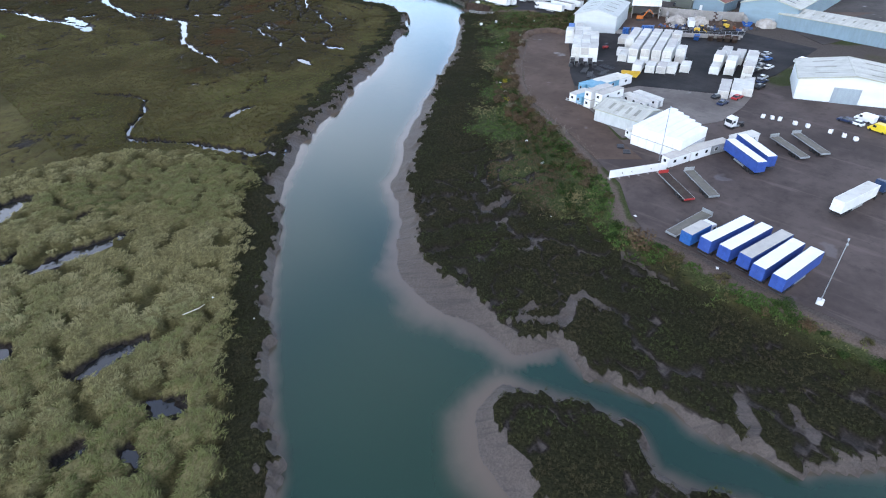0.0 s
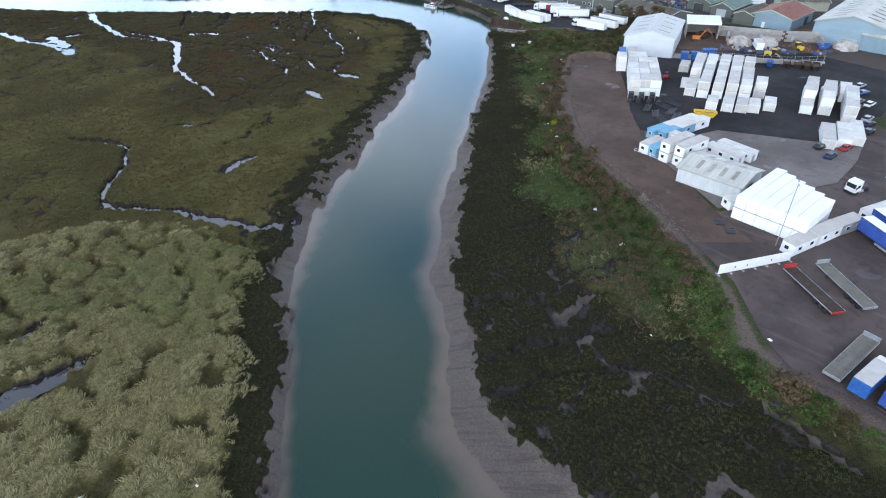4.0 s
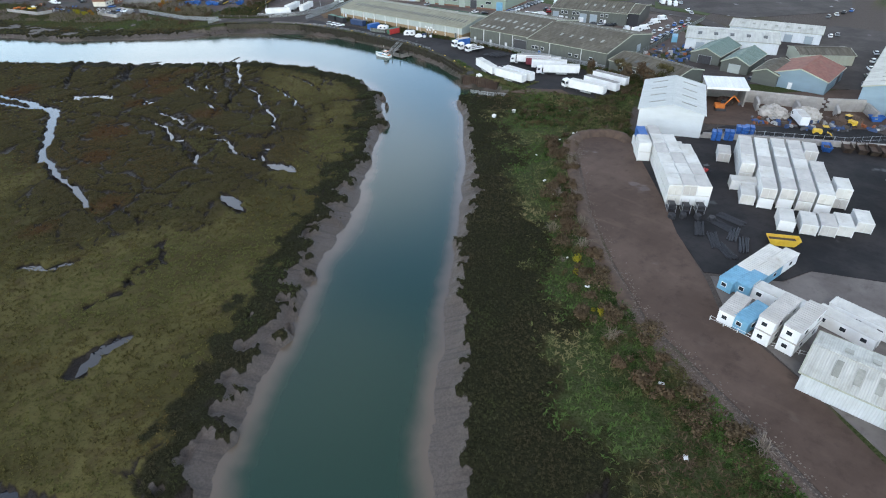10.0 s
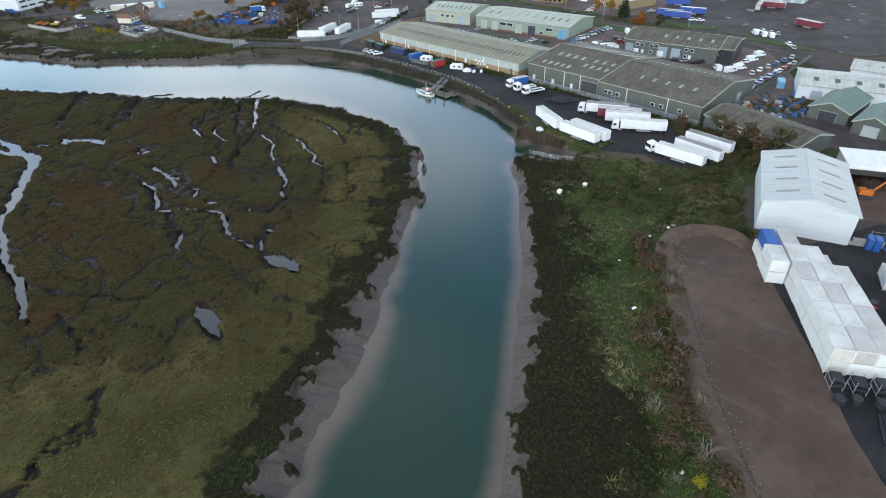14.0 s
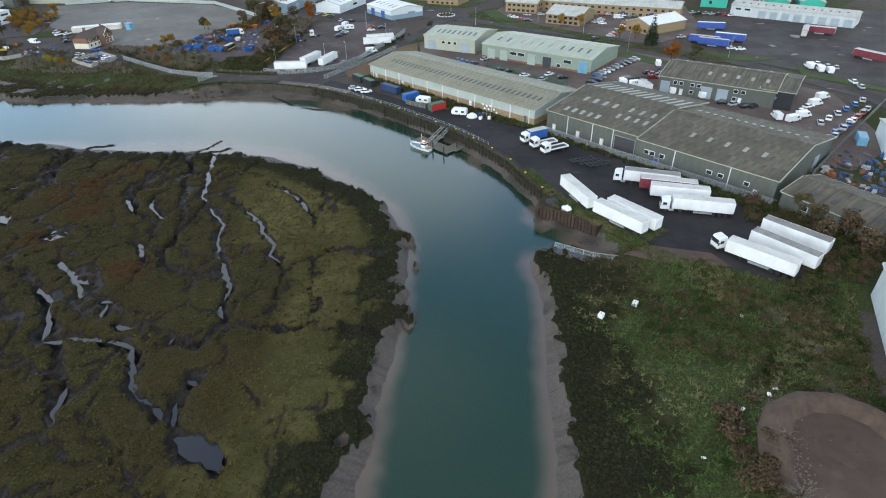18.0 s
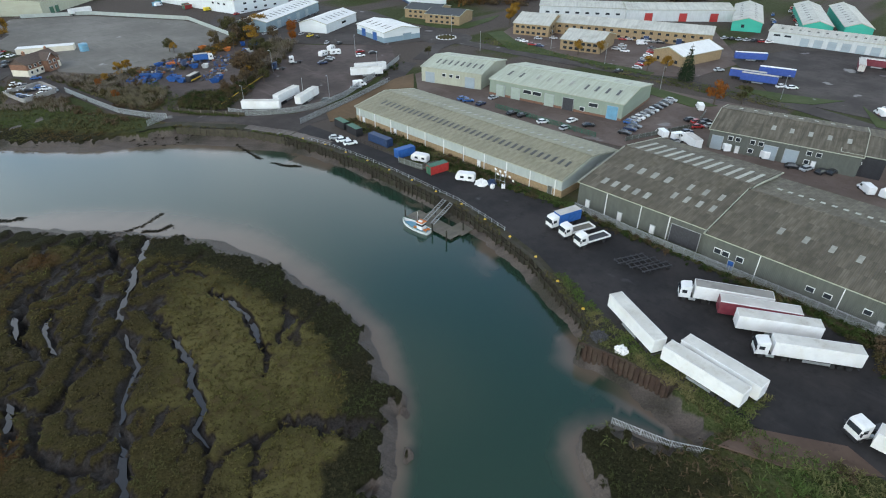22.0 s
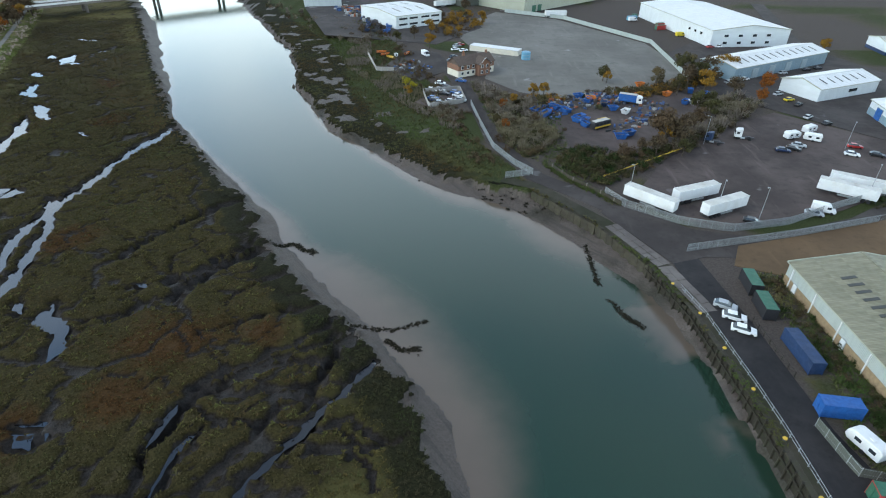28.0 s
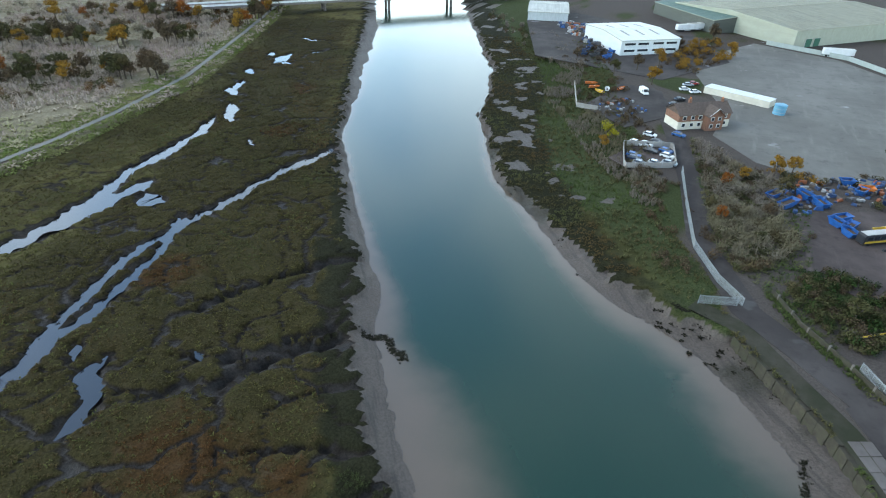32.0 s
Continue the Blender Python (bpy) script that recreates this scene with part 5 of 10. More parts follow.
def warehouse(name, label, x, y, ang, L, W, eave, rise, wall, roof, lower=None, sheets=False, lights=(), doors=(), windows=(), trim="wall_cream", pipes=(), ridge=True):
    """A portal-framed shed. lights: (side, row 0..1, first, last, count, length, width, material)."""
    hub = thing(name, pose(x, y, 0.0, 0, 0, ang), label, "building")
    bm = B()
    prof = [(-W / 2, 0), (W / 2, 0), (W / 2, eave), (0, eave + rise), (-W / 2, eave)]
    a = [bm.verts.new((-L / 2, yy, z)) for yy, z in prof]
    b = [bm.verts.new((L / 2, yy, z)) for yy, z in prof]
    bm.faces.new(a[::-1])
    bm.faces.new(b)
    for i in range(5):
        if i not in (2, 3):
            bm.faces.new((a[i], a[(i + 1) % 5], b[(i + 1) % 5], b[i]))
    part("wall_shell", bm, M[wall], hub)
    if lower:
        mat, h = lower
        bm = B()
        for side, length in (("n", L), ("f", L), ("a", W), ("b", W)):
            bm2 = on_wall(L, W, side, 0, 0, length + 0.16, h, 0.1)
            me = bpy.data.meshes.new("tmp"); bm2.to_mesh(me); bm2.free(); bm.from_mesh(me); bpy.data.meshes.remove(me)
        part("plinth", bm, M[mat], hub)
    half = W / 2
    for side in (-1, 1):
        if sheets:
            # single sheets, lapped down the slope
            nx, ny = max(1, round(L / 2.2)), max(2, round(half / 4.6))
            ln, fall = (half + 0.35) / ny, math.atan2(rise, half)
            sl = ln / math.cos(fall)
            me = mesh_of(box(B(), 0, 0, -0.03, L / nx - 0.03, sl + 0.12, 0.07), "roof_sheet", M[roof])
            for j in range(ny):
                for i in range(nx):
                    yc = side * (j + 0.5) * ln
                    zc = eave + rise - rise / half * (j + 0.5) * ln + 0.06 + (ny - j) * 0.012
                    part("roof_sheet", me, None, hub, at=pose(-L / 2 + (i + 0.5) * L / nx, yc, zc, math.degrees(-side * fall), 0, 0))
        else:
            ob = part("roof_slope", roof_slope(L, half, rise, side), M[roof], hub, at=pose(0, 0, eave, 0, 0, 0))
    if ridge:
        part("ridge_cap", box(B(), 0, 0, eave + rise + 0.05, L + 0.7, 0.7, 0.12), M[roof], hub)
    for side in (-1, 1):
        part("gutter", box(B(), 0, side * (half + 0.4), eave - 0.22, L + 0.7, 0.22, 0.2), M[trim], hub)
    for end in (-1, 1):
        bm = B()
        for side in (-1, 1):
            xx = end * (L / 2 + 0.36)
            vs = [bm.verts.new((xx + dx, yy, z)) for dx in (-0.09, 0.09) for yy, z in ((0, eave + rise - 0.2), (0, eave + rise + 0.14), (side * (half + 0.36), eave + 0.08), (side * (half + 0.36), eave - 0.26))]
            for f in ((0, 1, 2, 3), (7, 6, 5, 4), (0, 4, 5, 1), (1, 5, 6, 2), (2, 6, 7, 3), (3, 7, 4, 0)):
                bm.faces.new([vs[i] for i in f])
        part("verge_trim", bm, M[trim], hub)
    for side, row, x0, x1, count, ln, wd, mat in lights:
        me = None
        fall = math.atan2(rise, half)
        for i in range(count):
            xx = x0 + (x1 - x0) * (i + 0.5) / count
            yy = side * half * row
            me = me or mesh_of(box(B(), 0, 0, 0, wd, ln, 0.06), "skylight", M[mat])
            part("skylight", me, None, hub, at=pose(xx, yy, eave + rise - rise * row + 0.16, math.degrees(-side * fall), 0, 0))
    for side, pos, w, h, mat in doors:
        fr = part("door_frame", on_wall(L, W, side, pos, 0, w + 0.3, h + 0.15, 0.16), M["steel"], hub)
        part("roller_door" if w > 1.6 else "door", on_wall(L, W, side, pos, 0.02, w, h, 0.24), M[mat], fr)
    for side, pos, z, w, h in windows:
        if x > 395:
            part("window", on_wall(L, W, side, pos, z, w, h, 0.18), M["glass"], hub)
            continue
        fr = part("window", on_wall(L, W, side, pos, z, w + 0.24, h + 0.24, 0.18), M["white_box"], hub)
        part("pane", on_wall(L, W, side, pos, z + 0.12, w, h, 0.26), M["glass"], fr)
    for side, pos in pipes:
        part("downpipe", on_wall(L, W, side, pos, 0, 0.16, eave - 0.1, 0.3), M["white_box"], hub)
    return hub


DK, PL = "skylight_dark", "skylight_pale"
warehouse("warehouse", "long warehouse with olive-grey ribbed roof and pale cladding over cream brick", 284.3, 301.8, -88.4, 84, 27.3, 5.0, 2.4, "wall_band", "roof_olive", ("buff_brick", 2.0), True,
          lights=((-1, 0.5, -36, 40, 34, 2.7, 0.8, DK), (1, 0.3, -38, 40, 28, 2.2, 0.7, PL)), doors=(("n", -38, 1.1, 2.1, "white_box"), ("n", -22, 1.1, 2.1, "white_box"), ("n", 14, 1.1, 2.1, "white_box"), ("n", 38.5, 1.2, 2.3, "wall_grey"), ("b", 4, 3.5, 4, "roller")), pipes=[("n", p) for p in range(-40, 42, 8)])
warehouse("warehouse", "grey-clad warehouse with weathered fibre-cement roof and patched rooflights", 292.8, 238.2, -90.2, 33.0, 41, 6.2, 3.4, "wall_grey", "roof_fibre", None, True,
          lights=((-1, 0.83, -13, 1, 5, 2.6, 1.2, PL), (-1, 0.42, -12, 2, 4, 2.8, 1.3, PL), (-1, 0.42, 4, 15, 3, 2.6, 1.0, PL), (-1, 0.66, 3, 15, 4, 2.6, 1.0, PL), (1, 0.32, -15, 16, 12, 12, 0.9, PL)),
          doors=(("n", -13.5, 1.0, 2.1, "white_box"), ("n", -4.5, 1.0, 2.1, "white_box"), ("n", 4, 1.0, 2.1, "white_box"), ("n", 11.5, 6.5, 4.4, "dark_steel")), pipes=(("n", -8.5), ("n", 0.5), ("n", 7.5)))
warehouse("warehouse", "grey warehouse with brown weathered roof and white-framed windows", 289.6, 202.7, -91.2, 37.6, 39, 6.2, 3.4, "wall_grey", "roof_fibre", None, True,
          lights=((1, 0.4, -16, 16, 14, 1.4, 1.0, PL), (-1, 0.55, -10, 14, 5, 2.4, 1.0, PL)),
          doors=(("n", -12.4, 1.1, 2.1, "blue_paint"), ("n", 14.5, 1.0, 2.1, "white_box"), ("b", 8, 3, 4, "roller")),
          windows=(("n", -15.6, 2.6, 1.3, 1.0), ("n", -13.9, 2.6, 1.3, 1.0), ("n", -11, 2.6, 1.3, 1.0), ("n", 2.4, 2.4, 1.3, 0.9), ("n", 5.4, 2.4, 1.3, 0.9), ("n", 12, 2.4, 1.2, 0.9)), pipes=(("n", -7.5), ("n", 7.5)))
warehouse("workshop", "low workshop with mossy brown roof beside the scrub", 273.4, 166.2, -103.4, 30, 16, 4.2, 1.9, "wall_grey", "roof_fibre", None, False, lights=((-1, 0.6, -12, 12, 5, 2.0, 1.2, DK),), windows=(("n", -9, 1.6, 1.2, 1.0), ("n", -3, 1.6, 1.2, 1.0)))
warehouse("unit", "cream trade unit with ribbed roof and dark rooflights", 333, 353.2, -72, 27, 25, 6.2, 2.0, "wall_cream", "roof_green", None, False,
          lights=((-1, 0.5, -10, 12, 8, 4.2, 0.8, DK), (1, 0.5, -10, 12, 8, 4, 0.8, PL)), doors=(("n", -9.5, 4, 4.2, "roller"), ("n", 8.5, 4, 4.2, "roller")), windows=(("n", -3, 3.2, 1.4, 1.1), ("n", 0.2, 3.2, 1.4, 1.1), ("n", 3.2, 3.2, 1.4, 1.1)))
warehouse("unit", "sage green trade unit with pale roof and roller doors", 342.5, 307.1, -80.2, 53, 28.5, 6.0, 2.2, "wall_green", "roof_green", ("brick", 0.9), False,
          lights=((-1, 0.5, -24, -14, 2, 4.2, 0.9, DK), (-1, 0.45, -12, 6, 4, 4.2, 0.9, PL), (-1, 0.5, 8, 24, 4, 4.2, 0.9, DK), (1, 0.4, -24, 24, 9, 4, 0.9, PL)),
          doors=(("n", -21.5, 3.6, 4.2, "roller_green"), ("n", -15, 3.6, 4.2, "roller_green"), ("n", -1, 3.6, 4.4, "roller_green"), ("n", 6.5, 4, 4.4, "dark_steel"), ("n", 23, 3.8, 4.6, "pale_blue")),
          windows=(("n", -10, 3, 3.2, 1.2), ("n", -6, 3, 3.2, 1.2), ("n", 16, 3, 3.2, 1.2), ("n", 12, 0.9, 1.6, 1.2)))
warehouse("unit", "dark grey trade units with mossy fibre-cement roof and white window frames", 348.4, 231.6, -78.4, 39, 26.5, 6.0, 2.6, "wall_grey", "roof_fibre", None, False,
          lights=((-1, 0.5, -6, 18, 5, 2.6, 1.1, PL), (1, 0.5, -17, 17, 8, 2.2, 1.1, PL)),
          doors=(("n", -17, 3, 4.2, "roller"), ("n", -2.4, 3.4, 4.2, "roller"), ("n", 3, 3.4, 4.2, "roller"), ("n", -11, 1, 2.2, "white_box"), ("n", 9, 1, 2.2, "white_box")),
          windows=[("n", p, 3.6, 1.2, 1.1) for p in (-13.5, -11.4, -7.4, -5.2, 7.2, 9.6)] + [("n", p, 1.0, 1.2, 1.1) for p in (-13.5, -7.4, 7.2)])
warehouse("black_unit", "black-clad end unit of the grey trade block", 352.3, 212.2, -78.4, 10.5, 24, 6.3, 1.6, "wall_black", "roof_fibre", None, False, windows=(("n", -2, 3.4, 4, 0.5),))
warehouse("shed", "tall light grey steel shed with rooflights by the containers", 235.1, 143.95, -159.5, 28, 18, 7.2, 2.2, "wall_shed", "roof_shed", None, False, lights=((-1, 0.5, -13, 13, 4, 4.5, 0.7, PL), (1, 0.5, -13, 13, 4, 4.5, 0.7, PL)), trim="wall_shed")
warehouse("white_shed", "large white steel shed with a grey roller door", 209.8, 38.2, -158.1, 20, 29, 6.6, 2.0, "wall_white", "roof_light", None, False, lights=((-1, 0.5, -9, 9, 3, 6, 0.6, PL), (1, 0.5, -9, 9, 3, 6, 0.6, PL)), doors=(("b", -1, 7, 4.6, "roller"), ("b", 11, 1.2, 2.2, "blue_paint")))
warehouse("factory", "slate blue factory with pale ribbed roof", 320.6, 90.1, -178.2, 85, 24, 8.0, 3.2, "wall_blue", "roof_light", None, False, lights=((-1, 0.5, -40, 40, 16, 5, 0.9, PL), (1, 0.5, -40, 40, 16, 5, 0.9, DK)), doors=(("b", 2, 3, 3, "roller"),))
warehouse("factory_annexe", "long pale blue factory range with grey roof", 281, 57, -98.7, 52, 15, 5.6, 1.6, "wall_blue", "roof_light", None, False, lights=((-1, 0.5, -24, 24, 12, 1.6, 0.8, PL),))
warehouse("barn", "timber-dark workshop with green ribbed roof", 311, 156.5, 178, 22, 11.5, 3.8, 2.4, "wall_grey", "roof_dkgreen", doors=(("b", 0, 5, 3.2, "dark_steel"),))
warehouse("barn", "timber-dark workshop with green ribbed roof", 304.5, 143.6, 179, 20, 10, 3.8, 2.4, "wall_grey", "roof_dkgreen", doors=(("b", 0, 4, 3.2, "wall_band"),))
warehouse("workshop", "slate-walled workshop with a faded red roof", 298.8, 120, -2.5, 22, 18, 4.6, 2.8, "wall_blue", "red_tile", doors=(("n", 4, 3.5, 3.4, "dark_steel"), ("a", 2, 1.2, 2.2, "white_box")))
warehouse("workshop", "small slate-walled workshop with a grey roof", 296.0, 130.6, -2.5, 18, 8.5, 4.2, 1.6, "wall_grey", "roof_fibre")
warehouse("workshop_range", "white workshop range with dark rooflights", 334, 158.3, -71.3, 36, 22, 4.8, 1.6, "wall_white", "roof_light", lights=((-1, 0.5, -16, 16, 5, 3, 1.6, DK),), doors=(("n", -12, 3, 3, "roller"), ("n", 2, 3, 3, "roller")))
warehouse("workshop_range", "grey workshop range with roller doors", 361.5, 147.4, -80.9, 37, 16, 4.6, 1.6, "wall_white", "roof_light", lights=((-1, 0.5, -16, 16, 7, 1.6, 1.2, PL),), doors=[("n", p, 3, 3.2, "roller") for p in (-12, -3, 6, 14)])
warehouse("workshop_range", "low pale workshop with a grey roof", 331.5, 122.8, -57.8, 20, 13, 4, 1.2, "wall_cream", "roof_fibre")
warehouse("office", "long two-storey buff brick office with a pale grey roof", 452.5, 345, -69.5, 82, 20, 6.0, 2.2, "buff_brick", "roof_light", windows=[("n", p, z, 1.6, 1.1) for p in range(-36, 38, 4) for z in (0.9, 3.7)], doors=[("n", p, 2.6, 2.8, "navy") for p in (-30, -10, 10, 26)])
warehouse("office", "two-storey buff brick corner office with a hipped grey roof", 428, 387.5, -71.2, 20, 26, 6.0, 3.4, "buff_brick", "roof_light", windows=[("n", p, z, 1.8, 1.2) for p in (-7.5, -4.5, -1.5, 1.5, 4.5, 7.5) for z in (0.9, 3.7)] + [("b", p, z, 1.6, 1.2) for p in (-9, -5, 0, 5, 9) for z in (0.9, 3.7)])
warehouse("pavilion", "square buff brick office pavilion with a pale roof", 415.8, 347.3, -74.7, 20, 24, 5.2, 2.8, "buff_brick", "roof_light", windows=[("n", p, z, 1.8, 1.2) for p in (-7.5, -4.5, -1.5, 1.5, 4.5, 7.5) for z in (0.8, 3.2)])
warehouse("pavilion", "buff brick hall with a bright pale roof", 427, 300.8, 167, 27, 16, 4.8, 2.6, "buff_brick", "roof_white", windows=[("b", p, 1.0, 1.4, 1.4) for p in (-5, 0, 5)])
warehouse("depot", "long grey depot behind the offices", 486, 394, -58, 58, 20, 6.5, 2, "wall_shed", "roof_light", windows=[("n", p, 2.5, 2.4, 1.1) for p in range(-24, 26, 6)])
warehouse("depot", "pale grey depot with red doors", 516, 352, -48, 62, 22, 6.5, 2.2, "wall_shed", "roof_light", doors=[("n", p, 4.5, 4.5, "red_paint") for p in (-18, 2, 20)])
warehouse("unit_row", "trade unit row with turquoise gable and pale roof", 535, 316, -159.3, 60, 15, 5, 2.2, "wall_teal", "roof_light", lights=((-1, 0.5, -26, 26, 8, 1.6, 1.2, DK), (1, 0.5, -26, 26, 8, 1.6, 1.2, DK)), windows=(("b", -2, 2, 1.6, 1.6),))
warehouse("unit_row", "trade unit row with turquoise gable and pale roof", 556, 288, -158.2, 70, 14, 5, 2.2, "wall_teal", "roof_light", lights=((-1, 0.5, -30, 30, 8, 1.8, 1.4, DK),), windows=(("b", 3, 2, 1.6, 1.0),))
warehouse("unit_row", "trade unit row with turquoise gable and pale roof", 565, 271, -158.3, 70, 13, 5, 2.2, "wall_teal", "roof_light", lights=((-1, 0.5, -30, 30, 8, 1.8, 1.4, DK),))
warehouse("unit_row", "long white trade units with roller doors behind the haulage yard", 501, 258, -84.3, 62, 16, 5.6, 1.8, "wall_shed", "roof_light", lights=((-1, 0.5, -28, 28, 14, 1.4, 1.0, DK),), doors=[("n", p, 3.6, 3.8, "roller") for p in range(-14, 30, 6)], windows=[("n", p, 3.4, 3, 0.9) for p in (-27, -22)])
warehouse("large_warehouse", "large white warehouse with a white roof", 346, 600, -79.7, 84, 44, 8.5, 2.4, "wall_white", "roof_white", windows=[("b", p, z, 2.2, 1.2) for p in (-14, -6, 2, 10) for z in (1.5, 5)] + [("n", p, 4.5, 2, 1.2) for p in (20, 26, 32)])
warehouse("unit", "white-roofed unit with slate blue front", 342.8, 517, 31.9, 68, 18, 5.6, 2.0, "wall_blue", "roof_white", lights=((-1, 0.5, -30, 30, 12, 4.5, 0.8, DK),), doors=[("n", p, 4, 4, "roller") for p in (-20, -8, 4, 16)])
warehouse("unit", "small white trade unit with vents on its roof", 353, 481.6, 26.5, 36, 17, 5, 2.2, "wall_white", "roof_white", lights=((-1, 0.5, -14, 14, 6, 4, 0.7, DK),), windows=(("n", 2, 2, 5, 1.2),))
warehouse("unit", "white-roofed unit with blue doors", 361.7, 438.4, -98.5, 29, 22, 5.2, 2.0, "wall_white", "roof_white", ("wall_blue", 2.6), lights=((-1, 0.5, -12, 12, 5, 4, 0.7, DK),), doors=(("n", -7, 4, 4, "blue_paint"), ("n", 5, 4, 4, "blue_paint"), ("b", 3, 5, 3.4, "wall_blue")))
warehouse("unit", "white two-storey works with grey window bands", 166.4, 603.9, 37.8, 31, 40, 7, 1.2, "wall_white", "roof_white", lights=((-1, 0.4, -12, 12, 3, 9, 1.2, PL), (1, 0.4, -12, 12, 3, 9, 1.2, PL)), windows=[("n", p, z, 5.5, 1.0) for p in (-11, -4, 4, 11) for z in (1.6, 4.6)])
warehouse("large_warehouse", "vast olive-roofed distribution warehouse", 245, 705, 46.4, 100, 90, 8.5, 2.6, "wall_cream", "roof_olive", None, False, doors=[("n", p, 4, 4, "green_paint") for p in (-40, -34)])
warehouse("large_warehouse", "dark-roofed depot with lorries at its docks", 196, 690, -52, 62, 30, 7, 1.6, "wall_grey", "roof_dkgreen")
warehouse("works", "pale low works by the far bridge", 106, 664, 15.6, 24, 40, 5, 1.6, "wall_shed", "roof_light")
warehouse("office", "slate-roofed buff brick office by the roundabout", 412.3, 442.5, -69, 22, 20, 5.4, 2.0, "buff_brick", "slate", windows=[("n", p, z, 1.6, 1.1) for p in (-7, -3.5, 0, 3.5, 7) for z in (0.9, 3.4)])
warehouse("office", "slate-roofed buff brick office by the roundabout", 414.6, 463.5, -69, 22, 20, 5.4, 2.0, "buff_brick", "slate", windows=[("n", p, z, 1.6, 1.1) for p in (-7, -3.5, 0, 3.5, 7) for z in (0.9, 3.4)])
warehouse("unit", "long white and navy works beyond the roundabout", 456, 553, -6, 76, 20, 5.6, 1.8, "wall_white", "roof_light", ("navy", 1.6), windows=[("b", p, 3.2, 3, 1.0) for p in (-4, 4)] + [("n", p, 1.8, 3, 1.8) for p in range(-32, 36, 8)])
warehouse("unit", "white and navy works with a pale roof by the wood", 447, 505, 65, 42, 22, 5.4, 1.4, "wall_white", "roof_light", ("navy", 1.4), windows=[("n", p, 2.0, 2.6, 1.4) for p in range(-18, 20, 6)] + [("b", p, 3, 2, 1) for p in (-6, 0, 6)])


def open_bay(x, y, ang):
    """The roofed bay of the scrap yard, open towards the river."""
    hub = thing("open_shed", pose(x, y, 0, 0, 0, ang), "open-fronted concrete scrap bay with a white mono-pitch roof", "shed")
    for xx in (-6, 6):
        part("side_wall", box(B(), xx, 0, 0, 0.4, 9, 6.2), M["block"], hub)
    part("back_wall", box(B(), 0, 4.6, 0, 12.4, 0.4, 6.6), M["block"], hub)
    part("roof", box(B(), 0, -0.2, 0, 13, 10.4, 0.25), M["roof_white"], hub, at=pose(0, 0, 6.5, 3, 0, 0))
    part("fascia", box(B(), 0, -5.35, 5.7, 13, 0.15, 0.9), M["white_box"], hub)


open_bay(260.5, 136.5, -62)


def house(x, y, ang):
    hub = thing("house", pose(x, y, 0, 0, 0, ang), "old brick house with cream ground floor and brown tiled gables", "house")
    L, W = 19, 8
    part("ground_storey", box(B(), 0, 0, 0, L, W, 2.7), M["cream"], hub)
    part("upper_storey", box(B(), 0, 0, 2.7, L + 0.06, W + 0.06, 2.3), M["brick"], hub)
    bm = B()
    extrude_profile(bm, [(-L / 2, 5.0), (L / 2, 5.0), (L / 2 - 0.1, 5.02), (-L / 2 + 0.1, 5.02)], -W / 2, W / 2)
    for side in (-1, 1):
        part("roof", roof_slope(L, W / 2, 2.6, side, 0.4, 0.15), M["tile"], hub, at=pose(0, 0, 5.0, 0, 0, 0))
    bm = B()
    for end in (-1, 1):
        vs = [bm.verts.new((end * L / 2, -W / 2, 5)), bm.verts.new((end * L / 2, W / 2, 5)), bm.verts.new((end * L / 2, 0, 7.6))]
        bm.faces.new(vs)
    part("gable", bm, M["tile"], hub)
    wing = part("wing", box(B(), 2.5, -W / 2 - 1.2, 0, 6, 2.4, 5.0), M["brick"], hub)
    for side in (-1, 1):
        bm = roof_slope(5.0, 3.0, 2.4, side, 0.35, 0.15)
        part("wing_roof", bm, M["tile"], hub, at=pose(2.5, -W / 2 - 0.6, 5.0, 0, 0, 90))
    bm = B()
    vs = [bm.verts.new((-0.5, -W / 2 - 2.4, 5)), bm.verts.new((5.5, -W / 2 - 2.4, 5)), bm.verts.new((2.5, -W / 2 - 2.4, 7.4))]
    bm.faces.new(vs)
    part("wing_gable", bm, M["brick"], hub)
    bm = B()
    for s in (-1, 1):
        tube(bm, (2.5, -W / 2 - 3.05, 7.55), (2.5 + s * 3.3, -W / 2 - 3.05, 4.8), 0.12)
    part("bargeboard", bm, M["white_box"], hub)
    for xx in (-7.5, -4.5, -1.8, 7.5):
        for z in (0.9, 3.3):
            fr = part("window", box(B(), xx, -W / 2 - 0.05, z, 1.3, 0.14, 1.3), M["white_box"], hub)
            part("pane", box(B(), xx, -W / 2 - 0.09, z + 0.12, 1.06, 0.14, 1.06), M["glass"], fr)
    for xx in (1.2, 3.8):
        for z in (0.9, 3.3):
            fr = part("window", box(B(), xx, -W / 2 - 2.45, z, 1.2, 0.14, 1.3), M["white_box"], hub)
            part("pane", box(B(), xx, -W / 2 - 2.5, z + 0.12, 0.96, 0.14, 1.06), M["glass"], fr)
    ch = part("chimney", box(B(), -4, 0.3, 6.6, 0.9, 0.9, 2.4), M["brick"], hub)
    part("chimney_pot", drum(B(), -4, 0.3, 9.2, 0.18, 0.5, "z", 8), M["orange"], ch)
    ch = part("chimney", box(B(), 8, 0, 6.6, 0.9, 0.7, 2.0), M["brick"], hub)
    part("chimney_pot", drum(B(), 8, 0, 8.8, 0.18, 0.5, "z", 8), M["orange"], ch)


house(207.0, 494.5, 37)


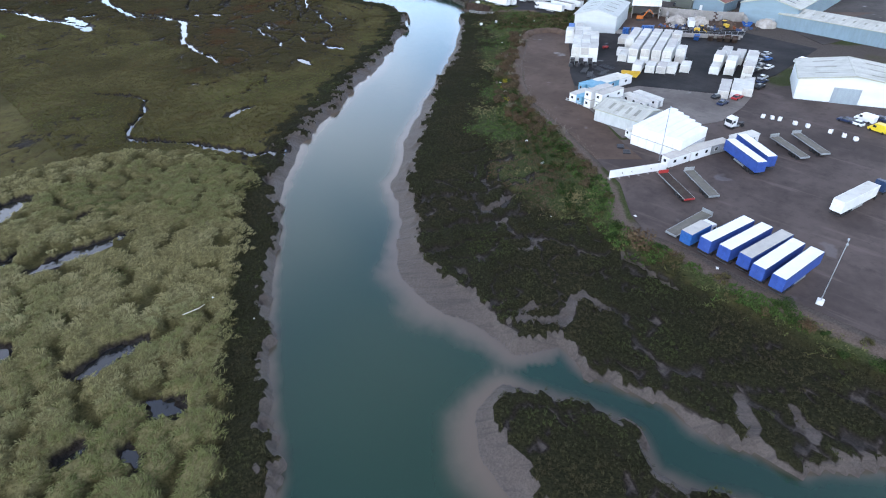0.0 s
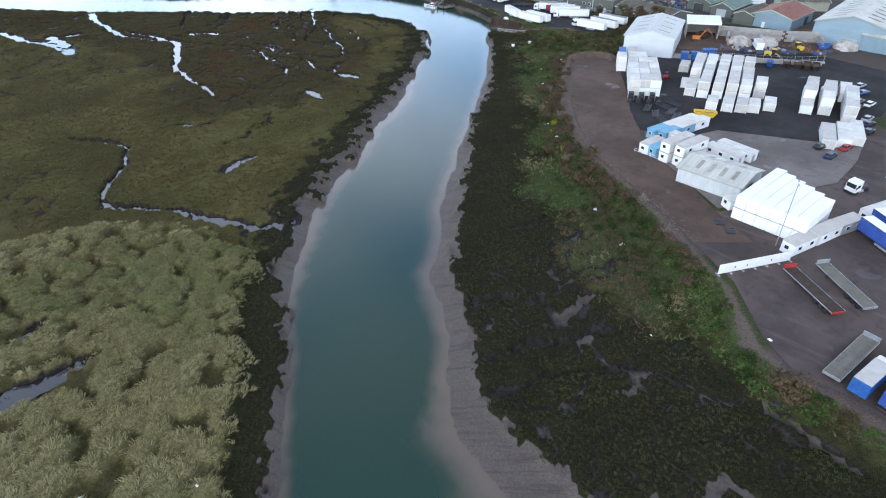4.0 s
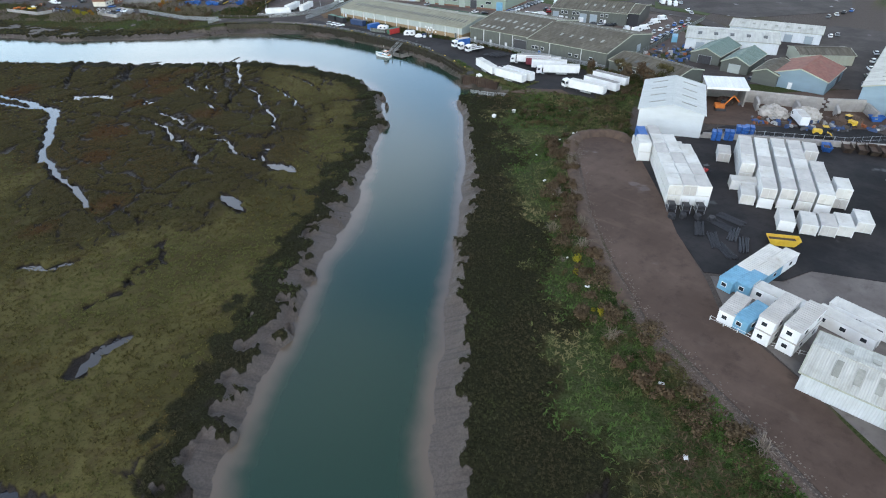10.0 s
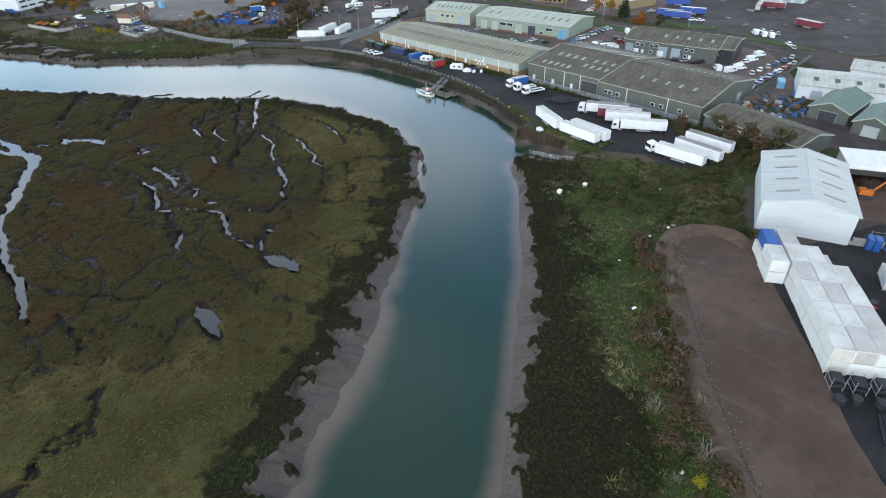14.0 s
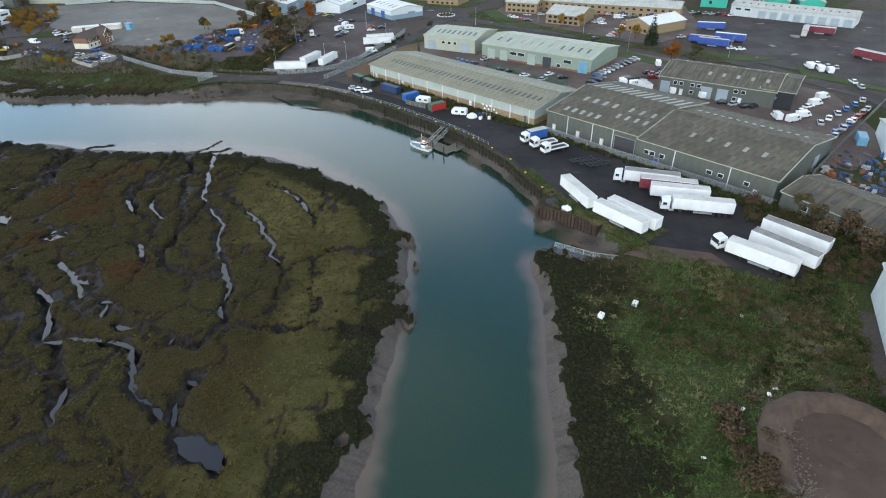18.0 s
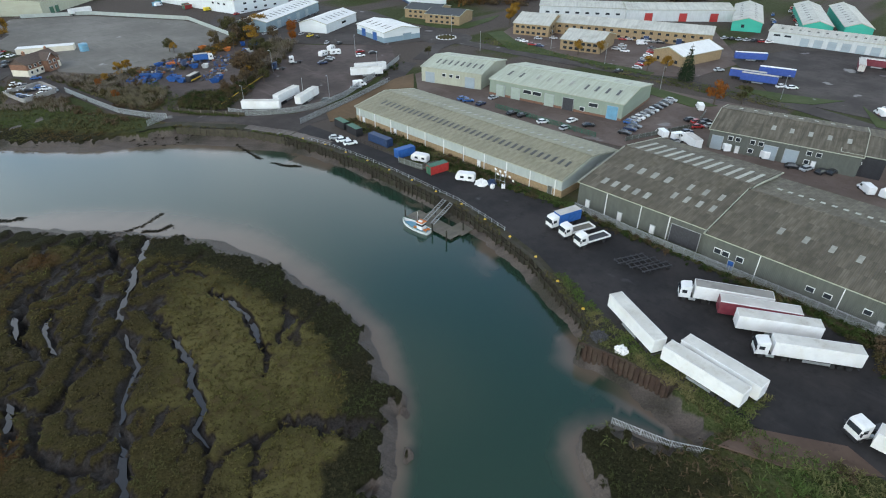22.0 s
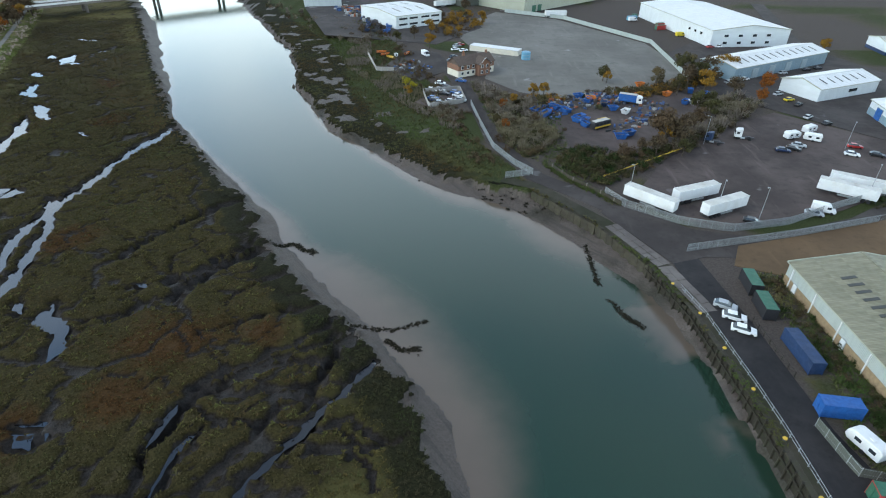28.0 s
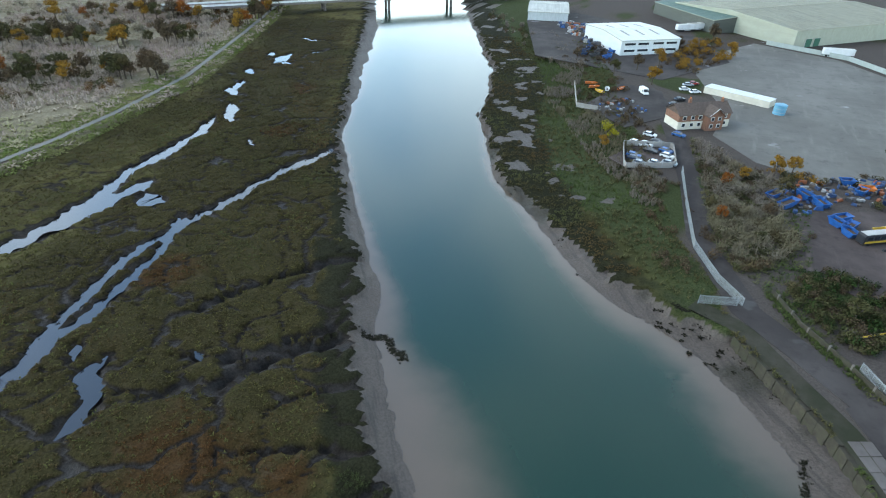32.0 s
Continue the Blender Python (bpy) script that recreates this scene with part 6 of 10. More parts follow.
# ---- vehicles: local x is forward, wheels on z = 0 ----
PAINT = {}
for _name, _c in dict(silver=(0.36, 0.38, 0.40), white=(0.74, 0.75, 0.75), black=(0.020, 0.021, 0.024), blue=(0.025, 0.10, 0.30), grey=(0.13, 0.14, 0.15), red=(0.33, 0.022, 0.022), navy=(0.018, 0.03, 0.075), yellow=(0.66, 0.50, 0.03)).items():
    PAINT[_name] = plain(_name + "_car_paint", _c, 0.3, 0.08, 1.0, spec=0.6)


def wheel_mesh(r, w):
    bm = drum(B(), 0, 0, 0, r, w, "y", 12)
    return mesh_of(bm, "tyre", M["tyre"])


def rim_mesh(r, w):
    return mesh_of(drum(B(), 0, 0, 0, r * 0.6, w + 0.03, "y", 8), "rim", M["steel"])


CAR_T, CAR_R, VAN_T, VAN_R, HGV_T, HGV_R = wheel_mesh(0.32, 0.22), None, wheel_mesh(0.36, 0.24), None, wheel_mesh(0.5, 0.36), None


def wheels(hub, xs, half, tyre, rim, r):
    for x in xs:
        for s in (-1, 1):
            w = part("wheel", tyre, None, hub, at=pose(x, s * half, r))
            if rim:
                part("rim", rim, None, w)


def make_car(colour, far=False):
    hub = thing("car", pose(0, 0, -50), colour + " car parked on the hardstanding", "car")
    bm = extrude_profile(B(), [(-2.15, 0.3), (2.1, 0.28), (2.18, 0.6), (2.0, 0.82), (1.0, 0.95), (-1.9, 0.98), (-2.16, 0.85)], -0.88, 0.88)
    part("body", softened(bm, 0.06), PAINT[colour], hub)
    bm = B()
    lo = [(1.05, 0.80), (-1.85, 0.82)]
    vs = [bm.verts.new(v) for v in ((1.1, -0.82, 0.92), (1.1, 0.82, 0.92), (-1.95, 0.8, 0.95), (-1.95, -0.8, 0.95), (0.25, -0.62, 1.42), (0.25, 0.62, 1.42), (-1.3, 0.62, 1.42), (-1.3, -0.62, 1.42))]
    for f in ((0, 1, 2, 3), (4, 5, 6, 7), (0, 1, 5, 4), (1, 2, 6, 5), (2, 3, 7, 6), (3, 0, 4, 7)):
        bm.faces.new([vs[i] for i in f])
    cabin = part("glazing", bm, M["glass"], hub)
    part("roof", softened(box(B(), -0.55, 0, 1.39, 1.66, 1.28, 0.08), 0.03), PAINT[colour], cabin)
    if far:
        for x in (-1.3, 1.32):
            part("axle", drum(B(), x, 0, 0.32, 0.32, 1.78, "y", 10), M["tyre"], hub)
    else:
        wheels(hub, (-1.3, 1.32), 0.8, CAR_T, None, 0.32)
    return hub


def make_van(colour):
    hub = thing("van", pose(0, 0, -50), colour + " panel van parked in the yard", "van")
    bm = extrude_profile(B(), [(-2.7, 0.4), (2.6, 0.38), (2.7, 0.95), (1.9, 1.2), (1.2, 2.25), (0.9, 2.4), (-2.6, 2.42), (-2.72, 2.2)], -0.98, 0.98)
    part("body", softened(bm, 0.07), PAINT[colour], hub)
    bm = B()
    vs = [bm.verts.new(v) for v in ((1.96, -0.85, 1.24), (1.96, 0.85, 1.24), (1.32, 0.8, 2.18), (1.32, -0.8, 2.18))]
    bm.faces.new(vs)
    part("windscreen", bm, M["glass"], hub, at=pose(0.06, 0, 0.03))
    for s in (-1, 1):
        part("side_window", box(B(), 0.95, s * 0.985, 1.3, 0.9, 0.03, 0.6), M["glass"], hub)
        part("headlight", box(B(), 2.55, s * 0.7, 0.75, 0.2, 0.36, 0.2), M["lamp_lens"], hub)
    wheels(hub, (-1.6, 1.75), 0.9, VAN_T, VAN_R, 0.36)
    return hub


def make_cab(hub, x, paint):
    """A lorry cab whose front is at x."""
    bm = extrude_profile(B(), [(x - 2.1, 0.9), (x, 0.75), (x + 0.02, 1.9), (x - 0.22, 3.0), (x - 0.6, 3.25), (x - 2.1, 3.45)], -1.22, 1.22)
    cab = part("cab", softened(bm, 0.08), paint, hub)
    part("windscreen", box(B(), x - 0.05, 0, 1.85, 0.14, 2.1, 0.95), M["glass"], cab)
    part("bumper", box(B(), x - 0.1, 0, 0.4, 0.4, 2.4, 0.5), M["plastic_black"], cab)
    for s in (-1, 1):
        part("side_window", box(B(), x - 0.9, s * 1.215, 1.9, 0.9, 0.05, 0.7), M["glass"], cab)
        part("mirror", box(B(), x + 0.05, s * 1.4, 1.8, 0.15, 0.22, 0.6), M["plastic_black"], cab)
    return cab


def make_trailer(side, top, label, ribs=False):
    """A 13.6 m semi-trailer; its nose is at +x."""
    hub = thing("semi_trailer", pose(0, 0, -50), label, "trailer")
    part("body", softened(box(B(), 0, 0, 1.15, 13.6, 2.55, 2.75), 0.05), M[side], hub)
    part("roof", box(B(), 0, 0, 3.9, 13.45, 2.42, 0.05), M[top], hub)
    for s in (-1, 1):
        part("rear_door", box(B(), -6.83, s * 0.62, 1.22, 0.07, 1.2, 2.6), M["grey_top"] if side == "maroon" else M[side], hub)
        part("cant_rail", box(B(), 0, s * 1.25, 3.82, 13.62, 0.1, 0.14), M["white_box"] if side != "blue_curtain" else M["navy"], hub)
        part("side_guard", box(B(), -0.2, s * 1.2, 0.5, 4.2, 0.06, 0.5), M["steel"], hub)
        part("landing_leg", box(B(), 3.6, s * 0.8, 0.02, 0.16, 0.16, 1.1), M["dark_steel"], hub)
    part("chassis", box(B(), -0.4, 0, 0.85, 12.4, 1.0, 0.3), M["dark_steel"], hub)
    part("under_run_bar", box(B(), -6.7, 0, 0.45, 0.14, 2.3, 0.18), M["dark_steel"], hub)
    if ribs:
        me = mesh_of(box(B(), 0, 0, 3.95, 0.12, 2.4, 0.05), "roof_rib", M["white_roof"])
        for i in range(18):
            part("roof_rib", me, None, hub, at=pose(-6.4 + i * 0.75, 0, 0))
    wheels(hub, (-5.2, -3.9, -2.6), 1.05, HGV_T, None, 0.5)
    return hub


def make_flatbed(deck, label, bulk):
    hub = thing("flatbed_trailer", pose(0, 0, -50), label, "trailer")
    me = mesh_of(box(B(), 0, 0, 1.18, 12.6, 0.30, 0.07), "deck_board", M[deck])
    for i in range(8):
        part("deck_board", me, None, hub, at=pose(0, -1.12 + i * 0.32, 0))
    for s in (-1, 1):
        part("side_rail", box(B(), 0, s * 1.27, 1.08, 12.7, 0.06, 0.2), M["steel"], hub)
        part("beam", box(B(), 0, s * 0.45, 0.75, 12, 0.16, 0.4), M["dark_steel"], hub)
        part("landing_leg", box(B(), 3.4, s * 0.8, 0.02, 0.16, 0.16, 1.0), M["dark_steel"], hub)
    part("headboard", box(B(), 6.2, 0, 1.2, 0.14, 2.5, 0.9), M[bulk], hub)
    part("rear_bar", box(B(), -6.35, 0, 0.85, 0.2, 2.5, 0.4), M[bulk], hub)
    wheels(hub, (-5.0, -3.7, -2.4), 1.05, HGV_T, None, 0.5)
    return hub


def make_tractor(paint, label):
    hub = thing("tractor_unit", pose(0, 0, -50), label, "lorry")
    make_cab(hub, 2.9, M[paint])
    part("chassis", box(B(), -0.4, 0, 0.75, 5.4, 0.9, 0.25), M["dark_steel"], hub)
    part("fifth_wheel", drum(B(), -1.4, 0, 1.1, 0.55, 0.14, "z", 10), M["dark_steel"], hub)
    part("fuel_tank", drum(B(), 0.4, 1.0, 0.7, 0.3, 1.2, "x", 10), M["steel"], hub)
    wheels(hub, (-1.8, 1.8), 1.0, HGV_T, HGV_R, 0.5)
    return hub


def make_rigid(body, paint, label, kind="box"):
    hub = thing("rigid_lorry", pose(0, 0, -50), label, "lorry")
    make_cab(hub, 4.2, M[paint])
    part("chassis", box(B(), -0.5, 0, 0.75, 8.0, 0.9, 0.25), M["dark_steel"], hub)
    if kind == "box":
        part("box_body", softened(box(B(), -1.2, 0, 1.05, 6.4, 2.5, 2.6), 0.05), M[body], hub)
        part("box_top", box(B(), -1.2, 0, 3.66, 6.3, 2.4, 0.05), M["grey_top"], hub)
    else:
        part("deck", box(B(), -1.2, 0, 1.05, 6.4, 2.5, 0.16), M[body], hub)
        for s in (-1, 1):
            part("drop_side", box(B(), -1.2, s * 1.22, 1.2, 6.4, 0.06, 0.45), M["white_box"], hub)
        part("tail_board", box(B(), -4.38, 0, 1.2, 0.06, 2.4, 0.45), M["white_box"], hub)
        part("head_board", box(B(), 1.95, 0, 1.2, 0.08, 2.4, 1.1), M["white_box"], hub)
    wheels(hub, (-2.6, 2.8), 1.0, HGV_T, HGV_R, 0.5)
    return hub


CARS, VANS = {}, {}


def put_copy(ob, m, label="", group=""):
    """The first use moves the pattern itself, later ones copy it."""
    if ob.matrix_basis.translation.z < -40:
        ob.matrix_basis = m
    else:
        ob = copy_thing(ob, m)
    return tagged(ob, label, "", group)


def car_row(group, rows):
    for colour, x, y, a in rows:
        key = (colour, x > 375 or y > 500)
        CARS[key] = CARS.get(key) or make_car(*key)
        put_copy(CARS[key], pose(x, y, 0.06, 0, 0, a), group=group)


def van_row(rows):
    for colour, x, y, a in rows:
        VANS[colour] = VANS.get(colour) or make_van(colour)
        put_copy(VANS[colour], pose(x, y, 0.06, 0, 0, a))


T_WHITE = make_trailer("white_box", "white_roof", "white box semi-trailer with a grimy roof on the quay")
T_RIB = make_trailer("white_box", "white_roof", "white semi-trailer with a ribbed roof", True)
T_DIRTY = make_trailer("white_box", "sooty_top", "white box semi-trailer with a soot-stained grey roof")
T_BLUE = make_trailer("blue_curtain", "white_wrap", "blue curtain-sided semi-trailer with a white roof")
T_GREY = make_trailer("blue_curtain", "grey_top", "blue curtain-sided semi-trailer with a grey roof")
T_MAROON = make_trailer("maroon", "grey_top", "maroon curtain-sided semi-trailer with a grey roof")
for x, y, a in ((102.7, 28.7, 168), (102.6, 25.0, 169), (100.9, 18.3, 171), (100.3, 14.7, 172)):
    put_copy(T_BLUE, pose(x, y, 0.04, 0, 0, a + 180), group="blue trailers backed to the bank")
put_copy(T_GREY, pose(102.6, 21.2, 0.04, 0, 0, -11), group="blue trailers backed to the bank")
put_copy(T_BLUE, pose(140.1, 40.7, 0.04, 0, 0, 55), "blue curtain-sided trailer parked by the cabins")
put_copy(T_BLUE, pose(144.9, 40.0, 0.04, 0, 0, 53), "blue curtain-sided trailer parked by the cabins")
for x, y, a in ((238.4, 219.4, 64), (234.7, 205.3, 84), (238.2, 203.9, 83), (253.0, 194.4, 122), (240.3, 176.1, 91)):
    put_copy(T_WHITE, pose(x, y, 0.05, 0, 0, a), group="white trailers on the quay")
for x, y, a in ((246.7, 174.0, 84), (253.9, 174.2, 86), (258.3, 210.5, 118)):
    put_copy(T_DIRTY, pose(x, y, 0.05, 0, 0, a), group="white trailers on the quay")
put_copy(T_RIB, pose(255.5, 201.4, 0.05, 0, 0, 121), group="white trailers on the quay")
put_copy(T_MAROON, pose(257.2, 205.3, 0.05, 0, 0, 119))
for x, y, a in ((250.9, 375.3, 136), (263.8, 379.5, 25), (268.5, 372.8, 28), (304.9, 383.7, 147), (310.2, 387.9, 150)):
    put_copy(T_WHITE, pose(x, y, 0.07, 0, 0, a), "white refrigerated semi-trailer in the fenced lorry park", "trailers in the lorry park")
put_copy(T_WHITE, pose(135.5, 15.0, 0.04, 0, 0, -13), "white semi-trailer coupled to a navy lorry")
put_copy(T_BLUE, pose(444.5, 279, 0.06, 0, 0, 121), "blue articulated trailer in the haulage yard")
put_copy(T_BLUE, pose(425.6, 261, 0.06, 0, 0, 105), "blue articulated trailer in the haulage yard")
put_copy(T_MAROON, pose(470, 235, 0.06, 0, 0, 100), "maroon trailer in the haulage yard")
for i in range(4):
    put_copy(T_WHITE, pose(190 + i * 5.2, 655 + i * 6, 0.05, 0, 0, 40), "white trailer at the depot dock", "trailers at the depot dock")
put_copy(T_WHITE, pose(262, 628, 0.05, 0, 0, 10), "white trailer parked behind the fence")
F_RED = make_flatbed("rust", "rusty flatbed trailer with a red tail", "red_paint")
F_GREY = make_flatbed("deck", "grey flatbed trailer with a bare slatted deck", "steel")
put_copy(F_RED, pose(116.8, 46.5, 0.04, 0, 0, 55))
for x, y, a in ((122.0, 42.9, 52), (155.6, 35.3, 54), (161.4, 32.1, 51), (103.7, 36.6, -8)):
    put_copy(F_GREY, pose(x, y, 0.04, 0, 0, a), group="flatbed trailers in the yard")
TR_WHITE = make_tractor("white_box", "white lorry tractor unit parked on the quay")
TR_NAVY = make_tractor("navy", "navy blue lorry tractor unit")
for x, y, a in ((242.2, 184.0, 150), (255.3, 216.2, 118), (249.6, 199.9, 122), (295, 424, 160)):
    put_copy(TR_WHITE, pose(x, y, 0.05, 0, 0, a))
for x, y, a in ((144.6, 12.9, -13), (283.8, 419.6, 140)):
    put_copy(TR_NAVY, pose(x, y, 0.05, 0, 0, a))
put_copy(TR_WHITE, pose(161.6, 51.8, 0.07, 0, 0, 160), "old white lorry cab by the cabins")
R_BLUE = make_rigid("blue_paint", "white_box", "blue box lorry with a white cab on the quay road")
R_FLAT = make_rigid("deck", "white_box", "white dropside lorry with a timber deck", "flat")
R_BLACK = make_rigid("dark_steel", "white_box", "white beavertail lorry with a dark deck", "flat")
R_WHITE = make_rigid("white_box", "white_box", "white box lorry outside the trade units")
put_copy(R_BLUE, pose(260.8, 251.0, 0.05, 0, 0, 164))
put_copy(R_FLAT, pose(259.6, 246.3, 0.05, 0, 0, 161))
put_copy(R_BLACK, pose(258.7, 241.6, 0.05, 0, 0, 162))
put_copy(R_WHITE, pose(328.5, 252.0, 0.05, 0, 0, 55))
put_copy(R_BLUE, pose(100.4, 33.2, 0.04, 0, 0, -10), "short blue box lorry backed to the bank")
put_copy(R_WHITE, pose(255.0, 111.5, 0.07, 0, 0, 30), "white tipper lorry in the scrap yard")
car_row("cars parked by the green unit side", [('blue', 332.8, 275.1, -82), ('silver', 336.1, 275.3, -80), ('white', 339.4, 275.5, -83), ('silver', 342.8, 275.6, -80), ('grey', 346.3, 275.8, -78), ('silver', 349.9, 276.0, -82), ('black', 353.6, 276.2, -81), ('black', 357.3, 276.3, -77), ('grey', 361.2, 276.5, -82), ('silver', 365.1, 276.7, -77)])
car_row("cars parked by the green unit front", [('white', 320.7, 290.1, -5), ('silver', 313.2, 287.7, -5), ('black', 320.9, 283.6, -35), ('white', 312.6, 296.3, -30), ('black', 312.7, 305.3, -14), ('black', 311.7, 309.3, -8), ('silver', 320.4, 325.7, -2), ('navy', 311.7, 324.1, -1), ('blue', 311.1, 329.9, -41), ('blue', 311.4, 333.1, -15)])
car_row("cars parked by the fence row", [('black', 349.8, 262.0, -29), ('red', 349.5, 259.5, -30), ('black', 349.2, 257.1, -33), ('silver', 349.0, 254.7, -30), ('blue', 323.2, 255.7, -33), ('navy', 338.1, 257.6, -27)])
car_row("cars parked by the trade court", [('silver', 319.6, 236.7, -13), ('silver', 334.9, 220.8, -19), ('black', 335.5, 217.0, -24), ('black', 337.4, 215.0, -12), ('white', 349.7, 201.5, -19), ('silver', 356.9, 201.8, -12), ('white', 343.2, 201.5, -13), ('white', 334.4, 200.8, -20)])
car_row("cars parked by the estate edge", [('white', 318.7, 187.0, 9), ('blue', 322.8, 186.9, 11), ('silver', 327.0, 186.9, 9), ('black', 331.3, 186.8, 7), ('silver', 335.8, 186.8, 8), ('blue', 340.4, 186.7, 13), ('white', 345.2, 186.7, 6), ('black', 350.2, 186.6, 6), ('red', 355.3, 186.6, 11), ('silver', 360.5, 186.5, 8), ('black', 317.6, 188.2, 11), ('red', 323.6, 187.9, 7), ('blue', 329.8, 187.7, 7), ('blue', 336.2, 187.4, 11), ('white', 342.8, 187.1, 8), ('red', 349.7, 186.8, 9), ('navy', 356.7, 186.6, 9)])
car_row("cars parked by the offices", [('silver', 402.2, 379.7, -68), ('white', 401.4, 376.2, -65), ('silver', 411.6, 374.9, -71), ('red', 398.8, 368.7, -72), ('navy', 399.2, 364.2, -70), ('silver', 418.0, 369.6, -66), ('white', 433.9, 374.5, -67), ('red', 441.3, 342.4, -70), ('silver', 443.6, 340.1, -69), ('white', 446.8, 331.7, -71), ('grey', 447.3, 327.8, -68), ('black', 448.0, 324.6, -72), ('silver', 428.9, 335.1, -66), ('white', 419.8, 328.4, -65), ('silver', 396.7, 308.8, -64), ('red', 402.2, 310.6, -66), ('navy', 407.9, 312.4, -64), ('silver', 413.8, 314.3, -72), ('white', 420.0, 316.2, -70), ('red', 426.4, 318.3, -64), ('silver', 480.7, 305.9, -18), ('black', 481.9, 302.5, -21), ('silver', 483.1, 299.1, -16), ('silver', 484.2, 295.8, -19), ('black', 485.4, 292.4, -17), ('red', 486.5, 289.1, -22), ('white', 487.6, 285.9, -22)])
car_row("cars parked by the haulage", [('white', 412.1, 254.1, -32), ('white', 413.0, 250.4, -45), ('silver', 418.2, 281.7, -35), ('black', 386.0, 311.5, -12), ('red', 597.3, 311.4, 26), ('red', 581.4, 305.1, 21), ('black', 566.6, 299.2, 24), ('red', 552.8, 293.7, 29), ('navy', 540.0, 288.6, 22), ('blue', 565.6, 312.0, 24), ('blue', 544.1, 303.4, 22), ('silver', 524.7, 295.7, 21)])
car_row("cars parked by the roundabout", [('red', 403.2, 218.5, 27), ('white', 409.8, 217.4, 47), ('silver', 408.5, 212.9, 26), ('silver', 408.5, 209.5, 22), ('white', 391.5, 199.0, 40), ('silver', 386.3, 195.1, 30)])
car_row("cars parked by the lorry park", [('navy', 303.0, 414.2, -15), ('black', 307.1, 415.8, -33), ('silver', 310.2, 418.6, -24), ('silver', 291.2, 373.0, -20), ('black', 273.8, 367.9, -27), ('red', 328.1, 419.2, -15), ('white', 323.3, 412.5, -25), ('black', 331.0, 412.6, -30)])
car_row("cars parked by the white units", [('white', 324.8, 494.2, 27), ('silver', 315.9, 488.6, 16), ('silver', 329.4, 473.7, 28), ('yellow', 330.3, 466.6, 22), ('black', 331.1, 460.9, 42), ('silver', 327.3, 446.5, 40), ('black', 330.6, 440.3, 30), ('red', 339.1, 500.5, 16), ('silver', 346.7, 506.3, 23), ('black', 360.6, 513.0, 22), ('black', 367.4, 516.4, 21), ('red', 332.0, 553.9, 22), ('white', 337.6, 556.0, 41), ('silver', 348.8, 559.4, 19)])
car_row("cars parked by the quay", [('silver', 254.1, 334.1, -29), ('white', 254.5, 330.8, -22), ('white', 254.7, 327.1, -24)])
car_row("cars parked by the house compound", [('white', 194.6, 475.5, -7), ('white', 191.6, 466.4, -17), ('white', 194.7, 466.7, -9), ('black', 197.6, 470.1, -13), ('blue', 192.6, 456.0, -10), ('navy', 193.2, 453.6, -11), ('black', 196.7, 461.7, -15), ('blue', 200.9, 463.8, -22), ('white', 201.8, 459.9, -20), ('silver', 195.3, 450.8, -9), ('white', 199.3, 452.8, -9), ('silver', 202.9, 454.6, -8), ('blue', 203.0, 479.8, -18)])
car_row("cars parked by the house", [('silver', 200.7, 541.0, 28), ('white', 204.0, 531.9, 35), ('white', 200.0, 533.8, 27), ('black', 199.5, 518.9, 36), ('black', 198.4, 511.5, 21), ('red', 202.4, 544.1, 28)])
car_row("cars parked by the storage yard", [('silver', 234.6, 71.3, -12), ('blue', 228.6, 68.8, -19), ('white', 219.5, 64.6, -8), ('silver', 207.3, 61.9, -8), ('black', 180.1, 65.1, -22), ('navy', 176.0, 61.7, -7), ('red', 183.5, 60.4, -8), ('navy', 185.6, 30.5, 82), ('white', 185.2, 27.9, 75), ('navy', 192.7, 24.1, 84)])
car_row("cars parked along the storage fence", [('black', 224.8, 69.9, -10), ('grey', 219.8, 67.6, -12), ('black', 214.4, 66.2, -8), ('navy', 203.3, 60.6, -14), ('black', 197.9, 59.2, -10)])
car_row("cars parked by the works", [('black', 345.3, 240.5, 18), ('grey', 341.8, 221.4, 15), ('silver', 335.6, 193.5, 21), ('white', 342.1, 192.9, 12), ('silver', 348.7, 192.3, 23), ('blue', 355.5, 191.6, 19), ('blue', 362.5, 190.9, 23), ('silver', 369.6, 190.2, 13), ('grey', 417.2, 136.7, -2), ('silver', 424.5, 134.7, 21), ('black', 431.9, 132.7, -3), ('blue', 439.5, 130.6, 0), ('navy', 307.6, 102.9, 5), ('black', 318.3, 103.7, 18), ('white', 329.7, 104.6, 22), ('white', 341.9, 105.5, -4), ('silver', 355.0, 106.6, 16), ('white', 374.8, 127.3, 10), ('grey', 379.1, 125.3, 13), ('black', 289.4, 135.7, -4), ('white', 290.3, 132.2, 18)])
van_row([('white', 330.3, 262.3, 55), ('white', 331.6, 256.9, -30), ('white', 335.7, 233.5, 50), ('white', 317.2, 220.4, -60), ('white', 364.0, 265.3, 35)])
van_row([('white', 331.5, 205.5, 40), ('white', 332.3, 200.6, -20)])
van_row([('white', 438.8, 330.1, -40)])
van_row([('white', 294.4, 374.8, -25)])
van_row([('yellow', 325.0, 580.3, 15), ('white', 309.1, 621.8, 15)])
van_row([('white', 189.3, 26.7, 75), ('yellow', 183.7, 21.9, 75), ('white', 232.0, 58.0, 80)])
van_row([('white', 185.9, 521.2, -60)])
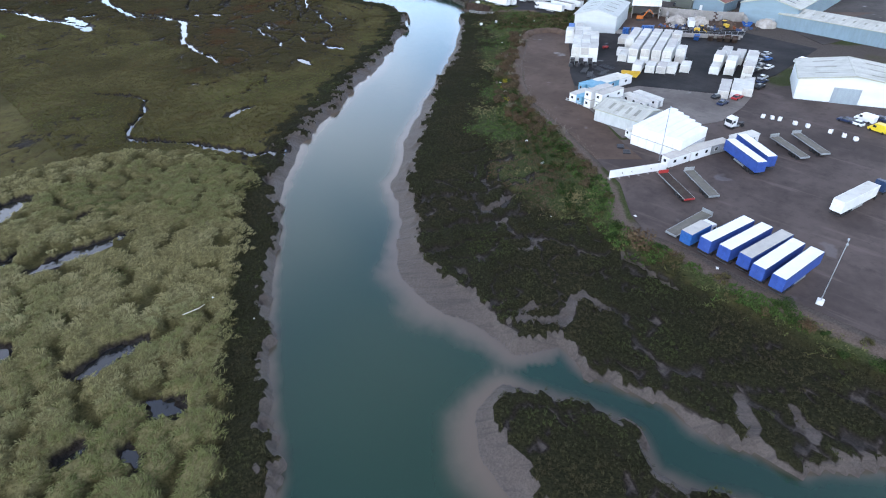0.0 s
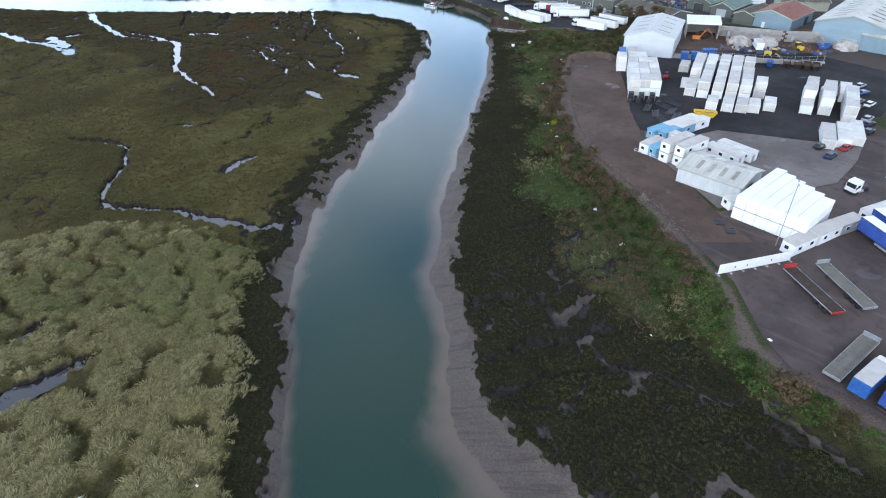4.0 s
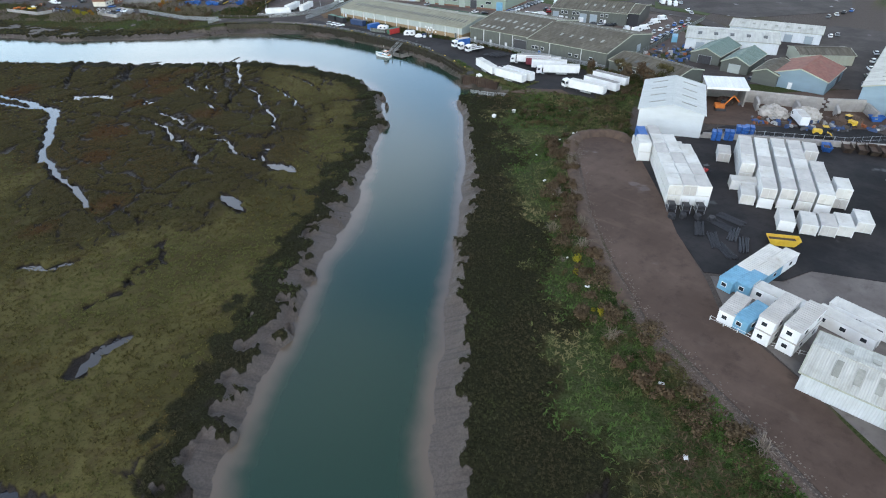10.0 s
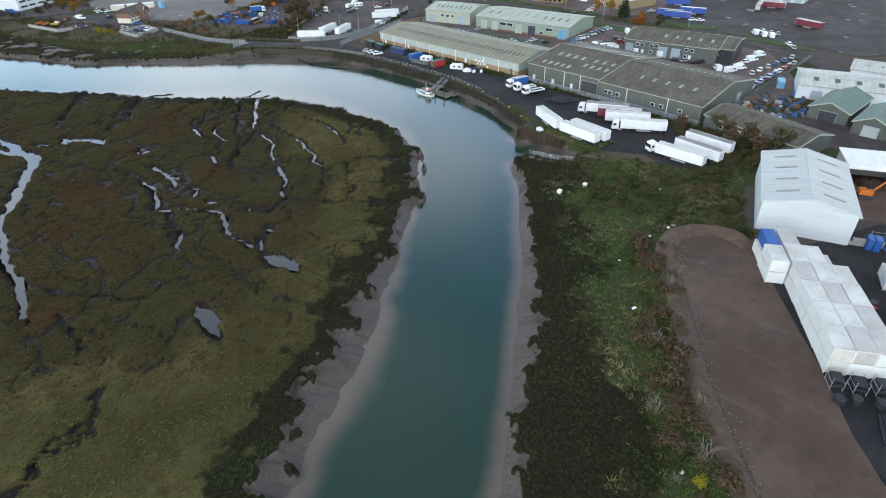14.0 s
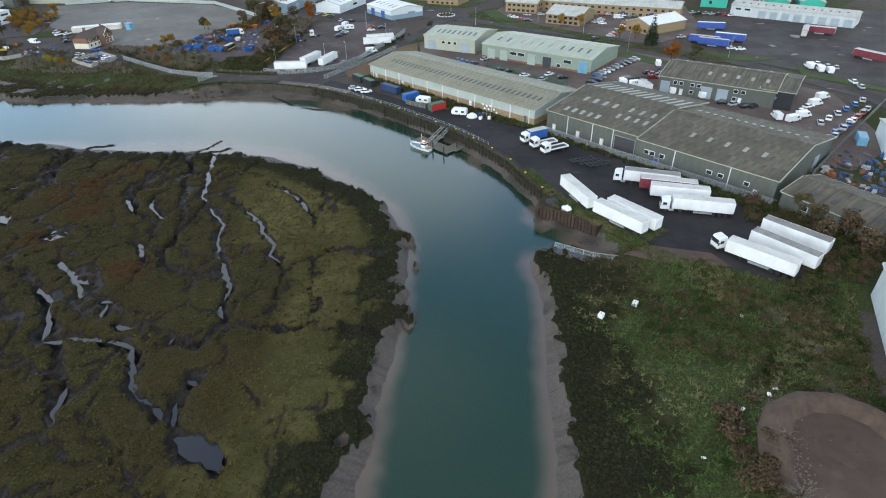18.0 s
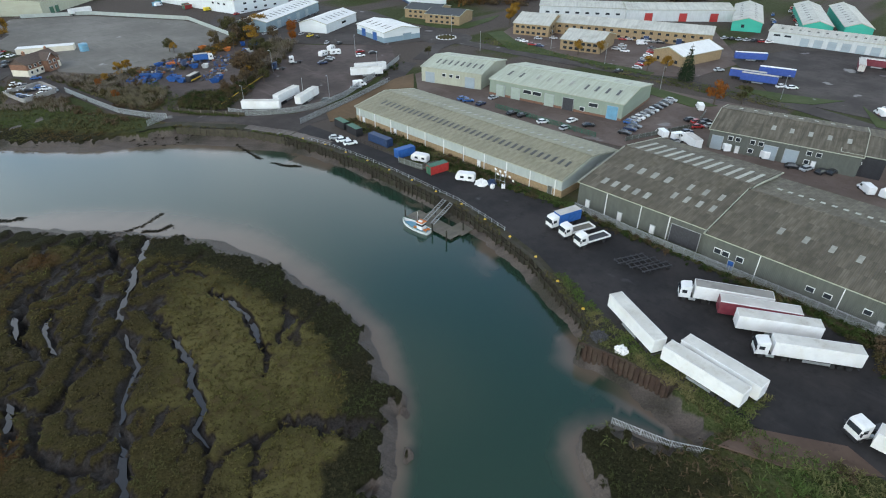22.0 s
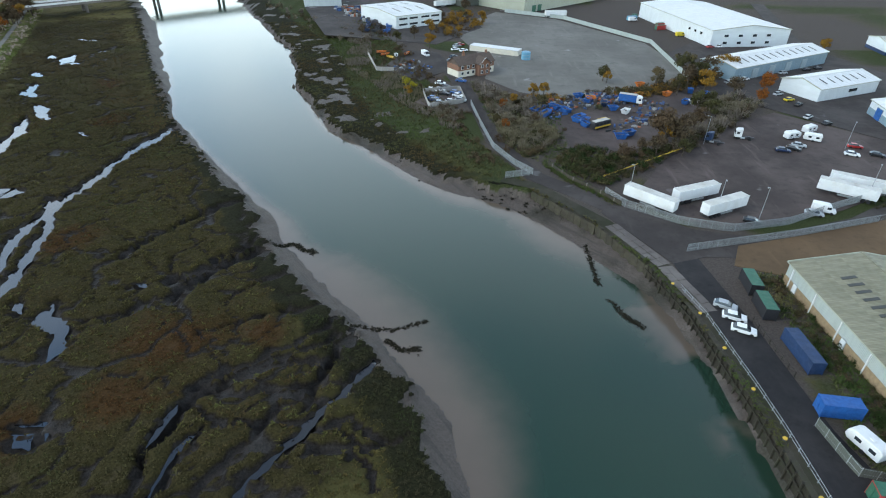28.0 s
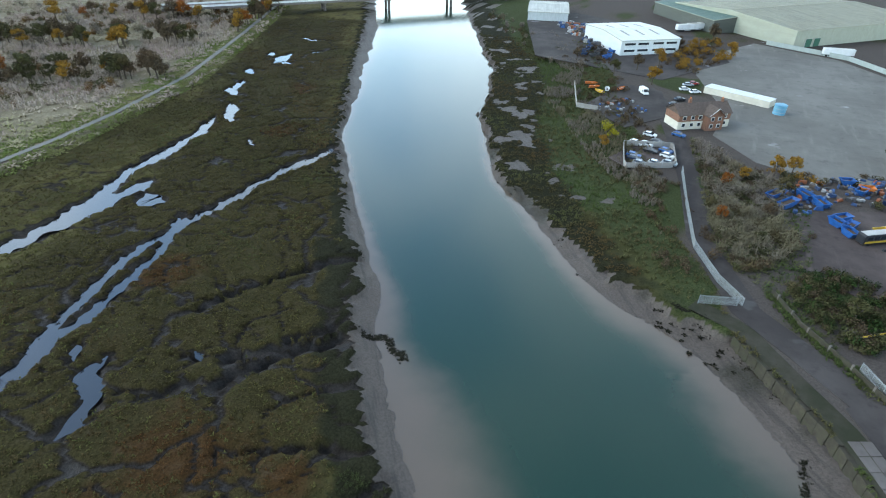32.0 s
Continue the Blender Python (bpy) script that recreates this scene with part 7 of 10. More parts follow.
car_row("cars parked round the trade estate", [('black', 323.3, 271.4, -80), ('navy', 327.6, 271.9, -81), ('grey', 331.2, 272.2, -83), ('silver', 328.2, 256.4, -29), ('red', 345.2, 257.4, -36), ('black', 352.2, 257.5, -32), ('grey', 424.4, 332.9, -67), ('silver', 420.3, 333.6, -73), ('grey', 434.1, 322.0, -20), ('white', 492.1, 286.7, -79), ('navy', 534.8, 300.9, 11), ('grey', 548.4, 306.0, 14), ('silver', 584.1, 308.1, 17), ('black', 569.2, 301.6, 15), ('red', 557.7, 296.6, 17), ('white', 544.5, 291.0, 12), ('black', 333.7, 224.0, -62)])
van_row([('white', 333.6, 243.5, 40)])
put_copy(T_MAROON, pose(431.4, 203.4, 0.06, 0, 0, -108), "maroon curtain-sided trailer by the haulage fence")
put_copy(T_MAROON, pose(461.9, 239.1, 0.06, 0, 0, 14), "red trailer backed to the trade units")
put_copy(T_GREY, pose(413.0, 268.0, 0.06, 0, 0, -78), "blue curtain-sided trailer in the haulage yard")
put_copy(T_GREY, pose(410.5, 262.5, 0.06, 0, 0, -78), "blue curtain-sided trailer in the haulage yard")
van_row([('white', 400.6, 213.3, 30), ('white', 400.5, 209.8, 30), ('white', 402.3, 218.1, 40), ('white', 338.4, 199.5, -25), ('white', 353.8, 200.7, -25), ('white', 363.1, 201.2, -25)])

# ---- storage containers and cabins ----
def make_container(mat, top, label, name="storage_container", L=6.06, H=2.6, cat="container", W=2.44):
    hub = thing(name, pose(0, 0, -50), label, cat)
    bm = box(B(), 0, 0, 0.12, L - 0.1, W - 0.08, H - 0.16)
    for e in (-1, 1):
        for s in (-1, 1):
            box(bm, e * (L / 2 - 0.08), s * (W / 2 - 0.08), 0, 0.16, 0.16, H)
    part("body", bm, M[mat], hub)
    for s in (-1, 1):
        part("door_leaf", box(B(), -L / 2 + 0.02, s * W * 0.23, 0.2, 0.08, W * 0.435, H - 0.4), M[top], hub)
    part("roof", box(B(), 0, 0, H - 0.05, L - 0.12, W - 0.14, 0.06), M[top], hub)
    return hub


C_WHITE = make_container("container", "white_roof", "white steel storage container in a stacked block", W=3.2)
C_GRIME = make_container("container", "grey_top", "white storage container with a grimy roof", W=3.2)
_rng = random.Random(7)


def stack(x, y, a, length, high, group="stacked white containers", top_gap=0.0):
    """A column of containers end to end along a, so many high."""
    n = max(1, round(length / 6.1))
    c, s = math.cos(radians(a)), math.sin(radians(a))
    for i in range(n):
        d = (i - (n - 1) / 2) * 6.15
        for k in range(high):
            if k and _rng.random() < top_gap:
                continue
            put_copy(C_WHITE if _rng.random() < 0.5 else C_GRIME, pose(x + c * d + _rng.uniform(-0.1, 0.1), y + s * d, 0.08 + k * 2.62, 0, 0, a + 180 * (_rng.random() < 0.3) + _rng.uniform(-0.6, 0.6)), group=group)


stack(197.9, 130.9, 32.5, 36.6, 2)
stack(197.1, 126.6, 32.5, 30.5, 2)
stack(196.2, 122.2, 32.5, 24.4, 2)
stack(210.2, 131.6, 32.5, 6, 1)
stack(203.0, 138.4, 33, 6, 2)
stack(208.2, 141.5, 33, 6, 1)
for x, y, L in ((213.2, 115.0, 18), (208.4, 109.2, 31), (210.8, 105.7, 30), (212.2, 102.1, 30), (213.3, 98.5, 29)):
    stack(x, y, 20, L, 2, top_gap=0.12)
stack(207.3, 91.9, 20, 7, 2)
for x, y in ((189.2, 98.5), (190.7, 94.4), (192.6, 91.1), (194.8, 88.4), (198.9, 85.5), (215.9, 120.9)):
    stack(x, y, 20, 6, 1)
stack(201.2, 111.2, -65, 6, 1)
stack(195.9, 108.7, 20, 6, 1)
for x, y, L in ((209.6, 78.6, 18), (222.5, 81.6, 12), (212.0, 74.5, 16), (222.1, 76.3, 15), (209.5, 67.7, 18), (223.0, 72.5, 11)):
    stack(x, y, 16, L, 1 + (L > 15), "white containers by the works fence", 0.3)
for x, y in ((186.0, 65.8), (189.2, 63.1), (192.7, 61.1)):
    stack(x, y, 19, 13, 1, "white containers by the works fence")


def tall_block(x, y, ang):
    """Modular units wrapped in white sheeting, stepping down at one end."""
    for i in range(6):
        hub = thing("wrapped_unit", pose(x, y, 0.06, 0, 0, ang), "two-storey modular unit wrapped in white sheeting", "modular unit", "wrapped modular units")
        px, ln = -3.6 + i * 2.42, 18.4 - 1.2 * i
        for k in range(2):
            part("unit_body", softened(box(B(), px, (17.4 - ln) / -2, k * 2.75, 2.38, ln, 2.68), 0.12), M["white_wrap"], hub)
        part("strap", box(B(), px, (17.4 - ln) / -2, 2.66, 2.42, ln + 0.04, 0.1), M["steel"], hub)


tall_block(140.4, 62.2, -93.7)


def cabin(x, y, a, L, mat, top, label, z=0.06, H=2.6, win=2):
    hub = thing("site_cabin", pose(x, y, z, 0, 0, a), label, "cabin")
    part("body", softened(box(B(), 0, 0, 0.1, L, 2.7, H - 0.1), 0.05), M[mat], hub)
    prof = [(-L / 2 - 0.08, H)]
    for i in range(int(L / 0.6)):
        x0 = -L / 2 + 0.3 + i * 0.6
        prof += [(x0 - 0.08, H + 0.1), (x0 - 0.05, H + 0.16), (x0 + 0.05, H + 0.16), (x0 + 0.08, H + 0.1)]
    prof += [(L / 2 + 0.08, H + 0.1), (L / 2 + 0.08, H)]
    part("roof", extrude_profile(B(), prof, -1.43, 1.43), M[top], hub)
    for i in range(win):
        for s in (-1, 1):
            fr = part("window", box(B(), -L / 2 + (i + 0.5) * L / win, s * 1.36, 1.1, 1.1, 0.08, 0.9), M["white_box"], hub)
            part("pane", box(B(), -L / 2 + (i + 0.5) * L / win, s * 1.38, 1.18, 0.9, 0.08, 0.74), M["glass"], fr)
    fr = part("window", box(B(), -L / 2 - 0.01, 0.2, 1.1, 0.08, 1.0, 0.9), M["white_box"], hub)
    part("pane", box(B(), -L / 2 - 0.03, 0.2, 1.18, 0.08, 0.84, 0.74), M["glass"], fr)
    part("door", box(B(), L / 2 + 0.01, -0.4, 0.1, 0.08, 0.9, 2.05), M["steel"], hub)


WC, GT, WR = "white_box", "grey_top", "white_roof"
cabin(150.7, 96.9, -6, 7, WC, GT, "cream site cabin with a mossy roof")
cabin(150.4, 93.9, -15, 7, "pale_blue", "pale_blue", "pale blue site cabin beside the track")
for z in (0.06, 2.76):
    cabin(150.8, 90.3, -10, 9.6, WC, GT, "stacked white site cabin with a ribbed grey roof", z)
    cabin(151.0, 86.6, -10, 9.6, WC, GT, "stacked white site cabin with a ribbed grey roof", z)
cabin(158.5, 91.4, -99, 9.8, WC, WR, "long white site cabin", win=3)
cabin(158.0, 80.9, -104, 9.8, WC, WR, "long white site cabin", win=3)
cabin(161.9, 79.4, -101, 9.8, WC, WR, "long white site cabin", win=3)
cabin(129.5, 53.2, -16, 7, WC, GT, "white site cabin with a ribbed roof by the flatbeds")
cabin(136.6, 51.0, -16, 7, WC, GT, "grey-roofed site cabin by the flatbeds")
cabin(143.0, 48.8, -21, 6, "steel", GT, "galvanised store beside the cabins")
cabin(152.0, 45.6, -22, 8, WC, WR, "white site cabin near the blue trailers")
for i, m in enumerate(("pale_blue", "pale_blue", "white_box")):
    cabin(159.5 + i * 5.9, 99.9 - i * 0.2 - i * 1.1, -12.5, 5.9, m, "white_roof" if i else "pale_blue", "pale blue container office with a stained roof", win=1)
    cabin(160.2 + i * 5.9, 97.0 - i * 1.3, -12.5, 5.9, m, "white_roof" if i else "pale_blue", "pale blue container office with a stained roof", win=1)
warehouse("store_shed", "weathered grey asbestos store shed with pale rooflights", 144.8, 76.4, -91, 14.8, 11.2, 3.8, 1.5, "wall_shed", "roof_fibre_pale" if "roof_fibre_pale" in M else "roof_light", None, False, lights=((-1, 0.5, -5, 6, 4, 3.2, 0.9, PL), (1, 0.4, -5, 6, 3, 1.6, 1.2, PL)), doors=(("b", -1, 2.6, 2.8, "dark_steel"),))
cabin(137.5, 68.6, -30, 6, WC, WR, "small white lean-to cabin under ivy", H=2.2)


def hoarding(x, y, a, L):
    hub = thing("hoarding", pose(x, y, 0.03, 0, 0, a), "long white steel hoarding panel with rope holes at the yard gate", "barrier")
    n = 6
    for i in range(n):
        part("panel", box(B(), -L / 2 + (i + 0.5) * L / n, 0, 0.25, L / n - 0.03, 0.14, 2.1), M["white_box"], hub)
    for i in range(n + 1):
        part("foot", box(B(), -L / 2 + i * L / n, 0, 0, 0.25, 1.2, 0.28), M["block"], hub)
    for i in (1, 2, 4):
        part("hole_cover", box(B(), -L / 2 + i * L / n + 0.8, -0.06, 1.0, 0.22, 0.08, 0.4), M["dark_steel"], hub)


hoarding(117.6, 56.7, -30, 15.6)


def skip(x, y, a, mat, label, L=5.6):
    hub = thing("skip", pose(x, y, 0.07, 0, 0, a), label, "skip")
    bm = B()
    lo = [(-L / 2 + 0.9, -0.9), (L / 2 - 0.9, -0.9), (L / 2 - 0.9, 0.9), (-L / 2 + 0.9, 0.9)]
    hi = [(-L / 2, -1.1), (L / 2, -1.1), (L / 2, 1.1), (-L / 2, 1.1)]
    a_ = [bm.verts.new((px, py, 0)) for px, py in lo]
    b_ = [bm.verts.new((px, py, 1.6)) for px, py in hi]
    bm.faces.new(a_[::-1])
    for i in range(4):
        bm.faces.new((a_[i], a_[(i + 1) % 4], b_[(i + 1) % 4], b_[i]))
    part("tub", bm, M[mat], hub)
    for s in (-1, 1):
        part("rim", box(B(), 0, s * 1.1, 1.52, L, 0.12, 0.14), M[mat], hub)
        part("end_rim", box(B(), s * L / 2, 0, 1.52, 0.12, 2.3, 0.14), M[mat], hub)
    part("load", box(B(), 0, 0, 0.9, L - 1.2, 1.8, 0.15), M["spoil"], hub)


skip(180.7, 96.6, -62, "yellow", "large empty yellow skip on the black pad", 6.3)
for x, y in ((241.8, 96.2), (243.1, 92.9), (244.0, 90.2), (244.7, 87.6)):
    skip(x, y, 20, "rust", "rusty scrap skip full of metal")
for x, y, a in ((238.3, 100.5, 20), (271.5, 93.8, -60), (244.4, 438.8, 40), (245.6, 435.1, 60), (257.9, 424.3, 30), (254.6, 421.3, 0), (298.8, 469.9, 20), (287.9, 459.2, 50)):
    skip(x, y, a, "blue_paint", "blue waste skip in the breakers yard", 4.2)
for x, y, a, m in ((248, 463, 20, "blue_paint"), (250.7, 457.8, 60, "blue_paint"), (252.2, 459.8, 10, "orange"), (283.5, 468.5, 30, "orange"), (276.2, 480.4, 20, "orange"), (294.5, 473.6, 70, "blue_paint"), (258.3, 449.4, 10, "blue_paint"), (262, 446, 50, "white_box"), (290.7, 458.7, 0, "white_box"), (251.9, 435, 35, "yellow"), (256, 454, 80, "navy"), (268, 462, 15, "blue_paint"), (272, 466, 40, "orange")):
    skip(x, y, a, m, {"blue_paint": "blue", "orange": "orange", "white_box": "white", "yellow": "yellow", "navy": "navy"}[m] + " skip among vehicles in the breakers yard", 3.6)
for i in range(9):
    skip(150 + (i % 3) * 6, 570 + (i // 3) * 7, 40 + i * 11, ("navy", "dark_steel", "blue_paint")[i % 3], "dark scrap skip in the far yard", 5)
put_copy(R_BLUE, pose(266.6, 457.3, 0.06, 0, 0, -20), "blue tanker lorry in the breakers yard")


def crate_stack(x, y, a, mat, label):
    hub = thing("crate_stack", pose(x, y, 0.06, 0, 0, a), label, "crates")
    me = mesh_of(softened(box(B(), 0, 0, 0, 2.4, 1.2, 0.62), 0.06), "crate", M[mat])
    for j in range(2):
        for k in range(4):
            part("crate", me, None, hub, at=pose(0.05 * (k % 2), j * 1.35, k * 0.7))


for x, y in ((227.6, 126.1), (229.9, 123.3), (235.4, 121.8), (237, 119.9)):
    crate_stack(x, y, 20, "blue_paint", "stack of blue steel stillages by the wall")


def oval_tank(x, y, a, z=0.06, k=1.0):
    """A squat moulded black tank with a ribbed lid."""
    hub = thing("black_tank", pose(x, y, z, 0, 0, a), "squat black plastic tank beside the white containers", "tank", "black plastic tanks")
    bm = drum(B(), 0, 0, 0.5 * k, 1.0 * k, 1.0 * k, "z", 12, 0.92 * k)
    for v in bm.verts:
        v.co.y *= 0.8
    part("shell", softened(bm, 0.07), M["plastic_black"], hub)
    lid = B()
    for i in range(4):
        box(lid, (i - 1.5) * 0.36 * k, 0, 1.0 * k, 0.16 * k, 1.1 * k, 0.08)
    part("lid_rib", lid, M["dark_steel"], hub)


def tank_rack(x, y, a):
    """A galvanised post rack with black trays on two levels."""
    hub = thing("storage_rack", pose(x, y, 0.06, 0, 0, a), "galvanised steel rack holding black plastic trays", "rack", "racks on the pad")
    for px in (-1.2, 1.2):
        for py in (-0.9, 0.9):
            part("post", box(B(), px, py, 0, 0.09, 0.09, 2.5), M["steel"], hub)
    for z in (0.25, 1.35):
        for py in (-0.9, 0.9):
            part("beam", box(B(), 0, py, z, 2.4, 0.07, 0.12), M["steel"], hub)
        part("tray", softened(box(B(), 0, 0, z + 0.12, 2.1, 1.6, 0.55), 0.08), M["plastic_black"], hub)


for x, y, a in ((179.8, 120.4, 32), (181.2, 117.6, 32), (183.2, 115.0, 32)):
    tank_rack(x, y, a)
for x, y, a in ((178.4, 116.9, 20), (180.1, 114.2, 35), (181.0, 111.4, 10), (176.6, 118.8, 60)):
    oval_tank(x, y, a)
crate_stack(312.4, 629.8, 20, "green_paint", "stack of green containers by the warehouse")


def cube_tank(x, y, z=0.05):
    hub = thing("cube_tank", pose(x, y, z, 0, 0, _rng.uniform(0, 40)), "white plastic cube tank in a steel cage", "tank", "white cube tanks")
    part("tank", softened(box(B(), 0, 0, 0.16, 1.1, 0.95, 0.95), 0.08), M["litter"], hub)
    part("pallet", box(B(), 0, 0, 0, 1.2, 1.0, 0.15), M["dark_steel"], hub)
    bm = B()
    for s in (-1, 1):
        for q in (-0.5, 0, 0.5):
            tube(bm, (q, s * 0.5, 0.15), (q, s * 0.5, 1.14), 0.015, 4)
    part("cage", bm, M["steel"], hub)
    part("cap", drum(B(), 0, 0, 1.14, 0.12, 0.08, "z", 8), M["red_paint"], hub)


for x, y in ((173.1, 48.5), (173.8, 46.2), (174.2, 44.2), (173.9, 40.0), (174.2, 36.8), (174.3, 31.0), (173.8, 27.5), (173.4, 24.6), (265.5, 273.5), (263.4, 275.5)):
    cube_tank(x, y)
for x, y in ((213.0, 188.2), (205.5, 190.9)):
    cube_tank(x, y, ground_z(x, y))


def heap(name, x, y, r, h, mat, label, seed, cat="heap"):
    """A loose heap of many angular pieces over a rough mound."""
    rg = np.random.RandomState(seed)
    hub = thing(name, pose(x, y, 0.05), label, cat)
    bm = B()
    bmesh.ops.create_icosphere(bm, subdivisions=3, radius=1)
    for v in bm.verts:
        k = 1 + 0.25 * noise.noise(v.co * 2.3 + Vector((seed, 0, 0)))
        v.co = Vector((v.co.x * r * k, v.co.y * r * k, max(-0.1, v.co.z) * h * k))
    part("mound", bm, M[mat], hub)
    bm = B()
    for i in range(150):
        a, d = rg.rand() * 6.28, r * math.sqrt(rg.rand())
        s = 0.15 + 0.5 * rg.rand()
        m = Matrix.Translation((d * math.cos(a), d * math.sin(a), h * math.sqrt(max(0, 1 - (d / r) ** 2)) * 0.98)) @ Euler(rg.rand(3) * 6).to_matrix().to_4x4() @ Matrix.Diagonal((s * 1.8, s, s * 0.35, 1))
        bmesh.ops.create_cube(bm, size=1, matrix=m)
    part("debris", bm, M["paper" if mat == "paper" else mat], hub)["kind"] = "stuff"


def scrap_field(name, outline, n, size, label, seed):
    """Loose vehicle parts, drums and bales lying in a yard."""
    rg = np.random.RandomState(seed)
    o = np.array(outline, float)
    V, F = [], []
    while len(F) < n * 6:
        c = np.array((rg.uniform(o[:, 0].min(), o[:, 0].max()), rg.uniform(o[:, 1].min(), o[:, 1].max())))
        if not inside(c[None], o)[0]:
            continue
        sx, sy, sz = size * rg.uniform(0.5, 2.0), size * rg.uniform(0.4, 1.0), size * rg.uniform(0.3, 0.9)
        a, k = rg.rand() * 6.28, len(V)
        for zz, t in ((0.05, 1.0), (sz, rg.uniform(0.6, 1.0))):
            for ux, uy in ((-1, -1), (1, -1), (1, 1), (-1, 1)):
                px, py = ux * sx / 2 * t, uy * sy / 2 * t
                V.append((c[0] + px * math.cos(a) - py * math.sin(a), c[1] + px * math.sin(a) + py * math.cos(a), zz))
        F += [tuple(k + i for i in f) for f in ((3, 2, 1, 0), (4, 5, 6, 7), (0, 1, 5, 4), (1, 2, 6, 5), (2, 3, 7, 6), (3, 0, 4, 7))]
    tagged(sheet(name, V, F, M["scrap"], False), label, "scrap", kind="stuff")


scrap_field("vehicle_scrap", [(226, 446), (240, 462), (262, 473), (281, 458), (268, 436), (256, 422), (250, 428), (266, 446), (262, 456), (246, 448), (234, 436)], 330, 1.15, "blue, white and orange vehicle parts in the breakers yard", 21)
scrap_field("yard_clutter", [(246, 122), (252, 104), (262, 92), (270, 86), (262, 104), (252, 124)], 90, 1.3, "mixed scrap metal strewn in front of the bays", 22)
scrap_field("yard_clutter", [(296, 182), (318, 182), (322, 170), (304, 160), (292, 168)], 90, 1.3, "plant and steel stock in a works yard", 23)
scrap_field("vehicle_scrap", [(118, 640), (150, 590), (164, 596), (140, 650)], 140, 2.2, "dark cars and vans crowded in the far yard", 24)
scrap_field("yard_clutter", [(282, 84), (296, 72), (312, 70), (300, 92), (290, 98)], 60, 1.6, "scrap skips and metal in the upper yard", 25)
scrap_field("yard_clutter", [(172, 500), (184, 488), (190, 500), (182, 516)], 50, 1.0, "orange and white gear in the small boat yard", 26)


heap("scrap_heap", 257.9, 119.5, 4.4, 3.0, "paper", "pale heap of baled scrap against a block wall", 3)
heap("scrap_heap", 261.2, 111.0, 4.6, 3.2, "paper", "heap of white and rusty scrap metal", 4)
heap("spoil_heap", 264.7, 100.3, 4.4, 2.6, "spoil", "brown heap of soil against a block wall", 5)
heap("scrap_heap", 276.4, 87.6, 4.2, 2.6, "paper", "pale heap of mixed scrap", 6)
heap("scrap_heap", 259, 135, 3.0, 2.0, "rust", "rusty scrap under the open bay", 7)


def block_wall(a, b, h, label):
    """A bay wall of big concrete blocks, each a piece."""
    a, b = Vector(a), Vector(b)
    d = b - a
    hub = thing("block_wall", pose(a.x, a.y, 0.05, 0, 0, math.degrees(math.atan2(d.y, d.x))), label, "wall")
    n, me = int(d.length / 1.6), mesh_of(softened(box(B(), 0, 0, 0, 1.56, 0.8, 0.78), 0.04), "block", M["block"])
    for k in range(int(h / 0.8)):
        for i in range(n):
            part("block", me, None, hub, at=pose(0.8 + i * 1.6 + 0.8 * (k % 2), _rng.uniform(-0.04, 0.04), k * 0.8))


block_wall((264.5, 132), (272, 108), 4.0, "grey concrete block wall behind the scrap bays")
block_wall((272, 108), (278, 98), 4.0, "grey concrete block wall behind the scrap bays")
block_wall((280, 97), (296, 80), 3.2, "grey concrete block wall of the metal yard")
for a, b in (((264, 127), (257, 124)), ((268, 116), (261, 113)), ((271, 105), (264, 103)), ((278, 98), (271, 94))):
    block_wall(a, b, 3.2, "concrete block divider between scrap bays")
block_wall((226, 131), (250, 86), 1.6, "low block wall edging the container pad")


def loader(x, y, a):
    hub = thing("wheel_loader", pose(x, y, 0.06, 0, 0, a), "yellow wheel loader in the scrap yard", "loader")
    part("engine_cover", softened(box(B(), -1.4, 0, 0.9, 2.4, 1.6, 1.2), 0.1), M["yellow"], hub)
    cab = part("cab", softened(box(B(), 0.3, 0, 1.2, 1.3, 1.4, 1.9), 0.08), M["glass"], hub)
    part("cab_roof", box(B(), 0.3, 0, 3.1, 1.5, 1.6, 0.12), M["yellow"], cab)
    for s in (-1, 1):
        bm = tube(B(), (0.9, s * 0.5, 1.6), (2.8, s * 0.5, 0.6), 0.14)
        part("lift_arm", bm, M["yellow"], hub)
    part("bucket", extrude_profile(B(), [(2.7, 0.1), (3.9, 0.1), (2.9, 0.35), (2.8, 1.1), (2.6, 1.1)], -1.3, 1.3), M["dark_steel"], hub)
    me = wheel_mesh(0.75, 0.6)
    for xx in (-1.5, 1.3):
        for s in (-1, 1):
            part("wheel", me, None, hub, at=pose(xx, s * 1.0, 0.75))


loader(262.0, 99.8, 60)
loader(248.3, 103.7, -70)


def digger(x, y, a):
    hub = thing("excavator", pose(x, y, 0.06, 0, 0, a), "orange excavator with a raised arm", "excavator")
    for s in (-1, 1):
        part("crawler_belt", softened(box(B(), 0, s * 1.0, 0, 3.4, 0.6, 0.8), 0.15), M["dark_steel"], hub)
    part("upper_body", softened(box(B(), -0.4, 0, 0.95, 2.9, 2.4, 1.2), 0.1), M["orange"], hub)
    part("cab", softened(box(B(), 0.6, 0.7, 1.6, 1.3, 0.95, 1.5), 0.08), M["glass"], hub)
    boom = part("boom", tube(B(), (0.9, -0.2, 1.8), (3.2, -0.2, 5.0), 0.22), M["orange"], hub)
    part("stick", tube(B(), (3.2, -0.2, 5.0), (5.2, -0.2, 3.0), 0.17), M["orange"], boom)
    part("grab", softened(box(B(), 5.3, -0.2, 1.9, 0.8, 0.7, 1.0), 0.1), M["dark_steel"], boom)


digger(252, 134, -60)


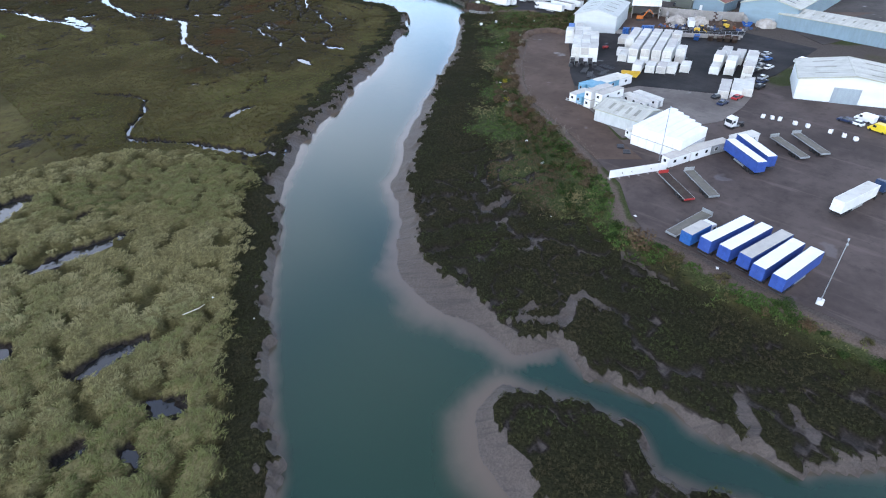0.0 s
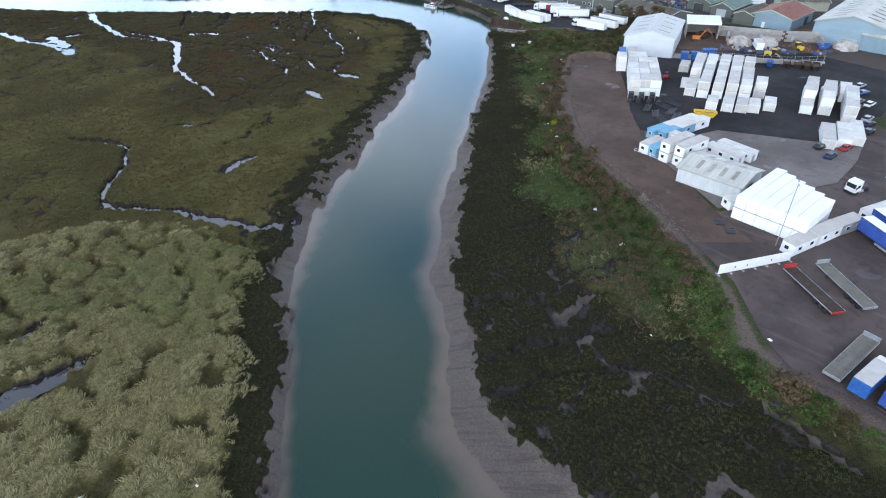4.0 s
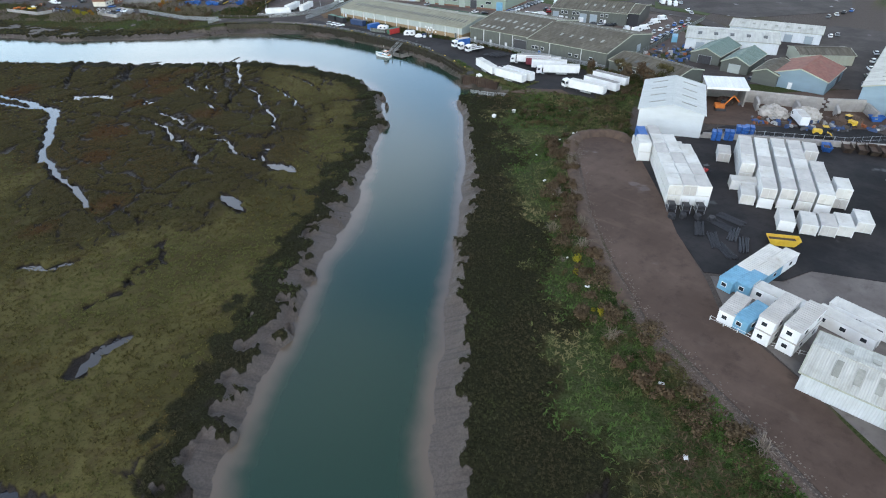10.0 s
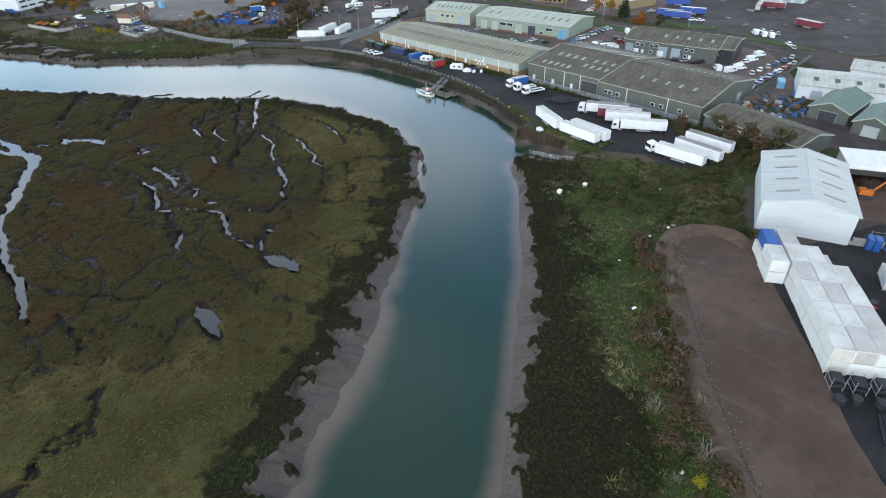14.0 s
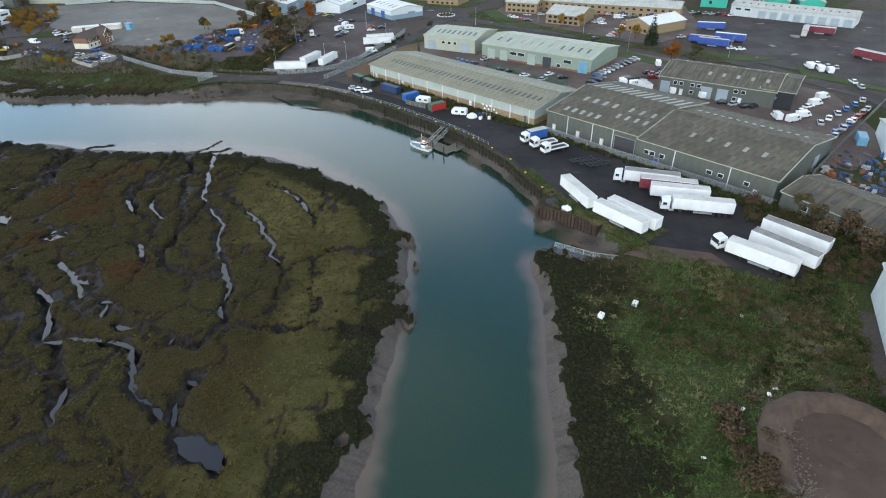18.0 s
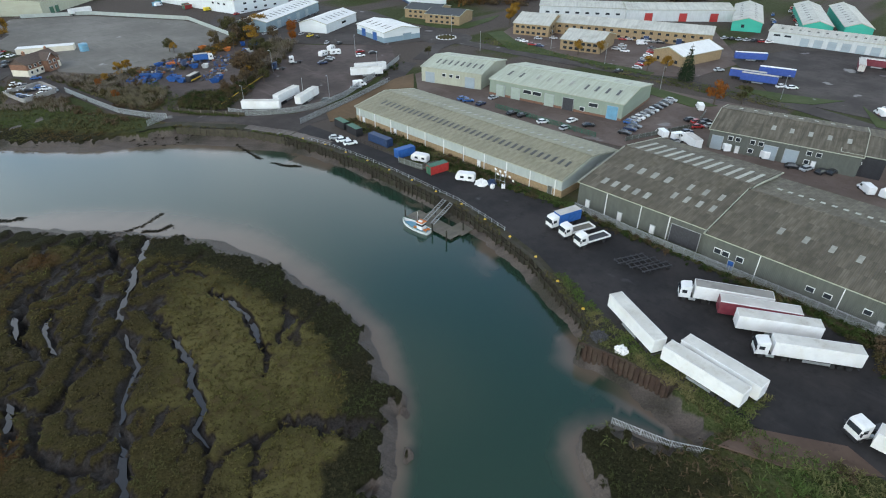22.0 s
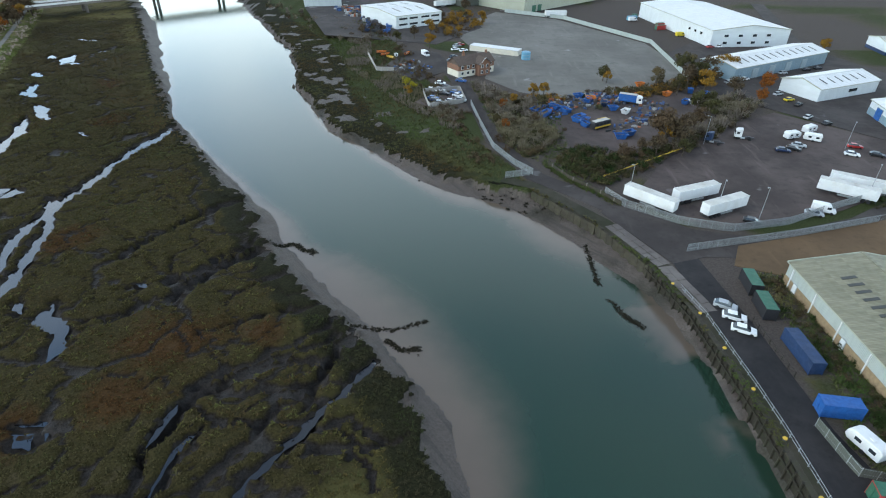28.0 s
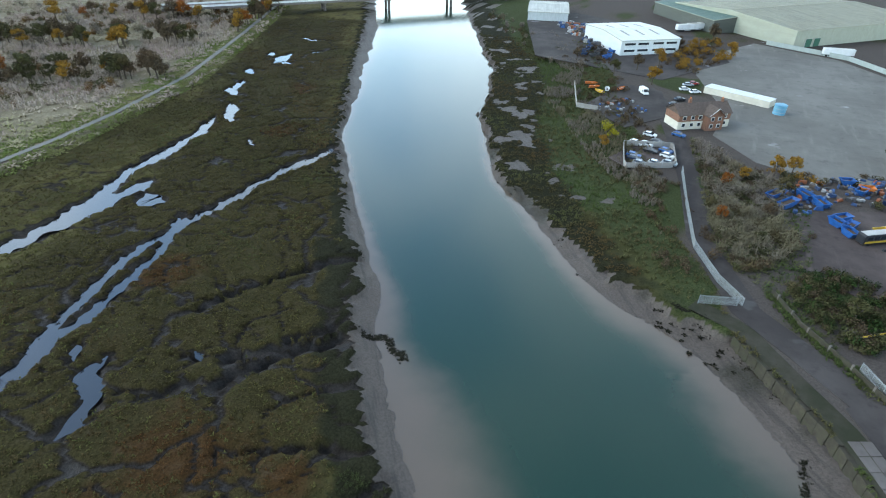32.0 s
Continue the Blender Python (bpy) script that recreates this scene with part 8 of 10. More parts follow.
def barrier(a, b):
    """A long yellow pole on short posts."""
    a, b = Vector(a), Vector(b)
    hub = thing("pole_barrier", pose(0, 0, 0), "long yellow pole barrier along the edge of the lorry park", "barrier")
    part("pole", tube(B(), (*a, 1.0), (*b, 1.0), 0.16, 8), M["yellow"], hub)
    for i in range(7):
        p = a + (b - a) * i / 6
        part("post", box(B(), p.x, p.y, 0, 0.2, 0.2, 1.0), M["dark_steel"], hub)


barrier((242.4, 390.1), (273.6, 414.1))


def lidded_bin(x, y, a):
    hub = thing("lidded_skip", pose(x, y, 0.06, 0, 0, a), "pale skip with a green lid behind the grey warehouse", "skip", "green-lidded skips")
    part("body", softened(box(B(), 0, 0, 0, 4.6, 2.3, 1.7), 0.08), M["white_roof"], hub)
    for s in (-1, 1):
        part("lid", softened(box(B(), 0, s * 0.58, 1.7, 4.5, 1.08, 0.16), 0.05), M["wall_teal"], hub)


lidded_bin(322.2, 238.2, 60)
lidded_bin(321.7, 231.5, 60)


def low_shed(x, y, a):
    hub = thing("low_shed", pose(x, y, 0, 0, 0, a), "long low white shed behind the brick house", "shed")
    part("wall_shell", box(B(), 0, 0, 0, 25, 5.4, 2.5), M["cream"], hub)
    for i in range(10):
        part("roof_panel", softened(box(B(), -11.25 + i * 2.5, 0, 2.52, 2.46, 5.9, 0.12), 0.03), M["roof_white"], hub)


low_shed(219.5, 532, -23)


def round_tank(x, y):
    hub = thing("water_tank", pose(x, y, 0.04), "round pale blue tank beside the house garden", "tank")
    part("shell", drum(B(), 0, 0, 1.7, 2.1, 3.4, "z", 20), M["pale_blue"], hub)
    part("lid", drum(B(), 0, 0, 3.5, 2.15, 0.25, "z", 20, 1.6), M["pale_blue"], hub)
    for z in (0.9, 2.2):
        part("hoop", drum(B(), 0, 0, z, 2.14, 0.08, "z", 20), M["steel"], hub)


round_tank(233.2, 519.8)


def minibus(x, y, a):
    hub = thing("minibus", pose(x, y, 0.06, 0, 0, a), "black and yellow minibus in the breakers yard", "bus")
    bm = extrude_profile(B(), [(-4.0, 0.4), (3.8, 0.4), (4.0, 1.0), (3.7, 2.3), (3.3, 2.7), (-3.9, 2.75), (-4.05, 2.3)], -1.15, 1.15)
    part("body", softened(bm, 0.09), M["plastic_black"], hub)
    part("roof", softened(box(B(), -0.2, 0, 2.74, 6.8, 2.0, 0.07), 0.03), M["grey_top"], hub)
    for s in (-1, 1):
        part("stripe", box(B(), 0, s * 1.16, 0.7, 7.4, 0.04, 0.5), M["yellow"], hub)
        for px in (-2.6, -0.9, 0.8, 2.4):
            part("side_window", box(B(), px, s * 1.16, 1.5, 1.3, 0.04, 0.75), M["glass"], hub)
    part("windscreen", box(B(), 3.86, 0, 1.3, 0.12, 2.0, 0.9), M["glass"], hub)
    wheels(hub, (-2.5, 2.5), 1.05, VAN_T, None, 0.36)


minibus(249.9, 430.6, 35)
for x, y, a, ln in ((230.2, 445.8, 55, 6.5), (232.8, 441.4, 55, 6.5), (237, 448.9, 130, 4.5), (240.5, 445.5, 120, 4.5), (243.1, 435.8, 130, 4.2), (245.2, 431.6, 120, 4.2)):
    skip(x, y, a, "blue_paint", "blue steel skip in the breakers yard", ln)


def small_boat(x, y, a, mat):
    hub = thing("small_boat", pose(x, y, 0.3, 0, 0, a), "small open boat laid up in the yard by the house", "boat", "boats by the house")
    bm = B()
    rows = []
    for px, w, k in ((-2.2, 0.85, 0.12), (-0.8, 1.0, 0.0), (0.9, 0.9, 0.02), (2.0, 0.5, 0.18), (2.7, 0.06, 0.5)):
        rows.append([bm.verts.new(v) for v in ((px, -w, 0.85), (px, -w * 0.75, 0.3 + k * 0.4), (px, 0, k), (px, w * 0.75, 0.3 + k * 0.4), (px, w, 0.85))])
    for r0, r1 in zip(rows[:-1], rows[1:]):
        for j in range(4):
            bm.faces.new((r0[j], r0[j + 1], r1[j + 1], r1[j]))
    bm.faces.new(rows[0])
    part("hull", bm, M[mat], hub)
    for px in (-1.2, 0.6):
        part("thwart", box(B(), px, 0, 0.55, 0.3, 1.5, 0.06), M["bare_wood"], hub)
    part("outboard", softened(box(B(), -2.4, 0, 0.5, 0.35, 0.4, 0.8), 0.08), M["plastic_black"], hub)
    part("keel_block", box(B(), 0, 0, -0.28, 3.0, 0.5, 0.3), M["timber"], hub)


for x, y, a, m in ((185.4, 526.6, 120, "white_box"), (177.3, 522.3, 70, "orange"), (164.5, 524.2, 20, "orange"), (170.1, 514.3, 140, "yellow"), (166.8, 519.6, 40, "orange"), (172.2, 519, 100, "white_box")):
    small_boat(x, y, a, m)


def pipe_pile(x, y, a, n, label):
    hub = thing("pipe_pile", pose(x, y, 0.08, 0, 0, a), label, "pipes")
    me = mesh_of(drum(B(), 0, 0, 0.14, 0.13, 6, "x", 7), "pipe", M["plastic_black"])
    for i in range(n):
        part("pipe", me, None, hub, at=pose(_rng.uniform(-0.4, 0.4), (i % 7) * 0.28 - 0.8, (i // 7) * 0.25, 0, 0, _rng.uniform(-3, 3)))


for x, y, a in ((175.7, 112.1, 20), (180.3, 109.3, 70), (173, 108, 30), (178, 105.5, 10), (170.5, 104.8, 50), (184, 108, 80), (175, 102.5, 15)):
    pipe_pile(x, y, a, 9, "pile of black plastic pipes on the pad")


def floor_grate(x, y, a):
    hub = thing("plastic_pallet", pose(x, y, 0.1, 0, 0, a), "black plastic pallet lying on the track", "pallet", "black pallets on the track")
    part("rim", softened(box(B(), 0, 0, 0, 2.4, 1.9, 0.22), 0.06), M["plastic_black"], hub)
    me = mesh_of(box(B(), 0, 0, 0.22, 0.5, 1.6, 0.12), "board", M["dark_steel"])
    for i in range(3):
        part("board", me, None, hub, at=pose((i - 1) * 0.75, 0, 0))


for x, y in ((128.6, 68.3), (126.8, 65.3)):
    floor_grate(x, y, 35)


def forklift(x, y, a):
    hub = thing("forklift", pose(x, y, 0.06, 0, 0, a), "red forklift truck among the white containers", "forklift")
    part("body", softened(box(B(), -0.5, 0, 0.35, 1.9, 1.25, 0.75), 0.1), M["red_paint"], hub)
    part("counterweight", softened(box(B(), -1.35, 0, 0.3, 0.6, 1.2, 0.95), 0.12), M["red_paint"], hub)
    part("roof_guard", softened(box(B(), -0.2, 0, 2.05, 1.3, 1.1, 0.1), 0.03), M["plastic_black"], hub)
    for px in (-0.75, 0.4):
        for py in (-0.5, 0.5):
            part("guard_post", box(B(), px, py, 1.0, 0.08, 0.08, 1.1), M["plastic_black"], hub)
    for py in (-0.35, 0.35):
        part("mast_rail", box(B(), 0.75, py, 0.1, 0.14, 0.1, 2.2), M["dark_steel"], hub)
        part("fork", box(B(), 1.4, py, 0.1, 1.2, 0.14, 0.06), M["dark_steel"], hub)
    wheels(hub, (-1.1, 0.45), 0.55, VAN_T, None, 0.36)


forklift(204.2, 121.3, -20)



# ---- quay wall, jetty and boat ----
def along(line, step, start=0.0):
    """Points at even steps along a line, with the heading there."""
    out, carry = [], start
    for a, b in zip(line[:-1], line[1:]):
        a, b = Vector(a[:2]), Vector(b[:2])
        d = b - a
        while carry < d.length:
            p = a + d * (carry / d.length)
            out.append((p.x, p.y, math.degrees(math.atan2(d.y, d.x))))
            carry += step
        carry -= d.length
    return out


quay = thing("quay_wall", Matrix.Identity(4), "old timber-piled quay wall with a mossy concrete cap", "quay", kind="structure")
_me = mesh_of(box(B(), 0, 0, -5.2, 1.62, 0.5, 5.25), "facing_panel", M["timber"])
_cap = mesh_of(softened(box(B(), 0, -0.25, -0.3, 1.62, 1.0, 0.42), 0.05), "cap_stone", M["quay_cap"])
_post = mesh_of(drum(B(), 0, 0.42, -2.4, 0.2, 5.4, "z", 7), "timber_pile", M["timber"])
_rail = mesh_of(box(B(), 0, 0.5, -1.3, 1.62, 0.25, 0.3), "waling", M["timber"])
_front = QUAY_LINE[2:-3]
for x, y, a in along(_front, 1.6):
    m = pose(x, y, 0, 0, 0, a)
    part("facing_panel", _me, None, quay, at=m)
    part("cap_stone", _cap, None, quay, at=pose(x, y, _rng.uniform(-0.03, 0.03), 0, 0, a))
    part("waling", _rail, None, quay, at=m)
for x, y, a in along(_front, 1.75):
    part("timber_pile", _post, None, quay, at=pose(x, y, _rng.uniform(-0.5, 0.3), _rng.uniform(-3, 3), _rng.uniform(-3, 3), a))
ramp = thing("old_slip", Matrix.Identity(4), "broken concrete slip and rubble edge by the gates", "quay", kind="structure")
for x, y, a in along(QUAY_LINE[-4:], 2.2):
    part("slab_piece", softened(box(B(), 0, -0.4, -2.8, 2.15, 1.6, 2.75), 0.06), M["quay_cap"], ramp, at=pose(x, y, _rng.uniform(-0.25, 0.0), _rng.uniform(-3, 3), 0, a))
for k in range(2):
    for x, y, a in along(QUAY_LINE[-5:-2], 2.6, 0.7):
        part("slab_piece", softened(box(B(), 0, 2.0 + k * 1.8, -0.2, 2.5, 1.7, 0.3), 0.05), M["concrete"], ramp, at=pose(x, y, 0.02 + _rng.uniform(-0.05, 0.04), 0, 0, a + 180))

# rusty sheet piling at the mouth of the inlet
piling = thing("sheet_piling", Matrix.Identity(4), "rusted corrugated steel sheet piling round the quay end", "quay", kind="structure")
_pan = B()
box(_pan, 0, 0.0, -5.4, 0.46, 0.08, 5.6)
_pan = mesh_of(_pan, "pile_pan", M["rust"])
_web = mesh_of(box(B(), 0, 0.3, -5.4, 0.46, 0.08, 5.6), "pile_rib", M["rust"])
_side = mesh_of(box(B(), 0, 0.15, -5.4, 0.08, 0.36, 5.6), "pile_web", M["rust"])
for x, y, a in along(QUAY_LINE[:3], 0.95):
    for me, name, dx in ((_pan, "pile_pan", 0), (_web, "pile_rib", 0.475), (_side, "pile_web", 0.24), (_side, "pile_web", 0.71)):
        part(name, me, None, piling, at=pose(x, y, 0.12, 0, 0, a) @ Matrix.Translation((dx, 0, 0)))
for a, b in zip(QUAY_LINE[:2], QUAY_LINE[1:3]):
    part("capping_beam", tube(B(), (a[0], a[1], 0.2), (b[0], b[1], 0.2), 0.2, 6), M["rust"], piling)


bm = B()
_line = along(QUAY_LINE[3:] + EAST_UPPER[:1], 1.6)
for (x, y, a), (x2, y2, a2) in zip(_line[:-1], _line[1:]):
    s1, c1, s2, c2 = math.sin(radians(a)), math.cos(radians(a)), math.sin(radians(a2)), math.cos(radians(a2))
    top = [(x + s1 * 0.3, y - c1 * 0.3), (x2 + s2 * 0.3, y2 - c2 * 0.3), (x2 + s2 * 4.2, y2 - c2 * 4.2), (x + s1 * 4.2, y - c1 * 4.2)]
    bm.faces.new([bm.verts.new((px, py, 0.02)) for px, py in top])
bm.faces.new([bm.verts.new((px, py, 0.026)) for px, py in ((230.95, 208.6), (235.2, 208.6), (238.2, 223.4), (234.8, 225.3), (229.4, 223.9), (230.9, 216.4))])
bmesh.ops.remove_doubles(bm, verts=bm.verts[:], dist=0.004)
bmesh.ops.recalc_face_normals(bm, faces=bm.faces[:])
whole("quay_edge", bm, M["quay_fill"], Matrix.Identity(4), "weedy broken hardcore along the quay edge", "quay", kind="structure")


def bollard(x, y):
    hub = thing("bollard", pose(x, y, 0.15), "yellow and black mooring bollard on the quay cap", "bollard", "quay bollards")
    part("stem", drum(B(), 0, 0, 0.25, 0.24, 0.5, "z", 10), M["dark_steel"], hub)
    part("head", drum(B(), 0, 0, 0.58, 0.34, 0.18, "z", 10, 0.28), M["yellow"], hub)


for x, y, a in along(QUAY_LINE[3:-3], 9.5, 4):
    c, s = math.cos(radians(a)), math.sin(radians(a))
    bollard(x + s * 0.5, y - c * 0.5)


def rail_run(name, line, h, post_step, label, mat="steel", infill=0.0, z0=0.05, bars=2, panel=None):
    """A fence: posts, rails, and pales or a panel between them."""
    hub = thing(name, Matrix.Identity(4), label, "fence")
    pts = along(line, post_step)
    pm = mesh_of(box(B(), 0, 0, 0, 0.09, 0.09, h), "post", M[mat])
    for x, y, a in pts:
        part("post", pm, None, hub, at=pose(x, y, z0, 0, 0, a))
    for a, b in zip(line[:-1], line[1:]):
        for k in range(bars):
            z = z0 + h * (0.9 - 0.55 * k)
            part("rail", tube(B(), (a[0], a[1], z), (b[0], b[1], z), 0.04, 4), M[mat], hub)
    for (x, y, a), (x2, y2, _) in zip(pts[:-1], pts[1:]):
        if infill:
            n = max(2, int(math.hypot(x2 - x, y2 - y) / infill))
            bm = B()
            for i in range(n):
                f = (i + 0.5) / n
                box(bm, x + (x2 - x) * f, y + (y2 - y) * f, z0, 0.07, 0.03, h, a)
            part("pale_run", bm, M[mat], hub)["kind"] = "stuff"
        if panel:
            q = math.degrees(math.atan2(y2 - y, x2 - x))
            part("panel", box(B(), 0, 0, 0, math.hypot(x2 - x, y2 - y) - 0.1, 0.05, h - 0.05), M[panel], hub, at=pose((x + x2) / 2, (y + y2) / 2, z0, 0, 0, q))
    return hub


_off = []
for x, y, a in along(QUAY_LINE[3:-3], 9.0):
    _off.append((x + math.sin(radians(a)) * 1.7, y - math.cos(radians(a)) * 1.7))
rail_run("guard_rail", _off[4:], 1.0, 2.5, "low galvanised guard rail along the quay")
rail_run("palisade_fence", [(223.2, 391.7), (218.5, 398), (213, 410), (209.5, 431), (206.5, 452)], 2.0, 2.6, "galvanised palisade fence beside the river road", infill=0.16)
rail_run("palisade_fence", [(215.5, 389), (223.2, 391.7)], 2.0, 2.4, "galvanised palisade return fence on the bank", infill=0.16)
rail_run("palisade_fence", [(241, 381), (244.7, 374), (256.2, 366), (267.1, 363.4), (282.2, 367.5), (300, 377.5), (318, 386), (334, 396)], 2.2, 2.6, "galvanised palisade fence round the lorry park", infill=0.16)
rail_run("palisade_fence", [(253.5, 354), (262, 356.5), (281, 362), (307, 371)], 2.0, 2.6, "galvanised palisade fence at the quay gates", infill=0.18)
rail_run("yellow_rail", [(241.2, 389.3), (269.3, 412.1)], 0.7, 4, "yellow pole barrier along the lorry park", "yellow", bars=1)
rail_run("blue_fence", [(269.3, 253.5), (268.4, 232), (268.6, 200), (268.2, 183)], 2.0, 2.4, "pale blue-grey palisade fence along the grey warehouses", "steel", infill=0.14)
rail_run("compound_fence", [(188.3, 463.6), (191.4, 446.3), (204.8, 453.2), (202.4, 468.8), (188.3, 463.6)], 1.8, 2.6, "grey panel fence round the car compound", "steel", panel="block")
rail_run("compound_fence", [(158.6, 521.1), (166.3, 493.3), (175, 493.1)], 1.8, 2.6, "grey panel fence round the small yard", "steel", panel="block")
rail_run("works_fence", [(231.5, 128), (247, 97), (256, 88)], 2.0, 2.6, "mesh fence by the container pad", "steel")
rail_run("lot_fence", [(300, 492), (303, 560), (266, 622), (228, 642)], 2.2, 4, "tall grey panel fence round the hardstanding", "steel", panel="wall_band")
rail_run("green_fence", [(313, 318), (314, 276)], 1.8, 2.6, "dark green mesh fence behind the long warehouse", "green_paint", infill=0.2)
rail_run("court_fence", [(318, 268), (345, 258), (362, 262)], 1.6, 2.6, "grey railings between parking rows", "steel", panel="wall_grey")
rail_run("estate_fence", [(292.3, 182.5), (325, 183.4), (376.3, 184.5)], 1.8, 2.8, "grey panel fence along the trade court", "steel", panel="wall_grey")
rail_run("inlet_fence", [(218.8, 211.5), (221, 203.5), (224.5, 197.5)], 1.4, 2.2, "leaning steel mesh fence beside the inlet", "steel", infill=0.2, z0=-1.6)
rail_run("cabin_rail", [(147, 99.5), (146.2, 91), (148, 84)], 1.0, 2.4, "white pipe railing beside the site cabins", "white_box")


def lamp_post(x, y, h, label, z=0.05, heads=2, base=False):
    hub = thing("street_lamp", pose(x, y, z, 0, 0, _rng.uniform(0, 90)), label, "lamp post")
    if base:
        part("base_block", softened(box(B(), 0, 0, 0, 1.1, 1.1, 0.9), 0.06), M["white_box"], hub)
    part("pole", drum(B(), 0, 0, h / 2, 0.10, h, "z", 7, 0.06), M["steel"], hub)
    for i in range(heads):
        s = 1 if i else -1
        arm = part("arm", tube(B(), (0, 0, h), (s * 0.7, 0, h + 0.15), 0.04), M["steel"], hub)
        part("lamp_head", box(B(), s * 0.9, 0, h + 0.08, 0.6, 0.3, 0.14), M["steel"], arm)


lamp_post(96.4, 8.9, 13, "tall twin-headed yard floodlight on a white block", base=True)
lamp_post(127.9, 56.6, 14, "tall twin-headed yard floodlight by the hoarding")
for x, y in ((247, 380.2), (280.4, 418.9), (275.9, 369.2), (267, 372.8), (324.2, 417.7), (311.8, 385)):
    lamp_post(x, y, 9, "slim galvanised lamp post in the lorry park", heads=1)
for x, y in ((375.3, 286.5), (393.1, 322.9), (399.5, 357.6), (395.9, 248.7), (372, 380), (392, 420)):
    lamp_post(x, y, 9, "grey street lamp beside the estate road", heads=1)


def boat(x, y, a):
    hub = thing("fishing_boat", pose(x, y, WATER_Z, 0, 0, a), "small white fishing boat with a green stripe and orange deck gear", "boat")
    bm = B()
    rings = []
    for px, w, zt, zb in ((-4.2, 1.15, 0.95, -0.3), (-2, 1.45, 0.95, -0.5), (0.5, 1.5, 1.05, -0.5), (2.6, 1.15, 1.25, -0.4), (3.8, 0.55, 1.5, -0.2), (4.6, 0.06, 1.75, 0.3)):
        rings.append([bm.verts.new(v) for v in ((px, -w, zt), (px, -w * 0.72, zb), (px, w * 0.72, zb), (px, w, zt))])
    for r, q in zip(rings[:-1], rings[1:]):
        for i in range(3):
            bm.faces.new((r[i], q[i], q[i + 1], r[i + 1]))
    bm.faces.new(rings[0])
    part("hull", bm, M["white_box"], hub)
    part("deck", prism(B(), [(-4.1, -1.1), (-2, -1.38), (0.5, -1.42), (2.6, -1.05), (4.0, -0.3), (4.0, 0.3), (2.6, 1.05), (0.5, 1.42), (-2, 1.38), (-4.1, 1.1)], 0.62, 0.72), M["pale_blue"], hub)
    bm = B()
    for s in (-1, 1):
        for p, q in zip(((-4.2, 1.17, 0.97), (-2, 1.47, 0.97), (0.5, 1.52, 1.07), (2.6, 1.17, 1.27), (3.8, 0.57, 1.52)), ((-2, 1.47, 0.97), (0.5, 1.52, 1.07), (2.6, 1.17, 1.27), (3.8, 0.57, 1.52), (4.6, 0.06, 1.77))):
            tube(bm, (p[0], s * p[1], p[2]), (q[0], s * q[1], q[2]), 0.07)
    part("gunwale", bm, M["green_paint"], hub)
    wh = part("wheelhouse", softened(box(B(), -1.6, 0, 0.7, 1.8, 1.6, 1.9, taper=0.08), 0.06), M["white_box"], hub)
    part("window_band", box(B(), -1.6, 0, 1.7, 1.82, 1.58, 0.5), M["glass"], wh)
    part("wheelhouse_roof", box(B(), -1.6, 0, 2.58, 2.0, 1.8, 0.1), M["orange"], wh)
    for px, py in ((-3.2, 0.4), (-3.4, -0.5), (-0.2, 0.7)):
        part("fish_box", box(B(), px, py, 0.72, 0.8, 0.5, 0.35), M["orange"], hub)
    part("mast", tube(B(), (-0.6, 0, 0.7), (-0.5, 0, 5.0), 0.05), M["white_box"], hub)
    part("liferaft", drum(B(), -1.6, 0.3, 2.85, 0.3, 0.9, "x", 8), M["white_box"], hub)


boat(239.4, 279.2, 96)


def jetty():
    hub = thing("jetty", pose(243.4, 277.2, 0), "weathered timber pontoon with a ramp to the quay", "jetty")
    me = mesh_of(box(B(), 0, 0, 0, 0.28, 4.6, 0.12), "deck_board", M["deck"])
    for i in range(52):
        part("deck_board", me, None, hub, at=pose(_rng.uniform(-0.05, 0.05), -8 + i * 0.31, -3.5, 0, 0, 90 + _rng.uniform(-1, 1)))
    for s in (-1, 1):
        for k in range(5):
            part("float", drum(B(), s * 1.6, -7 + k * 3.4, -3.8, 0.35, 2.6, "y", 8), M["timber"], hub)
        for k in range(4):
            part("mooring_post", drum(B(), 2.9 * s, -7.5 + k * 5, -3.2, 0.18, 4.2, "z", 7), M["timber"], hub)
    part("landing_stage", box(B(), 4.2, 3.2, -3.3, 4.0, 3.2, 0.3), M["deck"], hub)
    part("landing_stage", box(B(), 3.2, -6.6, -3.6, 4.0, 4.6, 0.3), M["deck"], hub)
    for dy in (0.0, 2.6):
        for s in (-0.55, 0.55):
            part("gangway_rail", tube(B(), (6.4, dy + s, 0.15), (-0.6, dy + s, -3.2), 0.09), M["steel"], hub)
        me2 = mesh_of(box(B(), 0, 0, 0, 0.14, 1.1, 0.06), "tread", M["steel"])
        for i in range(12):
            f = (i + 0.5) / 12
            part("tread", me2, None, hub, at=pose(6.4 - 7 * f, dy, 0.1 - 3.35 * f))


jetty()


